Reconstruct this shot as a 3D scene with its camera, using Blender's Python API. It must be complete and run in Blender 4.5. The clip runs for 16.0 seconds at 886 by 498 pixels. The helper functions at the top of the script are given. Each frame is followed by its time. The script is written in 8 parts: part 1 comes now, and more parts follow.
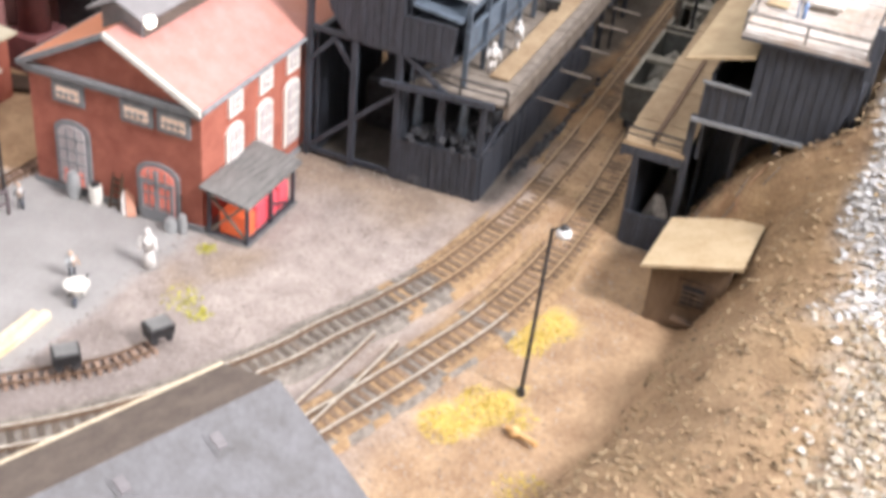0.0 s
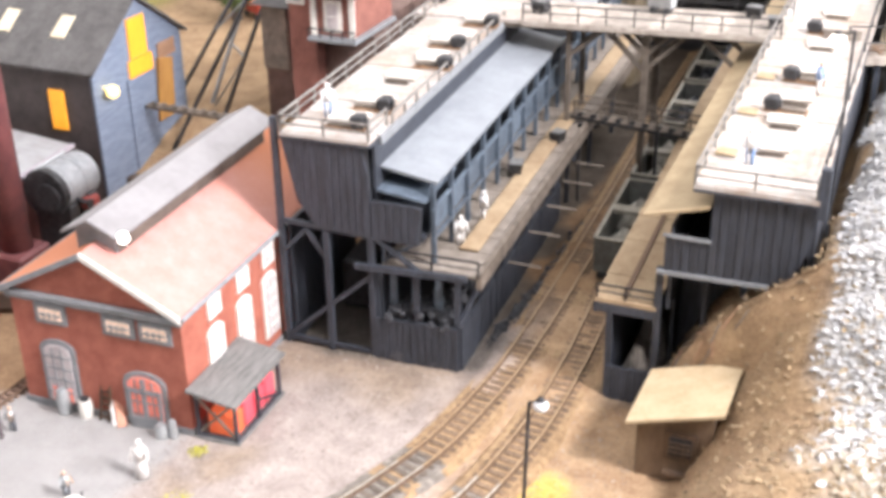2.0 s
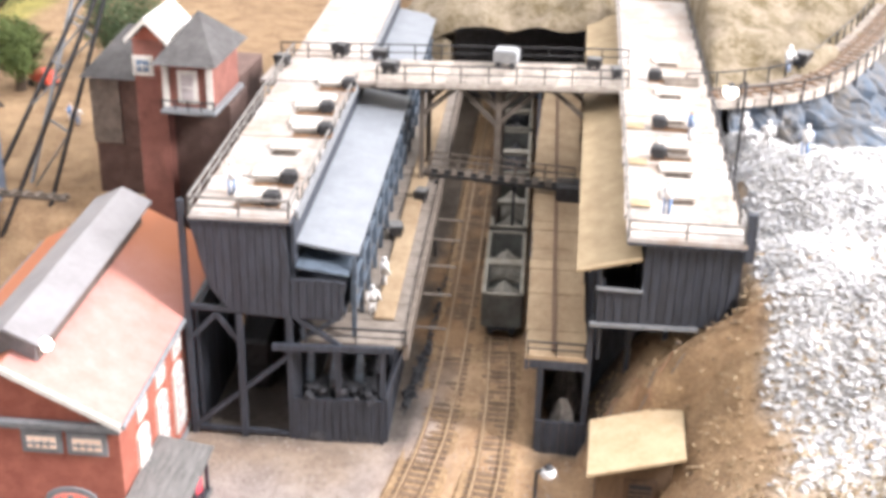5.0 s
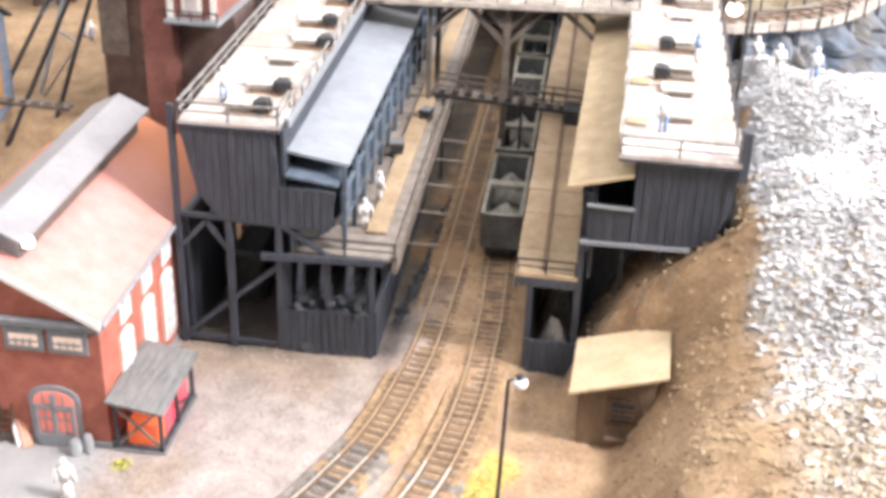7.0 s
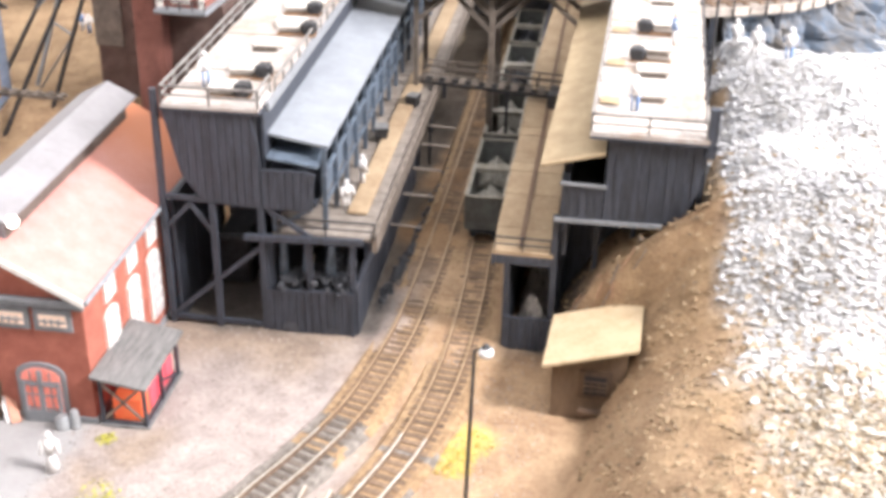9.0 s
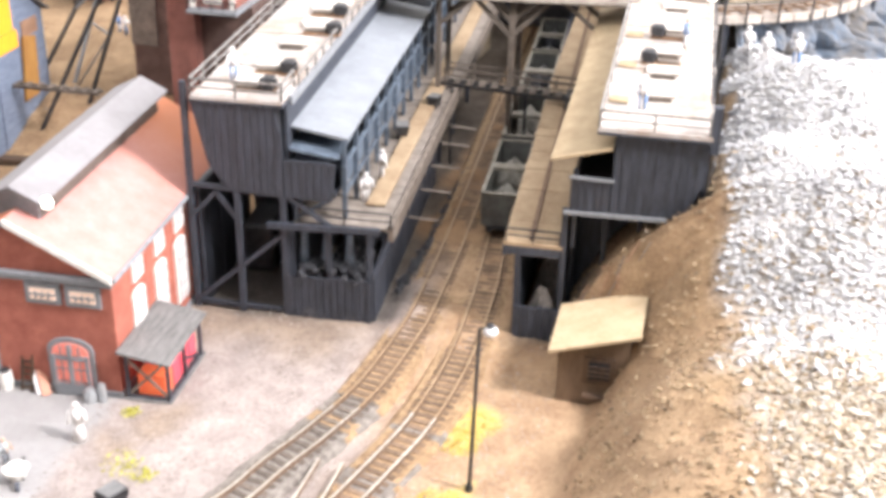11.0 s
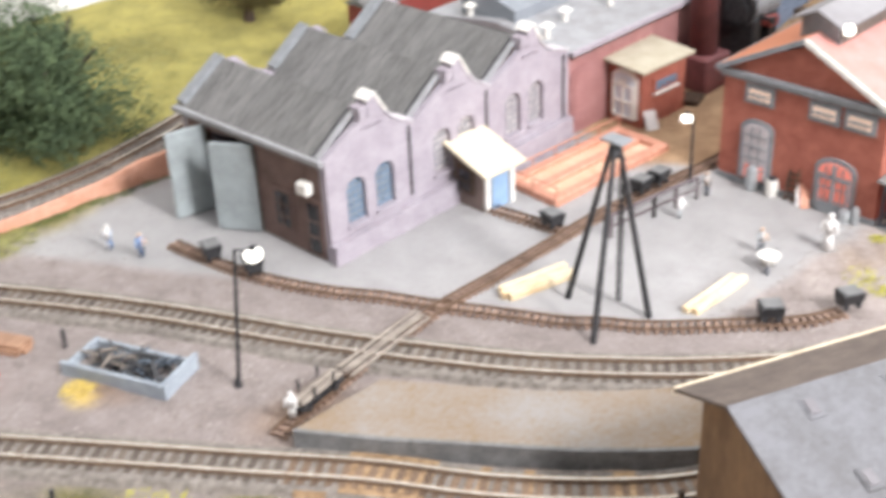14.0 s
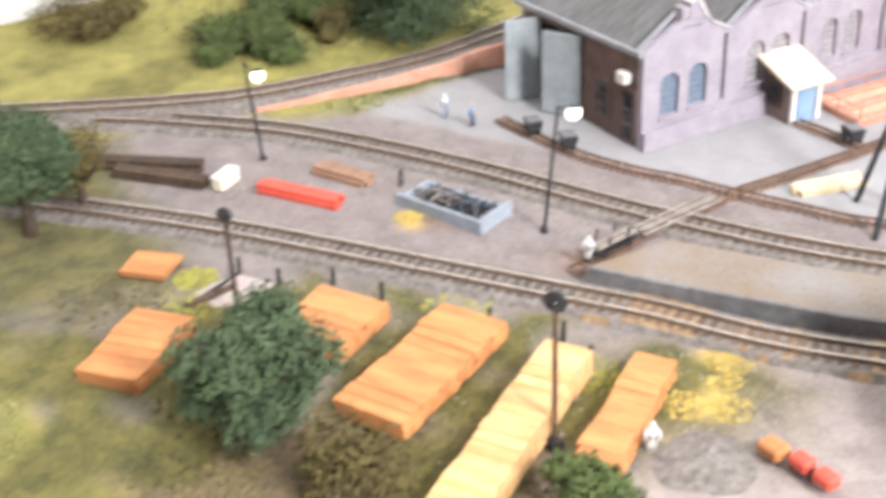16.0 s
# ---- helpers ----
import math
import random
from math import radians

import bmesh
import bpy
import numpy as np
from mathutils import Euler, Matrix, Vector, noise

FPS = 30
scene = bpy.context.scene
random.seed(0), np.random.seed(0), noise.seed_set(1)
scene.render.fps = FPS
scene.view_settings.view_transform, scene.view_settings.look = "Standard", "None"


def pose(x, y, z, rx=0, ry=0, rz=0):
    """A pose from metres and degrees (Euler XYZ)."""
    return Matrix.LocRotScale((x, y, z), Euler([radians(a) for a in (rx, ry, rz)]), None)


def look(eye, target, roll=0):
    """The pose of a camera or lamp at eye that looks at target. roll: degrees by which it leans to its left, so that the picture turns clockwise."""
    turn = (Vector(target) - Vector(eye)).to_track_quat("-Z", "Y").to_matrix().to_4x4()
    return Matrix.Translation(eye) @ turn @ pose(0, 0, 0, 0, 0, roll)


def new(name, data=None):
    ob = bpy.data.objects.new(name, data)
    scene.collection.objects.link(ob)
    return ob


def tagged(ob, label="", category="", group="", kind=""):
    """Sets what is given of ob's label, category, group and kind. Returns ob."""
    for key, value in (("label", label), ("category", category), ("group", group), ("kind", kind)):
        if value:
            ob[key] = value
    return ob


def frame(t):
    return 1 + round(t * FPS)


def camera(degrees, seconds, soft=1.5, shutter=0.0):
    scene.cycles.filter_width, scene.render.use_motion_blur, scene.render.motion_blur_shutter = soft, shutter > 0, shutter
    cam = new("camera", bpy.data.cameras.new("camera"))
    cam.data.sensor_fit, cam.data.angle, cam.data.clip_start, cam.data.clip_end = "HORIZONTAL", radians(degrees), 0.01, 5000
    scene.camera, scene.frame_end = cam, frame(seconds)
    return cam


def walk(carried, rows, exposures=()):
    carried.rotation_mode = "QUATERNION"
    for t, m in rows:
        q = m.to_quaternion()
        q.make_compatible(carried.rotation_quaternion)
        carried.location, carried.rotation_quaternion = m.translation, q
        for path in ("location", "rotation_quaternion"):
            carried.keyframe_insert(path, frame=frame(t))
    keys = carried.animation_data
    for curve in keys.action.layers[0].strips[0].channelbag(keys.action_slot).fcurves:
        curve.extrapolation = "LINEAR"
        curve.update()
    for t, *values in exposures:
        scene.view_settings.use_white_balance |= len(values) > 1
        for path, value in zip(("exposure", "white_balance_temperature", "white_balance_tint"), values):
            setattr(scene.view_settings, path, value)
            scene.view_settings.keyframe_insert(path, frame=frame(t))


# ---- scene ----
cam = camera(39.19, 16.0, soft=4.2, shutter=0.5)
# seconds, eye, target, lean
PATH = [
    (0, (0.4606, -0.6399, 0.5114), (0.1379, 0.1313, -0.0374), 5.88),
    (0.5, (0.4345, -0.6156, 0.5188), (0.1295, 0.1809, -0.0032), 2.88),
    (1, (0.4137, -0.5996, 0.5317), (0.1649, 0.2387, 0.0465), 1.88),
    (1.5, (0.4422, -0.6046, 0.5477), (0.1467, 0.2291, 0.0812), 0.43),
    (2, (0.4797, -0.6322, 0.5442), (0.1252, 0.1860, 0.0917), -0.89),
    (2.5, (0.3921, -0.6687, 0.5360), (0.1133, 0.1728, 0.0732), -1.78),
    (3, (0.3451, -0.6714, 0.5415), (0.1491, 0.2035, 0.0985), -0.10),
    (3.2, (0.3275, -0.6689, 0.5463), (0.1608, 0.2138, 0.1070), 0.01),
    (5.3, (0.2963, -0.6595, 0.5588), (0.1839, 0.2398, 0.1362), 1.35),
    (5.5, (0.2960, -0.6566, 0.5475), (0.1678, 0.2347, 0.1126), 2.01),
    (6, (0.3164, -0.6528, 0.5356), (0.1555, 0.2328, 0.1000), 2.63),
    (6.5, (0.3274, -0.6498, 0.5351), (0.1800, 0.2264, 0.0762), 2.48),
    (7, (0.3379, -0.6576, 0.5337), (0.1942, 0.2170, 0.0707), 2.01),
    (7.5, (0.3473, -0.6675, 0.5289), (0.1897, 0.2033, 0.0632), 1.69),
    (8, (0.3546, -0.6729, 0.5282), (0.1921, 0.1980, 0.0644), 1.29),
    (8.5, (0.3530, -0.6771, 0.5288), (0.1973, 0.1959, 0.0666), 1.44),
    (8.7, (0.3621, -0.6757, 0.5297), (0.2053, 0.1959, 0.0652), 1.22),
    (11, (0.3991, -0.7178, 0.5283), (0.2111, 0.1547, 0.0774), 1.25),
    (11.5, (0.3916, -0.7396, 0.5272), (0.1605, 0.1131, 0.0586), 0.92),
    (12, (0.3799, -0.7598, 0.5173), (0.0756, 0.0644, 0.0397), -0.02),
    (12.5, (0.3836, -0.7700, 0.5038), (-0.0050, 0.0195, 0.0287), -0.74),
    (13, (0.4003, -0.7812, 0.5036), (-0.0721, -0.0485, 0.0137), -1.17),
    (13.5, (0.4039, -0.8077, 0.5012), (-0.1749, -0.1633, 0.0015), -2.70),
    (14, (0.4225, -0.8386, 0.4979), (-0.2271, -0.2634, 0.0007), -2.82),
    (14.5, (0.4369, -0.8528, 0.4890), (-0.2572, -0.3463, -0.0226), -2.68),
    (15, (0.4680, -0.8538, 0.4893), (-0.2663, -0.3950, -0.0111), -3.42),
    (15.5, (0.5056, -0.8727, 0.4843), (-0.2487, -0.4437, -0.0127), -3.21),
    (16, (0.5314, -0.9267, 0.4752), (-0.2479, -0.5473, -0.0236), -2.79),
]
walk(cam, [(t, look(eye, target, lean)) for t, eye, target, lean in PATH],
     [(0.0, -0.40, 6500, 11), (0.6, -0.22, 6500, 11), (2.5, -0.10, 6450, 11), (7.0, 0.0, 6450, 11), (11.2, 0.0, 6450, 11), (12.0, -0.26, 6400, 11), (12.4, -0.30, 6400, 11), (13.0, -0.48, 6400, 10), (14.2, -0.28, 6350, 8), (15.0, -0.26, 6350, 8), (16.0, -0.22, 6300, 10)])

# ---- light ----
K = 0.1373  # one unit of the plan below, in metres


def lamp(name, at, target, sx, sy, watts, colour):
    data = bpy.data.lights.new(name, "AREA")
    data.shape, data.size, data.size_y, data.energy, data.color = "RECTANGLE", sx, sy, watts, colour
    ob = new(name, data)
    ob.matrix_world = look([v * K for v in at], [v * K for v in target])
    return ob


world = bpy.data.worlds.new("room_light")
scene.world = world
world.use_nodes = True
world.node_tree.nodes["Background"].inputs[0].default_value = (0.9, 0.95, 1.0, 1)
world.node_tree.nodes["Background"].inputs[1].default_value = 0.38
lamp("spot_row", (13.0, -2.0, 12.0), (0.3, 0.6, 0.5), 0.35, 0.5, 104.0, (1.0, 0.955, 0.95))
# Unseen fill lamp, added to brighten walls that face right.
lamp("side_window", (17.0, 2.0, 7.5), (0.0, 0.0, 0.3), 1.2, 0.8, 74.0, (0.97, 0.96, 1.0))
# Unseen lamp added at the far end for sheen on roofs and rails.
lamp("end_window", (5.0, 15.0, 13.5), (0.0, 0.0, 0.4), 1.7, 1.0, 50.0, (0.97, 0.965, 1.0))
lamp("ceiling_panel_row", (-1.0, -3.0, 20.5), (-1.0, -2.5, 0), 3.4, 3.6, 80.0, (0.94, 0.945, 1.0))
scene.view_settings.exposure = 0.0

# ---- materials ----


def mat(name, a, b=None, rough=0.8, scale=120.0, metal=0.0, bump=0.3, stretch=(1, 1, 1), vary=0.0, fine=6.0, emit=None, power=0.0, clear=0.0):
    """A surface of two mixed colours in coarse and fine noise, with relief; vary: how far objects differ."""
    m = bpy.data.materials.new(name)
    m.use_nodes = True
    nt = m.node_tree
    n, l = nt.nodes, nt.links
    bs = n["Principled BSDF"]
    b = b or tuple(v * 0.75 for v in a)
    tc, mp = n.new("ShaderNodeTexCoord"), n.new("ShaderNodeMapping")
    mp.inputs["Scale"].default_value = stretch
    l.new(tc.outputs["Object"], mp.inputs["Vector"])
    big, small = n.new("ShaderNodeTexNoise"), n.new("ShaderNodeTexNoise")
    for t, s in ((big, scale), (small, scale * fine)):
        t.inputs["Scale"].default_value = s
        t.inputs["Detail"].default_value = 5
        t.inputs["Roughness"].default_value = 0.62
        l.new(mp.outputs[0], t.inputs["Vector"])
    add = n.new("ShaderNodeMath")
    add.operation = "MULTIPLY_ADD"
    l.new(small.outputs["Fac"], add.inputs[0])
    add.inputs[1].default_value = 0.6
    l.new(big.outputs["Fac"], add.inputs[2])
    ramp = n.new("ShaderNodeValToRGB")
    ramp.color_ramp.elements[0].position, ramp.color_ramp.elements[1].position = 0.62, 0.98
    ramp.color_ramp.elements[0].color, ramp.color_ramp.elements[1].color = (*b, 1), (*a, 1)
    l.new(add.outputs[0], ramp.inputs[0])
    out = ramp.outputs[0]
    if vary:
        info, hsv, mr = n.new("ShaderNodeObjectInfo"), n.new("ShaderNodeHueSaturation"), n.new("ShaderNodeMapRange")
        mr.inputs["To Min"].default_value, mr.inputs["To Max"].default_value = 1 - vary, 1 + vary
        l.new(info.outputs["Random"], mr.inputs["Value"])
        l.new(mr.outputs[0], hsv.inputs["Value"])
        l.new(out, hsv.inputs["Color"])
        out = hsv.outputs[0]
    l.new(out, bs.inputs["Base Color"])
    bs.inputs["Roughness"].default_value, bs.inputs["Metallic"].default_value = rough, metal
    bs.inputs["Coat Weight"].default_value = clear
    if bump:
        bp = n.new("ShaderNodeBump")
        bp.inputs["Strength"].default_value, bp.inputs["Distance"].default_value = bump, 0.0012
        l.new(add.outputs[0], bp.inputs["Height"])
        l.new(bp.outputs[0], bs.inputs["Normal"])
    if emit:
        bs.inputs["Emission Color"].default_value, bs.inputs["Emission Strength"].default_value = (*emit, 1), power
    return m


def brick_mat(name, a, b, mortar, width=0.0026, rough=0.85):
    """Small brick courses, laid by height and by the wall's own run."""
    m = mat(name, a, b, rough, 60, bump=0.2, fine=10)
    nt = m.node_tree
    n, l = nt.nodes, nt.links
    bs = n["Principled BSDF"]
    col = bs.inputs["Base Color"].links[0].from_socket
    tc, sep, add, com = n.new("ShaderNodeTexCoord"), n.new("ShaderNodeSeparateXYZ"), n.new("ShaderNodeMath"), n.new("ShaderNodeCombineXYZ")
    l.new(tc.outputs["Object"], sep.inputs[0])
    l.new(sep.outputs[0], add.inputs[0])
    l.new(sep.outputs[1], add.inputs[1])
    l.new(add.outputs[0], com.inputs[0])
    l.new(sep.outputs[2], com.inputs[1])
    br = n.new("ShaderNodeTexBrick")
    br.inputs["Scale"].default_value = 1.0
    br.inputs["Brick Width"].default_value, br.inputs["Row Height"].default_value = width, width * 0.4
    br.inputs["Mortar Size"].default_value = width * 0.05
    br.inputs["Color1"].default_value, br.inputs["Color2"].default_value = (1, 1, 1, 1), (0.72, 0.72, 0.72, 1)
    br.inputs["Mortar"].default_value = (*mortar, 1)
    l.new(com.outputs[0], br.inputs["Vector"])
    mix = n.new("ShaderNodeMixRGB")
    mix.blend_type, mix.inputs[0].default_value = "MULTIPLY", 0.55
    l.new(col, mix.inputs[1])
    l.new(br.outputs["Color"], mix.inputs[2])
    l.new(mix.outputs[0], bs.inputs["Base Color"])
    return m


def zone_mat():
    """Ground: gravel, sand, concrete, grass and mauve ballast, mixed by the strewn layers' weights."""
    m = mat("ground_cover", (0.455, 0.395, 0.365), (0.235, 0.192, 0.175), 0.95, 38, bump=1.0, fine=7)
    nt = m.node_tree
    n, l = nt.nodes, nt.links
    bs = n["Principled BSDF"]
    grain, old = n.new("ShaderNodeTexNoise"), [x for x in n if x.type == "MATH"][0]
    grain.inputs["Scale"].default_value, grain.inputs["Detail"].default_value, grain.inputs["Roughness"].default_value = 700.0, 3, 0.8
    l.new(n["Mapping"].outputs[0], grain.inputs["Vector"])
    more = n.new("ShaderNodeMath")
    more.operation = "MULTIPLY_ADD"
    l.new(grain.outputs["Fac"], more.inputs[0])
    more.inputs[1].default_value = 0.78
    soft_sum = n.new("ShaderNodeMath")
    soft_sum.operation = "MULTIPLY_ADD"
    l.new(old.outputs[0], soft_sum.inputs[0])
    soft_sum.inputs[1].default_value, soft_sum.inputs[2].default_value = 0.62, -0.08
    l.new(soft_sum.outputs[0], more.inputs[2])
    for link in list(old.outputs[0].links):
        if link.to_node != soft_sum:
            l.new(more.outputs[0], link.to_socket)
    first = [x for x in n if x.type == "VALTORGB"][0].color_ramp
    first.elements[0].position, first.elements[1].position = 0.62, 0.98
    out = bs.inputs["Base Color"].links[0].from_socket
    fac = [x for x in n if x.type == "VALTORGB"][0].inputs[0].links[0].from_socket
    layers = {
        "sand": ((0.53, 0.355, 0.195), (0.29, 0.17, 0.088)),
        "earth": ((0.34, 0.23, 0.125), (0.15, 0.097, 0.052)),
        "yard": ((0.385, 0.376, 0.375), (0.30, 0.288, 0.285)),
        "mauve": ((0.33, 0.285, 0.27), (0.16, 0.13, 0.12)),
        "grass": ((0.43, 0.37, 0.095), (0.17, 0.165, 0.045)),
        "moss": ((0.20, 0.17, 0.045), (0.06, 0.065, 0.02)),
        "scree": ((0.66, 0.65, 0.64), (0.36, 0.34, 0.31)),
        "coal": ((0.075, 0.068, 0.062), (0.03, 0.027, 0.025)),
        "yellow": ((0.74, 0.55, 0.17), (0.55, 0.38, 0.11)),
        "rust": ((0.30, 0.17, 0.08), (0.16, 0.09, 0.045)),
    }
    for key, (a, b) in layers.items():
        ramp = n.new("ShaderNodeValToRGB")
        wide = key in ("mauve", "yard", "grass")
        ramp.color_ramp.elements[0].position, ramp.color_ramp.elements[1].position = (0.58, 1.0) if wide else (0.68, 0.95)
        ramp.color_ramp.elements[0].color, ramp.color_ramp.elements[1].color = (*b, 1), (*a, 1)
        l.new(fac, ramp.inputs[0])
        at = n.new("ShaderNodeAttribute")
        at.attribute_name = key
        mix = n.new("ShaderNodeMixRGB")
        l.new(at.outputs["Fac"], mix.inputs[0])
        l.new(out, mix.inputs[1])
        l.new(ramp.outputs[0], mix.inputs[2])
        out = mix.outputs[0]
    l.new(out, bs.inputs["Base Color"])
    return m


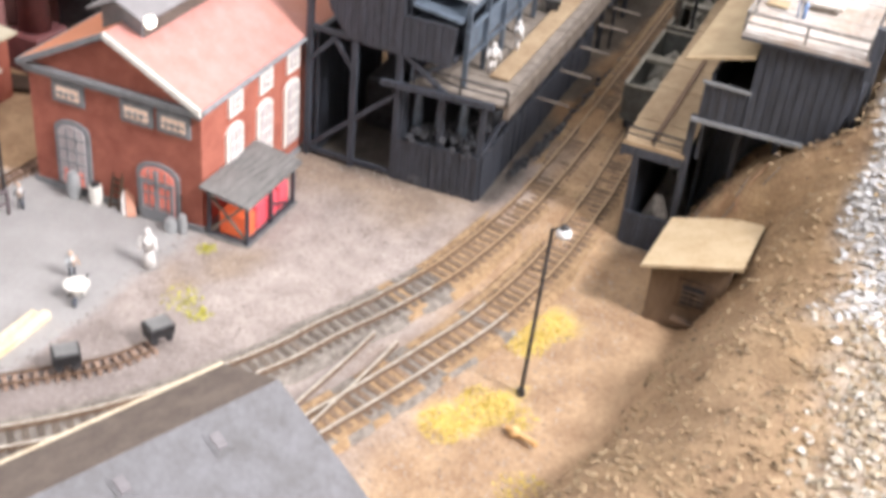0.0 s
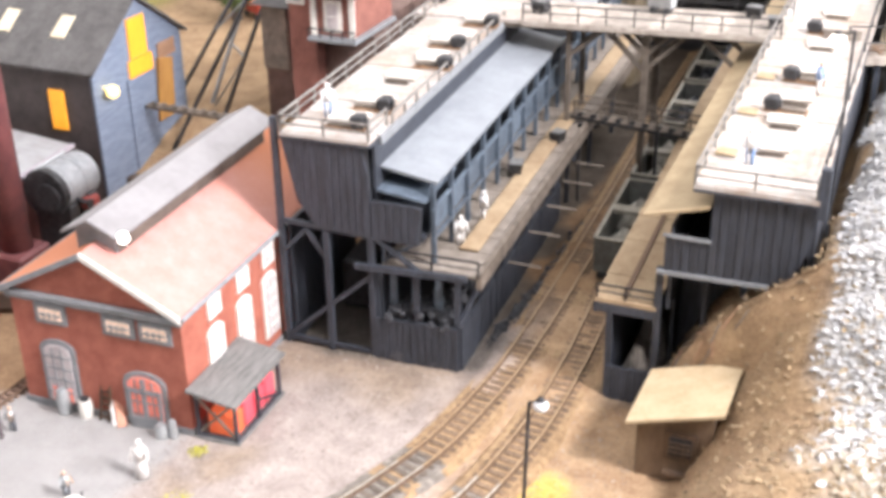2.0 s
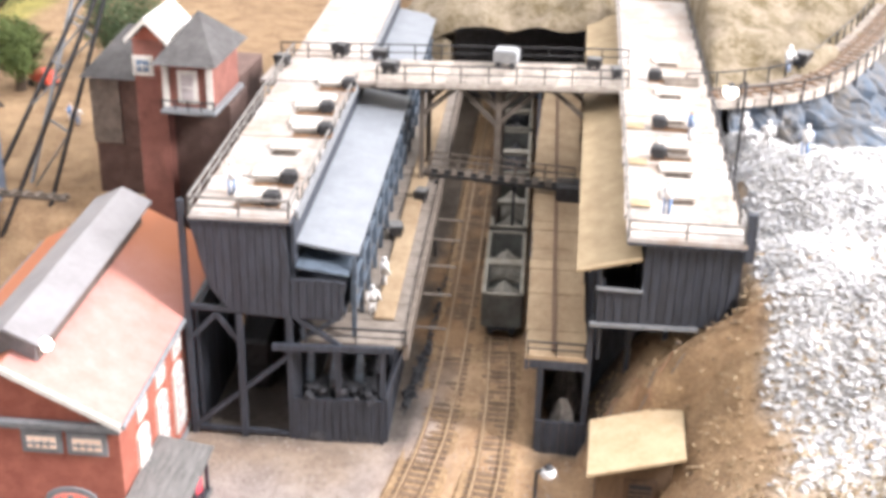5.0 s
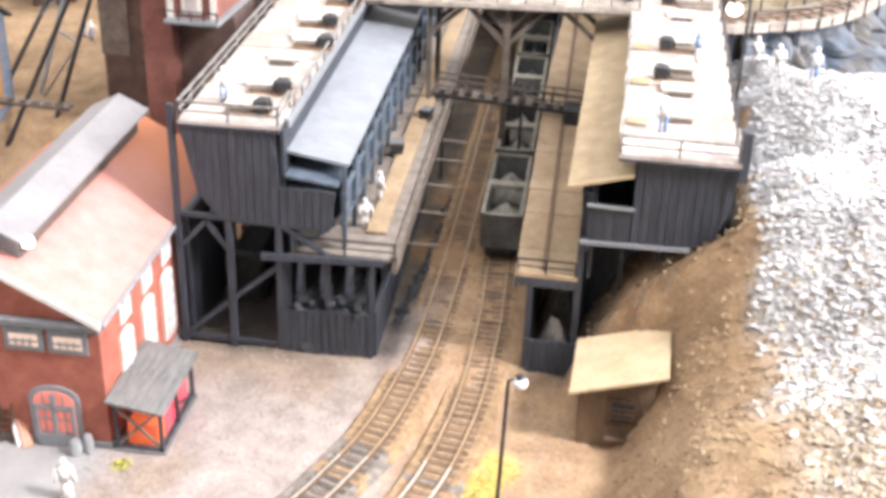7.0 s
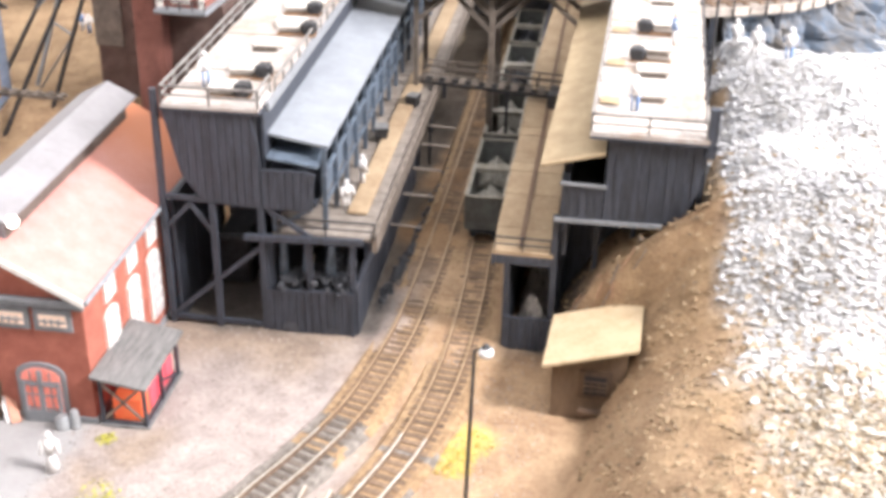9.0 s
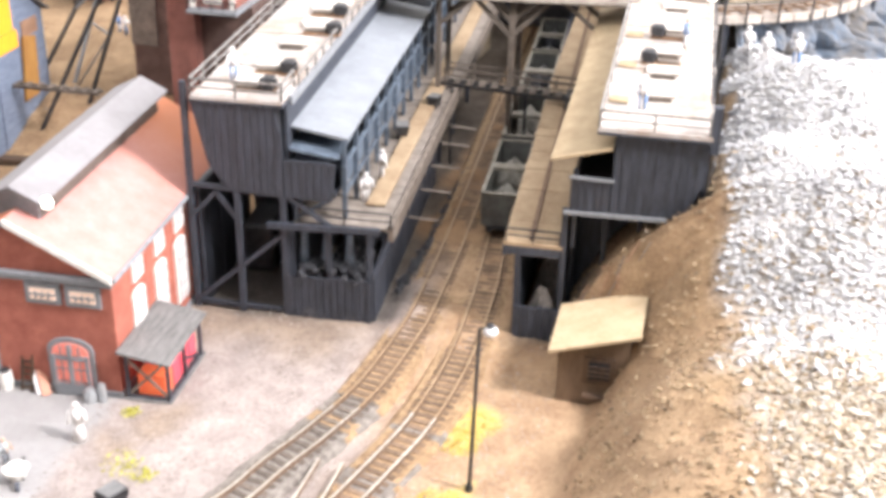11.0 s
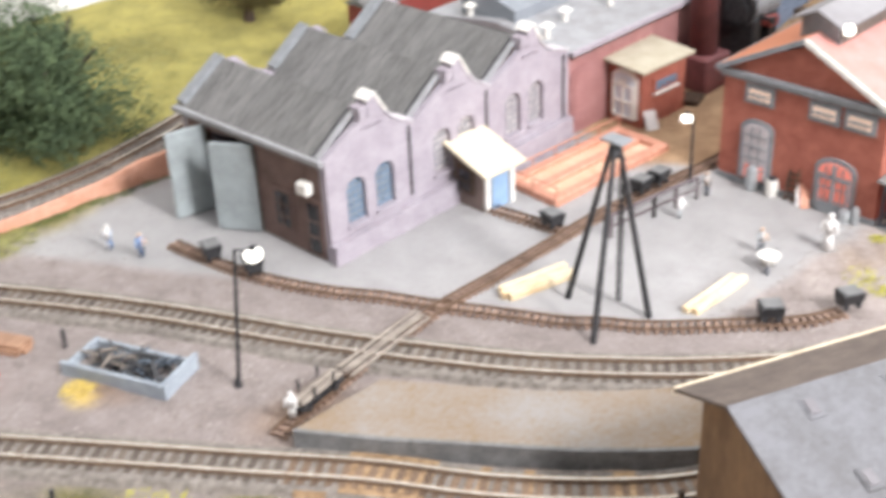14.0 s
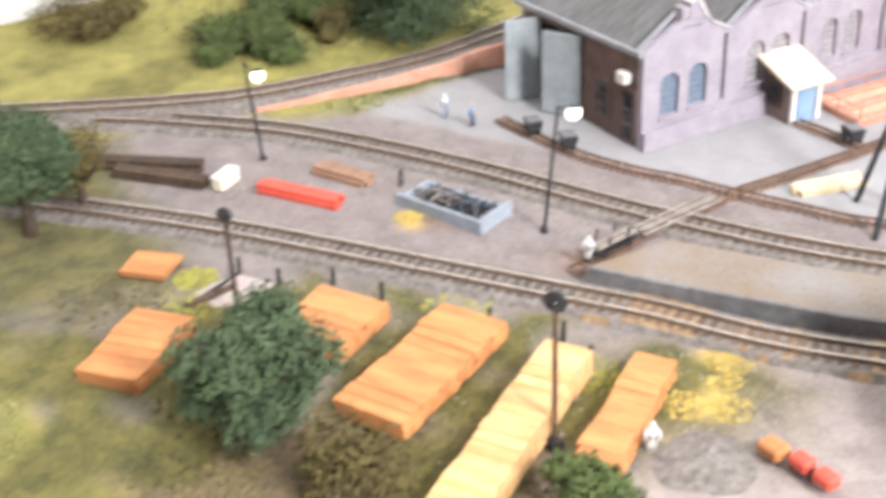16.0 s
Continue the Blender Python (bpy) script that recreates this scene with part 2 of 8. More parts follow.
M = {
    "ground": zone_mat(),
    "brick_red": brick_mat("red_brick", (0.475, 0.165, 0.115), (0.33, 0.10, 0.07), (0.62, 0.5, 0.45)),
    "brick_lilac": brick_mat("lilac_brick", (0.41, 0.375, 0.415), (0.32, 0.285, 0.325), (0.75, 0.7, 0.7)),
    "brick_rose": brick_mat("rose_brick", (0.43, 0.225, 0.215), (0.34, 0.16, 0.155), (0.7, 0.6, 0.6)),
    "brick_brown": brick_mat("brown_brick", (0.21, 0.135, 0.115), (0.12, 0.075, 0.065), (0.5, 0.5, 0.5)),
    "brick_dark": brick_mat("tower_brick", (0.28, 0.11, 0.07), (0.17, 0.07, 0.05), (0.5, 0.45, 0.4)),
    "brick_mid": brick_mat("dusty_red_brick", (0.36, 0.15, 0.12), (0.23, 0.095, 0.075), (0.6, 0.5, 0.45)),
    "tile_pink": mat("orange_tiles", (0.52, 0.265, 0.24), (0.46, 0.205, 0.175), 0.6, 60, bump=0.15),
    "trim_grey": mat("grey_stone_trim", (0.26, 0.27, 0.29), (0.18, 0.19, 0.2), 0.7, 150),
    "white": mat("white_paint", (0.8, 0.78, 0.74), (0.66, 0.63, 0.58), 0.6, 150, bump=0.1),
    "roof_felt": mat("tarred_felt", (0.19, 0.185, 0.18), (0.10, 0.098, 0.095), 0.85, 70, stretch=(5, 0.6, 1), vary=0.14),
    "roof_grey": mat("weathered_grey_roof", (0.33, 0.335, 0.35), (0.24, 0.235, 0.24), 0.7, 50),
    "roof_pale": mat("pale_blue_grey_roof", (0.24, 0.26, 0.285), (0.19, 0.205, 0.23), 0.55, 40, bump=0.1),
    "roof_slate": mat("slate_grey_roof", (0.115, 0.11, 0.11), (0.06, 0.056, 0.056), 0.7, 50),
    "roof_cream": mat("cream_painted_roof", (0.70, 0.62, 0.47), (0.60, 0.50, 0.36), 0.7, 60, bump=0.1),
    "roof_tan": mat("tan_dusty_roof", (0.42, 0.325, 0.20), (0.30, 0.22, 0.13), 0.8, 50),
    "black_wood": mat("blackened_boards", (0.055, 0.063, 0.083), (0.023, 0.026, 0.034), 0.6, 90, stretch=(4, 4, 0.6), vary=0.09),
    "dark_iron": mat("dark_iron", (0.055, 0.055, 0.06), (0.02, 0.02, 0.022), 0.5, 200, metal=0.3, vary=0.2),
    "blue_steel": mat("blue_grey_steel", (0.145, 0.185, 0.235), (0.075, 0.095, 0.125), 0.5, 100, metal=0.2, vary=0.2),
    "brown_wood": mat("brown_wood", (0.10, 0.06, 0.035), (0.045, 0.028, 0.018), 0.75, 120, stretch=(1, 1, 0.3), vary=0.3),
    "deck_dust": mat("whitish_dusty_deck", (0.47, 0.45, 0.435), (0.34, 0.27, 0.22), 0.9, 22, vary=0.05, fine=9),
    "deck_tan": mat("tan_dusty_planks", (0.42, 0.315, 0.20), (0.29, 0.20, 0.12), 0.9, 40, vary=0.06),
    "plank_grey": mat("grey_planks", (0.30, 0.26, 0.22), (0.16, 0.13, 0.11), 0.85, 90, vary=0.2),
    "rail_pale": mat("dusty_grey_rail", (0.34, 0.32, 0.30), (0.13, 0.12, 0.115), 0.7, 160, metal=0.2),
    "strut_wood": mat("dusty_dark_timber", (0.17, 0.14, 0.115), (0.085, 0.068, 0.055), 0.85, 90, vary=0.2),
    "plank_brown": mat("brown_dusty_planks", (0.27, 0.235, 0.205), (0.17, 0.14, 0.115), 0.88, 90, vary=0.10),
    "plank_pale": mat("pale_dusty_planks", (0.46, 0.41, 0.36), (0.26, 0.22, 0.19), 0.85, 90, vary=0.2),
    "rail": mat("polished_rail", (0.76, 0.71, 0.63), (0.52, 0.45, 0.37), 0.42, 200, metal=0.75, bump=0.05),
    "rail_rust": mat("rusty_rail", (0.20, 0.125, 0.08), (0.11, 0.068, 0.045), 0.7, 250, metal=0.3),
    "sleeper_rust": mat("rusty_short_sleeper", (0.36, 0.25, 0.19), (0.22, 0.145, 0.11), 0.85, 300, vary=0.25),
    "sleeper": mat("weathered_sleeper", (0.19, 0.15, 0.12), (0.085, 0.068, 0.055), 0.85, 300, vary=0.3),
    "ballast_ochre": mat("ochre_ballast", (0.44, 0.30, 0.17), (0.20, 0.125, 0.07), 0.95, 180, bump=1.0),
    "rail_tan": mat("dusty_tan_rail", (0.50, 0.36, 0.22), (0.32, 0.21, 0.12), 0.5, 200, metal=0.4),
    "pit_floor": mat("pale_rosy_floor", (0.68, 0.47, 0.34), (0.56, 0.34, 0.22), 0.85, 30),
    "sleeper_brown": mat("rust_brown_sleeper", (0.26, 0.175, 0.115), (0.12, 0.078, 0.052), 0.85, 300, vary=0.3),
    "ballast": mat("ballast_gravel", (0.30, 0.27, 0.24), (0.13, 0.11, 0.095), 0.95, 180, bump=1.0),
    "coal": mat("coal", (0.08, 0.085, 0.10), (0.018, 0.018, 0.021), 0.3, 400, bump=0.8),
    "ore": mat("grey_ore_load", (0.40, 0.38, 0.33), (0.21, 0.19, 0.16), 0.9, 300, bump=0.8),
    "wagon_blue": mat("dusty_blue_wagon", (0.15, 0.155, 0.145), (0.085, 0.083, 0.073), 0.6, 80),
    "wagon_rim": mat("pale_wagon_rim", (0.34, 0.315, 0.265), (0.19, 0.17, 0.135), 0.6, 80),
    "wagon_red": mat("oxide_red_wagon", (0.30, 0.06, 0.05), (0.2, 0.04, 0.035), 0.6, 80),
    "lumber": mat("fresh_orange_lumber", (0.66, 0.295, 0.105), (0.45, 0.18, 0.062), 0.75, 60, stretch=(0.3, 1.6, 1), vary=0.12),
    "lumber_pale": mat("pale_yellow_lumber", (0.74, 0.50, 0.25), (0.58, 0.31, 0.11), 0.75, 60, stretch=(0.2, 2.5, 1), vary=0.12),
    "lumber_grey": mat("weathered_tan_lumber", (0.42, 0.25, 0.16), (0.28, 0.16, 0.10), 0.8, 90, stretch=(1, 0.15, 1), vary=0.15),
    "plank_white": mat("whitened_timber", (0.82, 0.75, 0.6), (0.68, 0.58, 0.42), 0.7, 90, vary=0.06),
    "red_paint": mat("salmon_red_paint", (0.72, 0.12, 0.075), (0.56, 0.08, 0.05), 0.5, 100, vary=0.12),
    # Emission in these two colours stands in for red light inside the porch.
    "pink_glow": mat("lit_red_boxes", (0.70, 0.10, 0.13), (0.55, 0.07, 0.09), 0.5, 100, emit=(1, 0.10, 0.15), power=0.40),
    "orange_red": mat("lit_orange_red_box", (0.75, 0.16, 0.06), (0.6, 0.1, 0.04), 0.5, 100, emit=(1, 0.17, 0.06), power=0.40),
    "red_glass": mat("glowing_red_panes", (0.62, 0.24, 0.20), None, 0.3, 100, bump=0, emit=(1.0, 0.20, 0.13), power=0.42),
    "warm_glass": mat("lit_window_panes", (0.72, 0.56, 0.48), None, 0.3, 100, bump=0, emit=(1.0, 0.70, 0.50), power=0.35),
    "blue_glass": mat("bluish_window_panes", (0.22, 0.32, 0.45), (0.12, 0.18, 0.26), 0.15, 80, bump=0, clear=0.6),
    "pale_glass": mat("pale_curtained_panes", (0.60, 0.55, 0.55), (0.45, 0.40, 0.42), 0.3, 80, bump=0, clear=0.4),
    "dark_glass": mat("dark_panes", (0.03, 0.035, 0.04), (0.015, 0.015, 0.02), 0.15, 80, bump=0),
    "door_grey": mat("blue_grey_door_paint", (0.36, 0.40, 0.41), (0.28, 0.31, 0.315), 0.6, 60),
    "concrete": mat("grey_concrete_block", (0.40, 0.41, 0.42), (0.28, 0.29, 0.30), 0.85, 120),
    "concrete_dark": mat("dark_platform_edge", (0.22, 0.22, 0.22), (0.12, 0.12, 0.12), 0.85, 120),
    "platform": mat("sandy_platform_top", (0.28, 0.26, 0.245), (0.23, 0.16, 0.095), 0.95, 9, bump=0.6, fine=30),
    "lamp_glow": mat("lit_lamp_globe", (0.9, 0.88, 0.82), None, 0.3, 100, bump=0, emit=(1.0, 0.94, 0.85), power=6.0),
    "lamp_dull": mat("milky_lamp_globe", (0.75, 0.75, 0.76), None, 0.25, 100, bump=0, clear=0.5),
    "orange_glow": mat("lit_orange_curtain", (0.85, 0.35, 0.03), None, 0.5, 100, bump=0, emit=(1.0, 0.42, 0.03), power=0.6),
    "house_blue": mat("blue_grey_siding", (0.20, 0.245, 0.33), (0.13, 0.165, 0.235), 0.7, 60, stretch=(1, 1, 5)),
    "house_dark": mat("dark_brown_siding", (0.075, 0.06, 0.06), (0.04, 0.032, 0.032), 0.7, 60),
    "chimney": mat("dark_red_stack", (0.20, 0.07, 0.07), (0.11, 0.04, 0.045), 0.6, 60),
    "boiler": mat("grey_boiler_steel", (0.32, 0.33, 0.345), (0.19, 0.20, 0.215), 0.6, 70, metal=0.15),
    "yellow": mat("yellow_paint", (0.80, 0.55, 0.06), (0.65, 0.42, 0.04), 0.5, 100),
    "blue": mat("blue_door_paint", (0.27, 0.39, 0.56), (0.20, 0.31, 0.46), 0.55, 80),
    "leaf": mat("dark_green_foliage", (0.11, 0.155, 0.07), (0.035, 0.058, 0.028), 0.9, 60, bump=0.3),
    "leaf_olive": mat("olive_brown_foliage", (0.17, 0.135, 0.04), (0.065, 0.05, 0.018), 0.9, 60, bump=0.3),
    "leaf_yellow": mat("yellow_tufts", (0.70, 0.54, 0.15), (0.50, 0.37, 0.09), 0.9, 120, bump=0.4),
    "bark": mat("bark", (0.09, 0.06, 0.04), (0.04, 0.028, 0.02), 0.9, 200),
    "fig_white": mat("pale_figurine_paint", (0.78, 0.76, 0.74), (0.60, 0.58, 0.57), 0.5, 200, bump=0),
    "fig_blue": mat("blue_figurine_paint", (0.20, 0.32, 0.55), (0.13, 0.2, 0.36), 0.5, 200, bump=0),
    "fig_dark": mat("dark_figurine_paint", (0.10, 0.11, 0.14), (0.05, 0.055, 0.07), 0.5, 200, bump=0),
    "skin": mat("pale_beige_paint", (0.65, 0.47, 0.36), None, 0.5, 200, bump=0),
    "tin": mat("galvanised_tin", (0.52, 0.54, 0.55), (0.38, 0.40, 0.42), 0.4, 150, metal=0.5),
    "terracotta": mat("rosy_brick_clay", (0.60, 0.31, 0.22), (0.46, 0.20, 0.13), 0.7, 150),
    "room": mat("off_white_room_wall", (0.72, 0.71, 0.69), (0.66, 0.65, 0.63), 0.9, 3, bump=0),
    "blue_rock": mat("blue_grey_rock", (0.10, 0.135, 0.185), (0.16, 0.145, 0.13), 0.95, 14, bump=0.9, fine=10),
    "hill": mat("ochre_hillside", (0.25, 0.205, 0.15), (0.10, 0.075, 0.035), 0.95, 22, bump=1.0, fine=8),
}

M["vent_sheet"] = mat("pale_lilac_grey_sheet", (0.255, 0.247, 0.255), (0.21, 0.20, 0.207), 0.6, 30, bump=0.05)
M["ochre_door"] = mat("ochre_painted_boards", (0.42, 0.22, 0.06), (0.30, 0.145, 0.04), 0.7, 80, stretch=(1, 1, 0.3))
M["balk_tan"] = mat("pale_tan_timber", (0.74, 0.63, 0.45), (0.60, 0.43, 0.24), 0.75, 70, stretch=(0.4, 2, 1), vary=0.15)
M["fence_mauve"] = mat("dull_mauve_iron", (0.20, 0.165, 0.175), (0.10, 0.08, 0.085), 0.6, 150, metal=0.2)
M["coping_pale"] = mat("pale_lilac_coping", (0.56, 0.53, 0.56), (0.42, 0.39, 0.42), 0.75, 90)
M["pad_pink"] = mat("pale_pinkish_concrete", (0.50, 0.42, 0.39), (0.36, 0.29, 0.265), 0.9, 40)
M["roof_dull"] = mat("dull_cream_roof", (0.50, 0.46, 0.36), (0.40, 0.35, 0.26), 0.8, 50, bump=0.1)
M["hatch_grey"] = mat("dull_mauve_hatch", (0.20, 0.19, 0.20), (0.14, 0.13, 0.14), 0.8, 60)
M["house_tan"] = mat("brown_timber_wall", (0.24, 0.15, 0.08), (0.15, 0.09, 0.05), 0.75, 60, stretch=(1, 1, 0.3))
M["roof_worn"] = mat("worn_mid_grey_felt", (0.165, 0.165, 0.178), (0.115, 0.112, 0.115), 0.85, 50)
M["roof_brown"] = mat("dark_brown_felt", (0.15, 0.12, 0.10), (0.09, 0.07, 0.06), 0.8, 60)


def lit_tiles():
    """Light painted into tiles: pale where lit, orange towards the mine and far slope."""
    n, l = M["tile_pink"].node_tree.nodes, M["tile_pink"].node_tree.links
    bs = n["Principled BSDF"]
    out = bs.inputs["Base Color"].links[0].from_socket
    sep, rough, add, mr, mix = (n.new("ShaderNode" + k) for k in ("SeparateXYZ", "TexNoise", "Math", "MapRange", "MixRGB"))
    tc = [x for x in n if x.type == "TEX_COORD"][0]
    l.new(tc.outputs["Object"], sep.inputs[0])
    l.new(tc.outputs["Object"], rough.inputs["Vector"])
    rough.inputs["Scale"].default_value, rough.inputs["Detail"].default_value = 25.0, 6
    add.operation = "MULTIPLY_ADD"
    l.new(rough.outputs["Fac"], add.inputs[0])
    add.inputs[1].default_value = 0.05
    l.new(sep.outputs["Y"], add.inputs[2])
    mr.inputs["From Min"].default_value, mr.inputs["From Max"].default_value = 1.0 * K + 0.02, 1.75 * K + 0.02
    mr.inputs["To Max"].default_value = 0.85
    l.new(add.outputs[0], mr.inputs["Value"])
    unlit, top = n.new("ShaderNodeMapRange"), n.new("ShaderNodeMath")
    unlit.inputs["From Min"].default_value, unlit.inputs["From Max"].default_value = -0.52 * K, -0.56 * K
    unlit.inputs["To Max"].default_value = 0.8
    l.new(sep.outputs["X"], unlit.inputs["Value"])
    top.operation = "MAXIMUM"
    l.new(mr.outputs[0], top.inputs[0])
    l.new(unlit.outputs[0], top.inputs[1])
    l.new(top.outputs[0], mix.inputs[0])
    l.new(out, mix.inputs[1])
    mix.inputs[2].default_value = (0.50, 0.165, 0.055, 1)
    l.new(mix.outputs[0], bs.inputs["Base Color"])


lit_tiles()
# ---- building helpers: all lengths below are in plan units ----


def bm_new():
    return bmesh.new()


def box(bm, x0, x1, y0, y1, z0, z1, bevel=0.0):
    vs = [bm.verts.new((x, y, z)) for z in (z0, z1) for x, y in ((x0, y0), (x1, y0), (x1, y1), (x0, y1))]
    fs = [bm.faces.new([vs[i] for i in q]) for q in ((3, 2, 1, 0), (4, 5, 6, 7), (0, 1, 5, 4), (1, 2, 6, 5), (2, 3, 7, 6), (3, 0, 4, 7))]
    if bevel:
        es = {e for f in fs for e in f.edges}
        bmesh.ops.bevel(bm, geom=list(es), offset=bevel, segments=1, affect="EDGES")
    return bm


def beam(bm, p, q, w=0.03, h=None):
    """A square bar from p to q."""
    h = h or w
    p, q = Vector(p), Vector(q)
    d = (q - p).normalized()
    up = Vector((0, 0, 1)) if abs(d.z) < 0.95 else Vector((0, 1, 0))
    s = d.cross(up).normalized() * w / 2
    t = s.cross(d).normalized() * h / 2
    vs = [bm.verts.new(c + a * s + b * t) for c in (p, q) for a, b in ((-1, -1), (1, -1), (1, 1), (-1, 1))]
    for f in ((3, 2, 1, 0), (4, 5, 6, 7), (0, 1, 5, 4), (1, 2, 6, 5), (2, 3, 7, 6), (3, 0, 4, 7)):
        bm.faces.new([vs[i] for i in f])
    return bm


def rod(bm, p, q, r0, r1=None, n=10):
    """A round bar or cone from p to q."""
    r1 = r0 if r1 is None else r1
    p, q = Vector(p), Vector(q)
    m = Matrix.Translation((p + q) / 2) @ (q - p).to_track_quat("Z", "Y").to_matrix().to_4x4()
    bmesh.ops.create_cone(bm, cap_ends=True, segments=n, radius1=r0, radius2=r1, depth=(q - p).length, matrix=m)
    return bm


def ball(bm, c, r, n=10, squash=1.0):
    bmesh.ops.create_uvsphere(bm, u_segments=n, v_segments=max(6, n - 2), radius=r, matrix=Matrix.Translation(c) @ Matrix.Diagonal((1, 1, squash, 1)))
    return bm


def prism(bm, pts, axis, a, b):
    """A polygon given in the two other axes, drawn out from a to b along axis."""
    def put(u, v, w):
        return {"x": (w, u, v), "y": (u, w, v), "z": (u, v, w)}[axis]
    lo = [bm.verts.new(put(u, v, a)) for u, v in pts]
    hi = [bm.verts.new(put(u, v, b)) for u, v in pts]
    bm.faces.new(lo[::-1])
    bm.faces.new(hi)
    for i in range(len(pts)):
        j = (i + 1) % len(pts)
        bm.faces.new((lo[i], lo[j], hi[j], hi[i]))
    return bm


def finish(bm, name, material, smooth=False):
    bmesh.ops.recalc_face_normals(bm, faces=bm.faces)
    me = bpy.data.meshes.new(name)
    bm.to_mesh(me)
    bm.free()
    me.transform(Matrix.Scale(K, 4))
    for one in material if isinstance(material, (list, tuple)) else (material,):
        me.materials.append(M[one])
    if smooth:
        for f in me.polygons:
            f.use_smooth = True
    return me


def part(name, bm, material, parent, label="", smooth=False):
    ob = new(name, bm if isinstance(bm, bpy.types.Mesh) else finish(bm, name, material, smooth))
    ob.parent = parent
    if label:
        tagged(ob, label)
    return ob


def place(x, y, z=0, turn=0):
    return pose(x * K, y * K, z * K, 0, 0, turn)


def thing(name, label, category, at=(0, 0, 0), turn=0, group="", kind=""):
    ob = new(name)
    ob.empty_display_size = 0.01
    ob.matrix_world = place(*at, turn)
    return tagged(ob, label, category, group, kind)


def solid(name, bm, material, label, category, at=(0, 0, 0), turn=0, group="", kind="", smooth=False):
    ob = new(name, finish(bm, name, material, smooth))
    ob.matrix_world = place(*at, turn)
    return tagged(ob, label, category, group, kind)


def shifted(me, name, parent, at, turn=0, tilt=0):
    """A piece on shared mesh data."""
    ob = new(name, me)
    ob.parent = parent
    ob.matrix_local = pose(at[0] * K, at[1] * K, at[2] * K, tilt, 0, turn)
    return ob


def swing(before, pivot, degrees):
    """Turns all that was made since, about an upright axis."""
    turn = place(*pivot) @ pose(0, 0, 0, 0, 0, degrees) @ place(*pivot).inverted()
    for ob in set(bpy.data.objects) - before:
        if ob.parent is None:
            ob.matrix_world = turn @ ob.matrix_world


def ease(a, b, v):
    t = min(1.0, max(0.0, (v - a) / (b - a)))
    return t * t * (3 - 2 * t)


def lumpy(x, y, s, amp):
    return noise.noise(Vector((x * s, y * s, 3.7))) * amp

# ---- ground ----
TRACK_A = [(1.16, 7.5), (1.25, 5.0), (1.31, 3.75), (1.37, 2.3), (1.385, 1.4), (1.36, 0.90), (1.29, 0.36), (1.155, -0.10), (1.025, -0.44), (0.93, -0.73), (0.70, -1.21), (0.50, -1.53), (0.25, -1.82),
           (-0.01, -2.08), (-0.44, -2.44), (-0.94, -2.77), (-1.50, -3.10), (-2.16, -3.44), (-2.82, -3.84), (-3.46, -4.30), (-3.99, -4.85), (-4.28, -5.20), (-4.62, -5.72), (-5.0, -6.4)]
TRACK_B = [(1.40, 7.5), (1.50, 5.5), (1.595, 3.5), (1.655, 2.4), (1.71, 1.6), (1.725, 0.95), (1.705, 0.53), (1.645, 0.07), (1.54, -0.34), (1.43, -0.72), (1.335, -1.02), (1.16, -1.58), (0.965, -2.12), (0.68, -2.62),
           (0.43, -2.91), (0.06, -3.23), (-0.39, -3.53), (-0.83, -3.88), (-1.30, -4.25), (-1.79, -4.64), (-2.30, -5.05), (-2.82, -5.52), (-3.5, -6.2), (-4.2, -7.0)]
TRACK_C = [(-5.1, -6.6), (-4.75, -5.9), (-4.42, -5.22), (-4.25, -4.82), (-4.12, -4.46), (-4.06, -4.08), (-4.04, -3.67), (-4.02, -3.25), (-4.06, -2.82), (-4.2, -2.28), (-4.4, -1.6), (-4.6, -0.4), (-4.75, 3.0)]
TRACK_D = [(1.297, -0.34), (1.285, -0.58), (1.26, -0.88), (1.225, -1.25), (1.15, -1.62)]


def curve_points(ctrl, step):
    """Even steps along a smooth line through the given places, with the direction at each."""
    pts = [Vector((*p, 0)) for p in ctrl]
    pts = [2 * pts[0] - pts[1], *pts, 2 * pts[-1] - pts[-2]]
    fine = []
    for i in range(1, len(pts) - 2):
        a, b, c, d = pts[i - 1:i + 3]
        for k in range(24):
            t = k / 24
            fine.append(0.5 * (2 * b + (c - a) * t + (2 * a - 5 * b + 4 * c - d) * t * t + (3 * b - a - 3 * c + d) * t ** 3))
    fine.append(pts[-2])
    out, left = [], 0.0
    for p, q in zip(fine, fine[1:]):
        span = (q - p).length
        while left < span:
            out.append((p.lerp(q, left / span), (q - p).normalized()))
            left += step
        left -= span
    return out


def bank_top(y):
    return 0.78 + 0.52 * ease(0.15, 1.35, y)


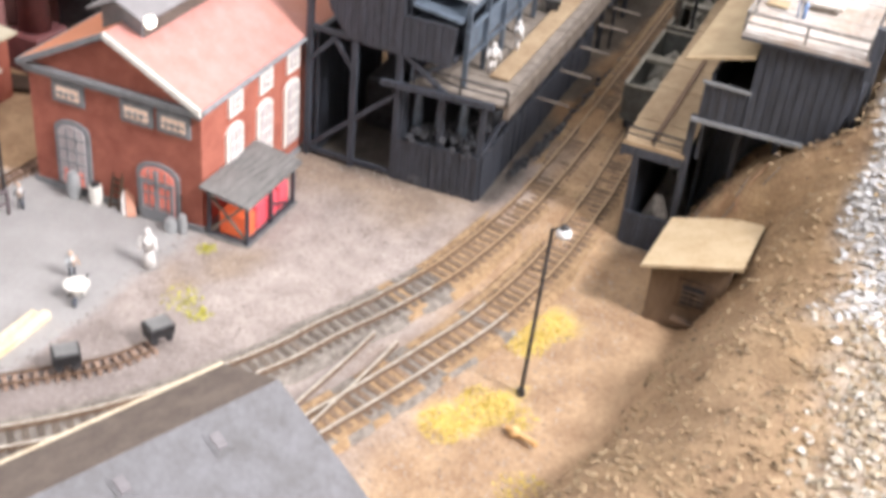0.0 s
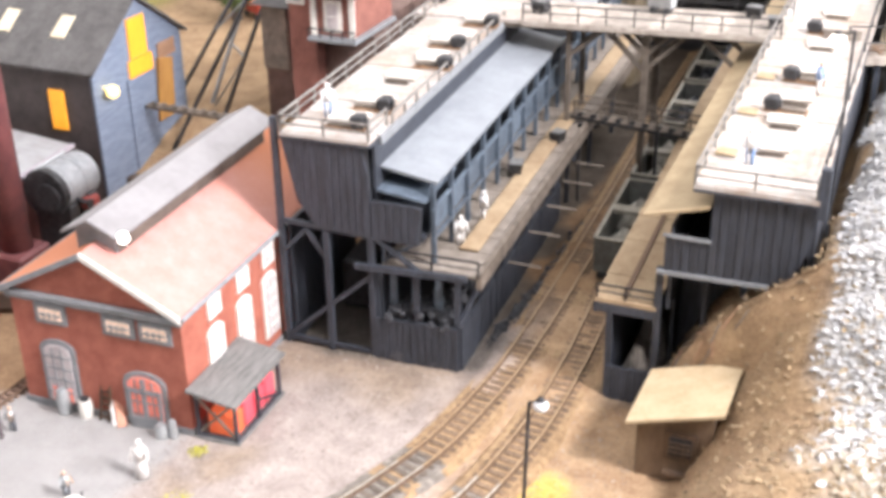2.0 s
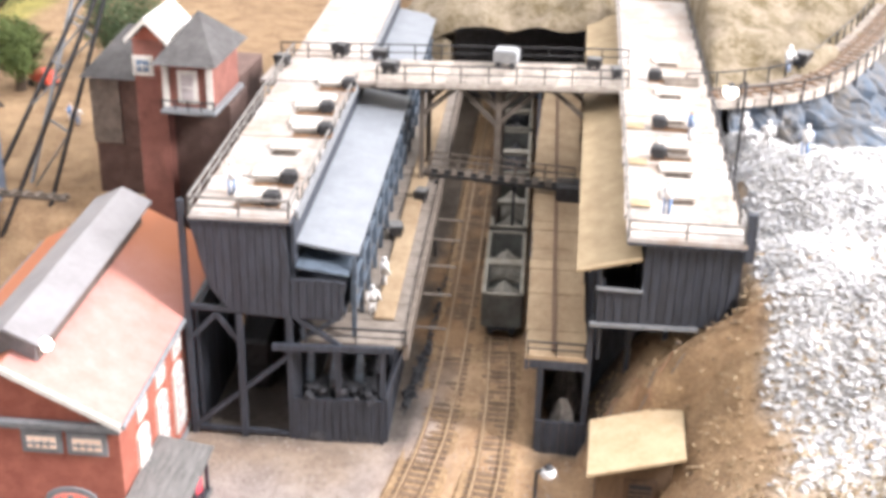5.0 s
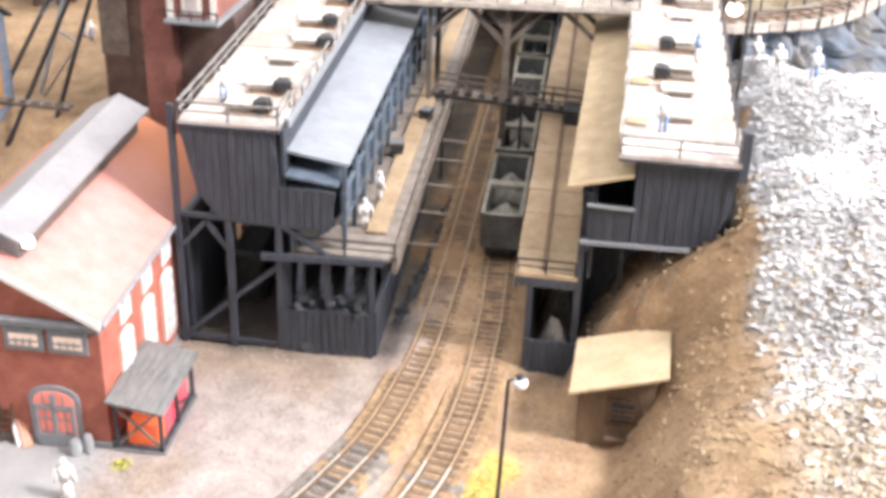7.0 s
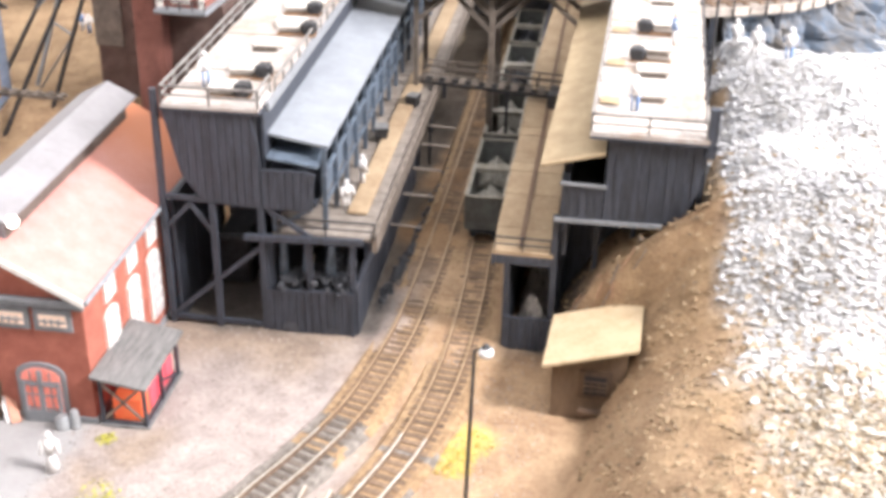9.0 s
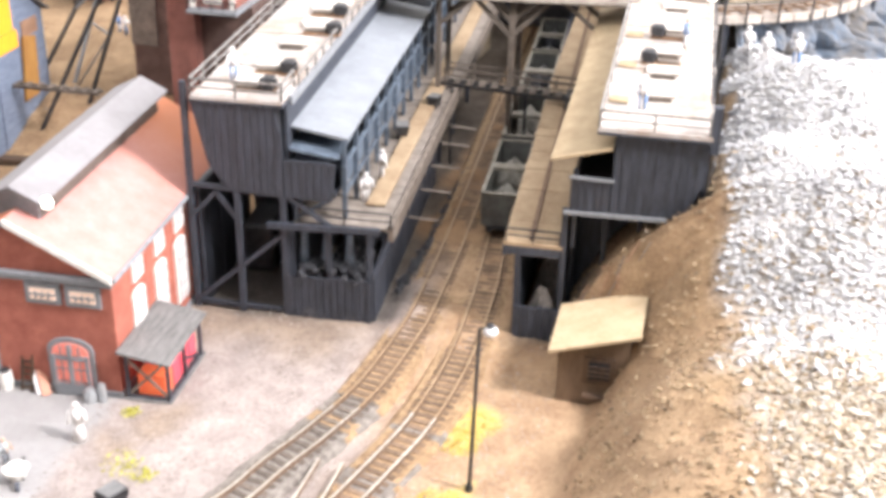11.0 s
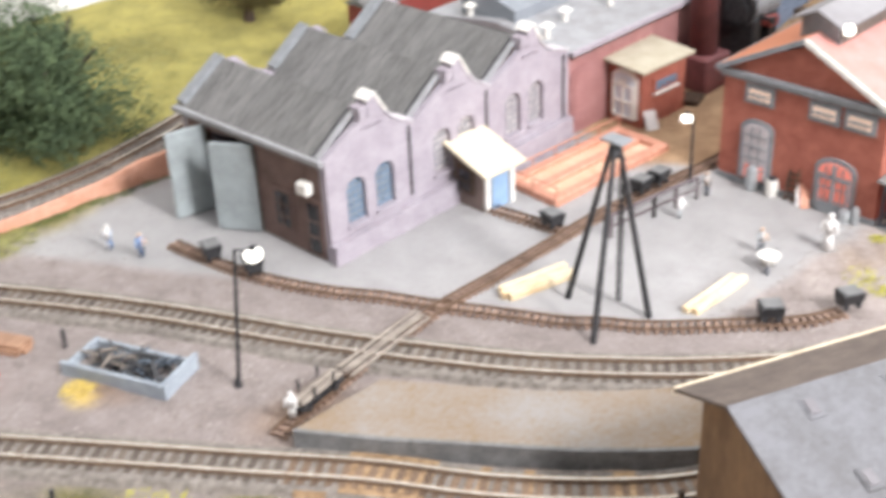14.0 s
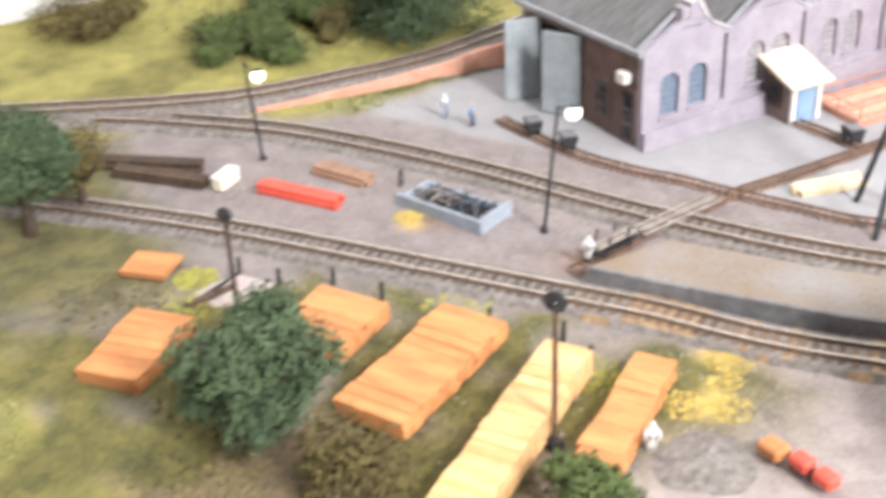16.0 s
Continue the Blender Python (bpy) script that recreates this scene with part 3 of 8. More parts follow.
def height(x, y):
    """The lie of the land."""
    toe = 2.44 + 0.10 * ease(-0.3, 0.5, y) - 0.25 * ease(-0.4, -1.6, y) - 0.33 * ease(0.93, 1.12, y) + 0.41 * ease(1.7, 1.9, y)
    slope = 1.02 + 0.55 * ease(0.35, 0.9, y) - 0.15 * ease(0.98, 1.2, y) + 1.0 * ease(1.6, 2.8, y)
    top = bank_top(y)
    if y > 1.15 and x < 3.02:
        top = min(top, 0.80)
    z = (x - toe) * slope
    z = 0 if z < 0 else top * (1 - math.exp(-1.6 * z / top)) * 1.12 if z < 2.5 * top else top * 1.12 * (1 - math.exp(-4.0))
    z = min(z, top * 1.06)
    if z > 0.02:
        z += lumpy(x, y, 2.2, 0.07) * min(1, z * 3) + lumpy(x, y, 7, 0.025)
    if x > 3.03:
        z -= 0.55 * ease(0.0, 0.9, y - max(2.75, 3.6 - 2.1 * (x - 3.15)))
    rear = 0.46 * ease(1.7, 3.5, y) * ease(-0.1, -0.9, x) * ease(-6.5, -4.0, x)
    far = rear + ease(4.4, 7.5, -x) * 0.35 * ease(-8, -2, y)
    near = ease(5.1, 6.6, -y) * ease(-3.2, -1.0, x) * 0.12
    z += (0.033 + lumpy(x, y, 7, 0.016)) * ease(0.45, 1.15, y) * ease(1.15, 1.25, x) * ease(2.0, 1.93, x)
    return z + far + near + lumpy(x, y, 5, 0.012) + lumpy(x, y, 1.1, 0.02) * ease(3.0, 4.6, -x)


def weights(x, y, z):
    w = dict.fromkeys(("sand", "earth", "yard", "mauve", "grass", "moss", "scree", "coal", "rust", "yellow"), 0.0)
    jx, jy = x + lumpy(x, y, 3.1, 0.16) + lumpy(x, y, 11, 0.05), y + lumpy(x + 40, y, 3.1, 0.16) + lumpy(x + 40, y, 11, 0.05)
    w["sand"] = 0.9 * max(ease(-0.75, -0.3, jx) * ease(1.2, 0.7, jx) * ease(0.26, 0.12, abs(jy - (-3.22 + 0.86 * (jx + 0.35)) + 0.12 * (jx - 0.1) ** 2)), ease(1.05, 1.55, jx - 0.25 * ease(1.0, -1.0, jy)) * ease(-2.4, -1.4, jy) * (0.90 + 0.1 * ease(0.0, 1.2, jy)), ease(-0.2, 1.3, jy) * ease(0.2, -0.9, jx), ease(-0.75, -0.15, jy) * ease(-1.05, -1.15, x), 0.6 * ease(0.10, 0.05, abs(jx + 1.25)) * ease(-3.2, -2.9, jy) * ease(1.0, 0.5, jy),  ease(1.4, 2.2, jy))
    w["rust"] = 0.55 * ease(0.25, 0.05, math.hypot(jx + 1.0, 0.6 * (jy + 3.5))) + 0.5 * ease(0.2, 0.05, math.hypot(jx + 1.9, jy + 4.0)) + 0.8 * ease(1.6, 2.6, jy) * ease(1.05, 1.2, jx) * ease(2.0, 1.9, jx) * (0.5 + 0.5 * ease(-0.05, 0.1, lumpy(x, y, 2.3, 0.3)))
    w["earth"] = 0.75 * ease(2.35, 2.65, jx) * ease(-3.5, -1.5, jy) * (0.6 + 0.4 * ease(-0.1, 0.15, lumpy(x, y, 2.0, 0.4)))
    w["scree"] = (ease(3.10, 3.42, jx + 0.10 * jy) if y < 1.1 else ease(2.98, 3.1, jx)) * (0.35 + 0.65 * ease(-0.2, 0.9, jy + 0.7 * (jx - 3.2)))
    w["yard"] = ease(-3.9, -3.5, jx) * ease(0.02, -0.06, x + 0.4 * lumpy(x, y, 9, 0.1)) * ease(0.15, -0.1, jy + 0.25 * ease(-1.0, -1.6, x)) * ease(-0.06, 0.10, y - (-3.05 + 0.62 * (x + 1.9)) - 0.30)
    w["mauve"] = ease(0.9, 0.2, x - 0.3 * (y + 2)) * ease(-0.4, -1.2, jy) * (1 - w["yard"])
    w["grass"] = max(ease(-3.95, -4.35, jx) * 0.95, ease(-6.25, -6.5, jy - 0.08 * (jx + 1.1)) * ease(1.6, 0.9, jx), ease(-3.5, -3.85, jx) * ease(-4.5, -4.1, jy) * ease(-2.6, -3.2, jy))
    w["earth"] = max(w["earth"], 0.6 * ease(-3.9, -4.4, jy - 0.75 * (jx + 0.3)) * ease(0.7, 0.3, jx) * ease(-2.0, -1.4, jx) * ease(-0.08, 0.1, lumpy(x + 9, y, 3.0, 0.3)))
    w["earth"] = max(w["earth"], 0.55 * ease(0.45, 0.9, jy) * ease(-0.05, 0.05, jx) * ease(1.25, 0.9, jx), 0.5 * ease(0.28, 0.08, math.hypot(jx - 0.28, jy + 0.12)), 0.45 * ease(0.22, 0.05, math.hypot(jx - 0.12, jy + 0.42)))
    w["moss"] = 0.85 * ease(-0.35, -0.6, jy - (-3.25 + 0.72 * (jx + 0.2))) * ease(0.9, 0.3, jx) * ease(-0.12, 0.2, lumpy(x, y, 2.6, 0.4) + 0.05) * ease(-2.6, -1.6, jx)
    w["earth"] = max(w["earth"], 0.45 * ease(0.9, 1.6, jy) * ease(-0.1, -0.4, jx))
    lots = ease(-0.30, -0.58, jy - (-3.25 + 0.72 * (jx + 0.2))) * ease(0.55, 0.25, jx) * ease(-2.3, -1.7, jx)
    w["earth"] = max(w["earth"], 0.85 * lots)
    w["moss"] = max(w["moss"], lots * (0.3 + 0.7 * ease(-0.10, 0.10, lumpy(x, y, 2.6, 0.4))))
    w["moss"] *= 1 - 0.9 * ease(0.45, 0.2, math.hypot(jx + 1.92, (jy + 5.15) * 1.2))
    w["moss"] = max(w["moss"], 0.92 * ease(-5.3, -5.8, jy + 0.05 * jx) * ease(1.2, 0.5, jx) * (1 - w["grass"]) * (1 - 0.6 * w["earth"]))
    w["moss"] = max(w["moss"], 0.7 * w["grass"] * ease(0.02, 0.16, lumpy(x + 3, y, 1.3, 0.35) + lumpy(x, y, 3.7, 0.12)))
    # Coal black under the decks is dust and also stands in for darkness there.
    w["coal"] = 0.85 * max(ease(0.95, 1.2, jy) * ease(-0.15, 0.05, jx) * ease(1.30, 1.05, jx), ease(1.05, 1.25, jy) * ease(1.95, 2.1, jx) * ease(2.5, 2.3, jx))
    w["coal"] = max(w["coal"], 0.6 * ease(1.3, 1.9, jy) * max(ease(0.16, 0.05, abs(jx - 1.27)), 0.5 * ease(0.07, 0.02, abs(jx - 1.6))) * ease(-0.12, 0.08, lumpy(x + 3, y, 4.0, 0.3)))
    w["yellow"] = 0.85 * max(ease(r, r * 0.35, math.hypot(jx - px, jy - py)) for px, py, r in ((1.93, 0.22, 0.17), (1.88, 0.04, 0.15), (1.90, -0.50, 0.17), (1.80, -0.72, 0.15), (1.95, -0.38, 0.10), (-1.965, -4.13, 0.12), (0.36, -3.74, 0.15), (0.12, -3.44, 0.13)))
    return w


def grid_line(spans):
    out = []
    for a, b, n in spans:
        out += [a + (b - a) * i / n for i in range(n)]
    return out + [spans[-1][1]]


def build_ground():
    xs = grid_line([(-6.6, -6, 6), (-6, 4.4, 208), (4.4, 5.6, 8)])
    ys = grid_line([(-9, -7, 10), (-7, 5.2, 244), (5.2, 12, 30)])
    verts, faces, lay = [], [], []
    for y in ys:
        for x in xs:
            z = height(x, y)
            verts.append((x * K, y * K, z * K))
            lay.append(weights(x, y, z))
    n = len(xs)
    for j in range(len(ys) - 1):
        for i in range(n - 1):
            faces.append((j * n + i, j * n + i + 1, (j + 1) * n + i + 1, (j + 1) * n + i))
    me = bpy.data.meshes.new("ground")
    me.from_pydata(verts, [], faces)
    for key in lay[0]:
        at = me.attributes.new(key, "FLOAT", "POINT")
        at.data.foreach_set("value", [min(1.0, max(0.0, w[key])) for w in lay])
    me.materials.append(M["ground"])
    for f in me.polygons:
        f.use_smooth = True
    tagged(new("ground", me), "modelled ground of gravel, sand, concrete yard and grass", "ground", kind="structure")


build_ground()


def board_edge():
    """The wooden edge of the layout's table, and its legs."""
    x0, x1, y0, y1 = -6.6, 5.6, -9.0, 12.0
    ob = thing("layout_table", "brown wooden table edge carrying the model landscape", "table")
    for axis, at, out, a, b in (("x", x1, 0.12, y0, y1), ("y", y0, -0.12, x0, x1), ("y", y1, 0.12, x0, x1)):
        n = 60
        us = [a + (b - a) * i / n for i in range(n + 1)]
        tops = [height(at, u) if axis == "x" else height(u, at) for u in us]
        bm = bm_new()
        prism(bm, [(u, z + 0.02) for u, z in zip(us, tops)] + [(b, -0.9), (a, -0.9)], axis, at + 0.002 * (1 if out > 0 else -1), at + out)
        part("fascia_board", bm, "house_tan", ob)
    for x in (-6.2, -0.5, 5.2):
        for y in (-8.6, -2.0, 5.0, 11.6):
            bm = bm_new()
            box(bm, x - 0.2, x + 0.2, y - 0.2, y + 0.2, -7.3, -0.35, 0.02)
            part("leg", bm, "house_tan", ob)
    bm = bm_new()
    box(bm, x0, x1, y0, y1, -0.3, -0.2)
    part("table_top", bm, "house_tan", ob)


board_edge()


# ---- the large buildings ----
def arch(bm, c, z0, z1, w, d, axis="y", at=0.0, n=8):
    """A slab with a rounded head, lying against a wall: centre c along the wall, depth d outwards from at."""
    r = w / 2
    rise = r * 0.55
    pts = [(c - r, z0), (c + r, z0)] + [(c + r * math.cos(math.pi * i / n), z1 - rise + rise * math.sin(math.pi * i / n)) for i in range(n + 1)]
    return prism(bm, pts, axis, at, at + d)


def window_on(parent, c, z0, z1, w, axis, at, out, glass, trim, arched=True, bars=(2, 3), name="window"):
    """Surround, pane and glazing bars on a wall face; out: -1 or 1, the way that the face looks."""
    e = 0.028
    bm = bm_new()
    if arched:
        arch(bm, c, z0, z1 + e, w + 2 * e, 0.014 * out, axis, at)
    else:
        prism(bm, [(c - w / 2 - e, z0 - e), (c + w / 2 + e, z0 - e), (c + w / 2 + e, z1 + e), (c - w / 2 - e, z1 + e)], axis, at, at + 0.012 * out)
    frame_ob = part(name, bm, trim, parent)
    bm = bm_new()
    if arched:
        arch(bm, c, z0 + 0.006, z1, w, 0.006 * out, axis, at + 0.0145 * out)
    else:
        prism(bm, [(c - w / 2, z0), (c + w / 2, z0), (c + w / 2, z1), (c - w / 2, z1)], axis, at + 0.0125 * out, at + 0.017 * out)
    part("pane", bm, glass, frame_ob)
    lo, hi = at + 0.019 * out, at + 0.027 * out
    t = 0.006
    bar = trim if not arched or trim == "white" else "trim_grey"
    for i in range(1, bars[0] + 1):
        u = c - w / 2 + w * i / (bars[0] + 1)
        bm = bm_new()
        prism(bm, [(u - t / 2, z0 + 0.01), (u + t / 2, z0 + 0.01), (u + t / 2, z1 - 0.02), (u - t / 2, z1 - 0.02)], axis, lo, hi)
        part("glazing_bar", bm, bar, frame_ob)
    for i in range(1, bars[1] + 1):
        v = z0 + (z1 - z0) * i / (bars[1] + 1)
        bm = bm_new()
        prism(bm, [(c - w / 2, v - t / 2), (c + w / 2, v - t / 2), (c + w / 2, v + t / 2), (c - w / 2, v + t / 2)], axis, lo + 0.0005 * out, hi + 0.0005 * out)
        part("glazing_bar", bm, bar, frame_ob)
    return frame_ob


def pierced(bm, outline, holes, axis, a, b):
    """A slab drawn out from a to b, with openings right through it."""
    def put(u, v, w):
        return {"x": (w, u, v), "y": (u, w, v), "z": (u, v, w)}[axis]
    sides = []
    for w in (a, b):
        loops = []
        edges = []
        for pts in [outline, *holes]:
            vs = [bm.verts.new(put(u, v, w)) for u, v in pts]
            edges += [bm.edges.new((vs[i], vs[(i + 1) % len(vs)])) for i in range(len(vs))]
            loops.append(vs)
        bmesh.ops.triangle_fill(bm, edges=edges, use_beauty=True, normal=Vector(put(0, 0, 1)))
        sides.append(loops)
    for lo, hi in zip(*sides):
        for i in range(len(lo)):
            j = (i + 1) % len(lo)
            bm.faces.new((lo[i], lo[j], hi[j], hi[i]))
    return bm


def arch_line(c, z0, z1, w, n=8):
    r, rise = w / 2, w * 0.42
    return [(c - r, z0), (c + r, z0)] + [(c + r * math.cos(math.pi * i / n), z1 - rise + rise * math.sin(math.pi * i / n)) for i in range(n + 1)]


def powerhouse():
    ob = thing("powerhouse", "red brick powerhouse with orange tiled roof and grey ridge vent", "building")
    L, R, B, E, P = -1.07, 0.0, 1.95, 0.755, 1.02
    mid = (L + R) / 2
    bm = bm_new()
    prism(bm, [(L, -0.05), (R, -0.05), (R, E), (mid, P - 0.03), (L, E)], "y", 0.0, B)
    part("wall", bm, "brick_red", ob)
    bm = bm_new()
    box(bm, L - 0.012, R + 0.012, -0.012, B + 0.012, -0.05, 0.035)
    part("plinth", bm, "trim_grey", ob)
    for side in (-1, 1):
        edge = mid + side * (R - mid + 0.028)
        bm = bm_new()
        prism(bm, [(mid, P), (edge, E - 0.015), (edge, E + 0.005), (mid, P + 0.028)], "y", -0.04, B + 0.05)
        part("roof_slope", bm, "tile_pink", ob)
        bm = bm_new()
        prism(bm, [(mid, P + 0.03), (edge, E + 0.006), (edge, E - 0.03), (mid, P - 0.005)], "y", -0.055, -0.0405)
        part("verge_board", bm, "white" if side > 0 else "trim_grey", ob)
        bm = bm_new()
        rod(bm, (edge + side * 0.008, -0.04, E - 0.012), (edge + side * 0.008, B, E - 0.012), 0.014, n=8)
        part("gutter", bm, "trim_grey", ob)
    bm = bm_new()
    box(bm, L - 0.025, R + 0.025, -0.036, -0.001, E - 0.045, E - 0.012, 0.006)
    box(bm, L - 0.012, R + 0.012, -0.024, -0.001, E - 0.065, E - 0.0455)
    part("cornice", bm, "trim_grey", ob)
    # ridge vent
    V = P + 0.09
    bm = bm_new()
    prism(bm, [(mid - 0.125, P - 0.09), (mid + 0.125, P - 0.09), (mid + 0.125, V), (mid, V + 0.06), (mid - 0.125, V)], "y", 0.13, B - 0.16)
    vent = part("ridge_vent", bm, "roof_brown", ob, "long grey vent along the ridge with dark sides")
    bm = bm_new()
    prism(bm, [(mid - 0.122, P - 0.085), (mid + 0.122, P - 0.085), (mid + 0.122, V - 0.004), (mid, V + 0.055), (mid - 0.122, V - 0.004)], "y", 0.118, 0.129)
    part("front_board", bm, "trim_grey", vent)
    for side in (-1, 1):
        bm = bm_new()
        prism(bm, [(mid, V + 0.064), (mid + side * 0.175, V - 0.018), (mid + side * 0.175, V - 0.004), (mid, V + 0.082)], "y", 0.06, B - 0.09)
        part("vent_roof", bm, "vent_sheet", vent)
        bm = bm_new()
        box(bm, mid + side * 0.1255, mid + side * 0.131, 0.16, B - 0.19, V - 0.055, V - 0.022)
        part("louvre", bm, "dark_iron", vent)
    bm = bm_new()
    ball(bm, (mid + 0.185, 0.10, V - 0.012), 0.032)
    part("ridge_lamp", bm, "lamp_glow", ob, "small lit lamp at the vent", True)
    for c in (-0.815, -0.385, -0.16):
        window_on(ob, c, 0.58, 0.648, 0.145, "y", 0.0, -1, "warm_glass", "trim_grey", False, (3, 1))
    window_on(ob, -0.81, 0.05, 0.425, 0.17, "y", 0.0, -1, "pale_glass", "trim_grey", True, (2, 4))
    door = window_on(ob, -0.27, 0.0, 0.325, 0.21, "y", 0.0, -1, "red_glass", "trim_grey", True, (3, 3), "arched_door")
    tagged(door, "grey framed arched door with glowing red panes")
    for x0, x1, z0, z1 in ((-0.375, -0.165, 0.0, 0.07), (-0.282, -0.258, 0.07, 0.315), (-0.375, -0.357, 0.07, 0.25), (-0.183, -0.165, 0.07, 0.25), (-0.357, -0.183, 0.222, 0.236)):
        bm = bm_new()
        box(bm, x0, x1, -0.034, -0.0225, z0, z1)
        part("door_rail", bm, "trim_grey", door)
    bm = bm_new()
    box(bm, -0.875, -0.745, -0.022, -0.016, 0.06, 0.15)
    part("lit_pane", bm, "red_glass", ob)
    for c in (0.33, 0.655, 0.965):
        window_on(ob, c, 0.60, 0.69, 0.085, "x", 0.0, 1, "pale_glass", "white", False, (1, 1))
        window_on(ob, c - 0.015, 0.11, 0.50, 0.115, "x", 0.0, 1, "pale_glass", "white", True, (1, 4))
    # porch
    porch = thing("porch", "small black timber lean-to porch with grey felt roof", "porch", (0.02, 0.0, 0))
    for x, y in ((0.02, 0.0), (0.25, 0.0), (0.02, 0.50), (0.25, 0.50), (0.25, 0.25)):
        bm = bm_new()
        beam(bm, (x, y, 0), (x, y, 0.285 - 0.1 * x), 0.018)
        part("post", bm, "black_wood", porch)
    for a, b in (((0.02, 0, 0.03), (0.25, 0, 0.26)), ((0.25, 0, 0.03), (0.02, 0, 0.26)), ((0.25, 0, 0.02), (0.25, 0.5, 0.02)), ((0.02, 0.0, 0.02), (0.25, 0.0, 0.02)), ((0.25, 0.5, 0.02), (0.25, 0.25, 0.13)), ((0.25, 0.0, 0.26), (0.25, 0.5, 0.26)), ((0.02, 0.0, 0.27), (0.25, 0.0, 0.265))):
        bm = bm_new()
        beam(bm, a, b, 0.012)
        part("brace", bm, "plank_grey" if a[1] == b[1] == 0 and a[2] == 0.03 else "black_wood", porch)
    bm = bm_new()
    prism(bm, [(-0.012, 0.305), (0.285, 0.255), (0.285, 0.27), (-0.012, 0.32)], "y", -0.05, 0.545)
    part("roof", bm, "roof_felt", porch)
    bm = bm_new()
    box(bm, 0.0, 0.27, -0.02, 0.53, -0.03, 0.012)
    part("floor_slab", bm, "concrete_dark", porch)
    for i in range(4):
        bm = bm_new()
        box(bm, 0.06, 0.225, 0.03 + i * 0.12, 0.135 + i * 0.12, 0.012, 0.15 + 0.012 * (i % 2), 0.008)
        solid("crate", bm, "pink_glow" if i else "orange_red", "red crate with added glow standing in the porch" if i else "orange-red crate with added glow at the porch front", "crate", (0.02, 0, 0), group="crates in the porch")


MADE = set(bpy.data.objects)
powerhouse()


swing(MADE, (0, 0), 3.0)


def boards(parent, poly, axis, at, out, pitch=0.045, thick=0.018, material="black_wood"):
    """Upright boards that fill a convex or stepped outline (u, z) on the plane axis = at."""
    us = [p[0] for p in poly]
    u = min(us)
    rnd = random.Random(len(poly) + int(at * 100) + int(us[0] * 100))
    while u < max(us) - 0.004:
        v = min(u + pitch, max(us))
        ends = []
        for c in (u + 0.0015, v - 0.0015):
            zs = [az + (bz - az) * (c - ax) / (bx - ax) for (ax, az), (bx, bz) in zip(poly, poly[1:] + poly[:1]) if (ax - c) * (bx - c) < 0]
            ends.append((min(zs), max(zs)) if len(zs) >= 2 else None)
        if all(ends):
            bm = bm_new()
            d = out * (thick + rnd.uniform(-0.0025, 0.0025))
            lift = rnd.uniform(-0.006, 0.006)
            prism(bm, [(u + 0.0015, ends[0][0]), (v - 0.0015, ends[1][0]), (v - 0.0015, ends[1][1] + lift), (u + 0.0015, ends[0][1] + lift)], axis, at, at + d)
            part("board", bm, material, parent)
        u = v


def railing(parent, pts, z, h=0.10, gap=0.22, mid=True, material="dark_iron", w=0.009):
    """Posts and rails along a line of (x, y)."""
    bm = bm_new()
    for p, q in zip(pts, pts[1:]):
        p, q = Vector((*p, z)), Vector((*q, z))
        n = max(1, round((q - p).length / gap))
        for i in range(n + 1):
            c = p.lerp(q, i / n)
            beam(bm, c, c + Vector((0, 0, h)), w)
        up = Vector((0, 0, h))
        beam(bm, p + up, q + up, w)
        if mid:
            beam(bm, p + up * 0.5, q + up * 0.5, w * 0.8)
    return part("railing", bm, material, parent)


def plank_deck(parent, x0, x1, y0, y1, z, material, pitch=0.12, thick=0.022, y_cut=4.4, drift=0.0):
    """Cross planks: each one a piece as far as y_cut, the rest one slab."""
    rnd = random.Random(int(x0 * 100))
    y = y0
    while y < min(y1, y_cut):
        b = min(y + pitch * rnd.uniform(0.8, 1.2), y1)
        bm = bm_new()
        d = rnd.uniform(-0.004, 0.004)
        e = drift * (y - y0)
        box(bm, x0 + e + rnd.uniform(-0.006, 0.006), x1 + e + rnd.uniform(-0.006, 0.006), y + 0.002, b - 0.002, z - thick, z + d)
        part("plank", bm, material, parent)
        y = b
    if y < y1:
        bm = bm_new()
        e = drift * (y - y0)
        box(bm, x0 + e, x1 + e, y, y1, z - thick, z)
        part("deck_slab", bm, material, parent)


def tub(at, turn, group, size=1.0):
    """A tipping tub on its little chassis."""
    ob = thing("mine_tub", "small dark iron mine tub on four wheels", "mine cart", at, turn, group)
    s = size
    bm = bm_new()
    prism(bm, [(-0.035 * s, 0.03 * s), (0.035 * s, 0.03 * s), (0.05 * s, 0.09 * s), (-0.05 * s, 0.09 * s)], "y", -0.06 * s, 0.06 * s)
    part("body", bm, "dark_iron", ob)
    bm = bm_new()
    box(bm, -0.042 * s, 0.042 * s, -0.05 * s, 0.05 * s, 0.091 * s, 0.098 * s)
    part("load", bm, "concrete_dark", ob)
    for x in (-0.03, 0.03):
        for y in (-0.035, 0.035):
            bm = bm_new()
            rod(bm, ((x - 0.006) * s, y * s, 0.018 * s), ((x + 0.006) * s, y * s, 0.018 * s), 0.018 * s)
            part("wheel", bm, "dark_iron", ob)
    return ob


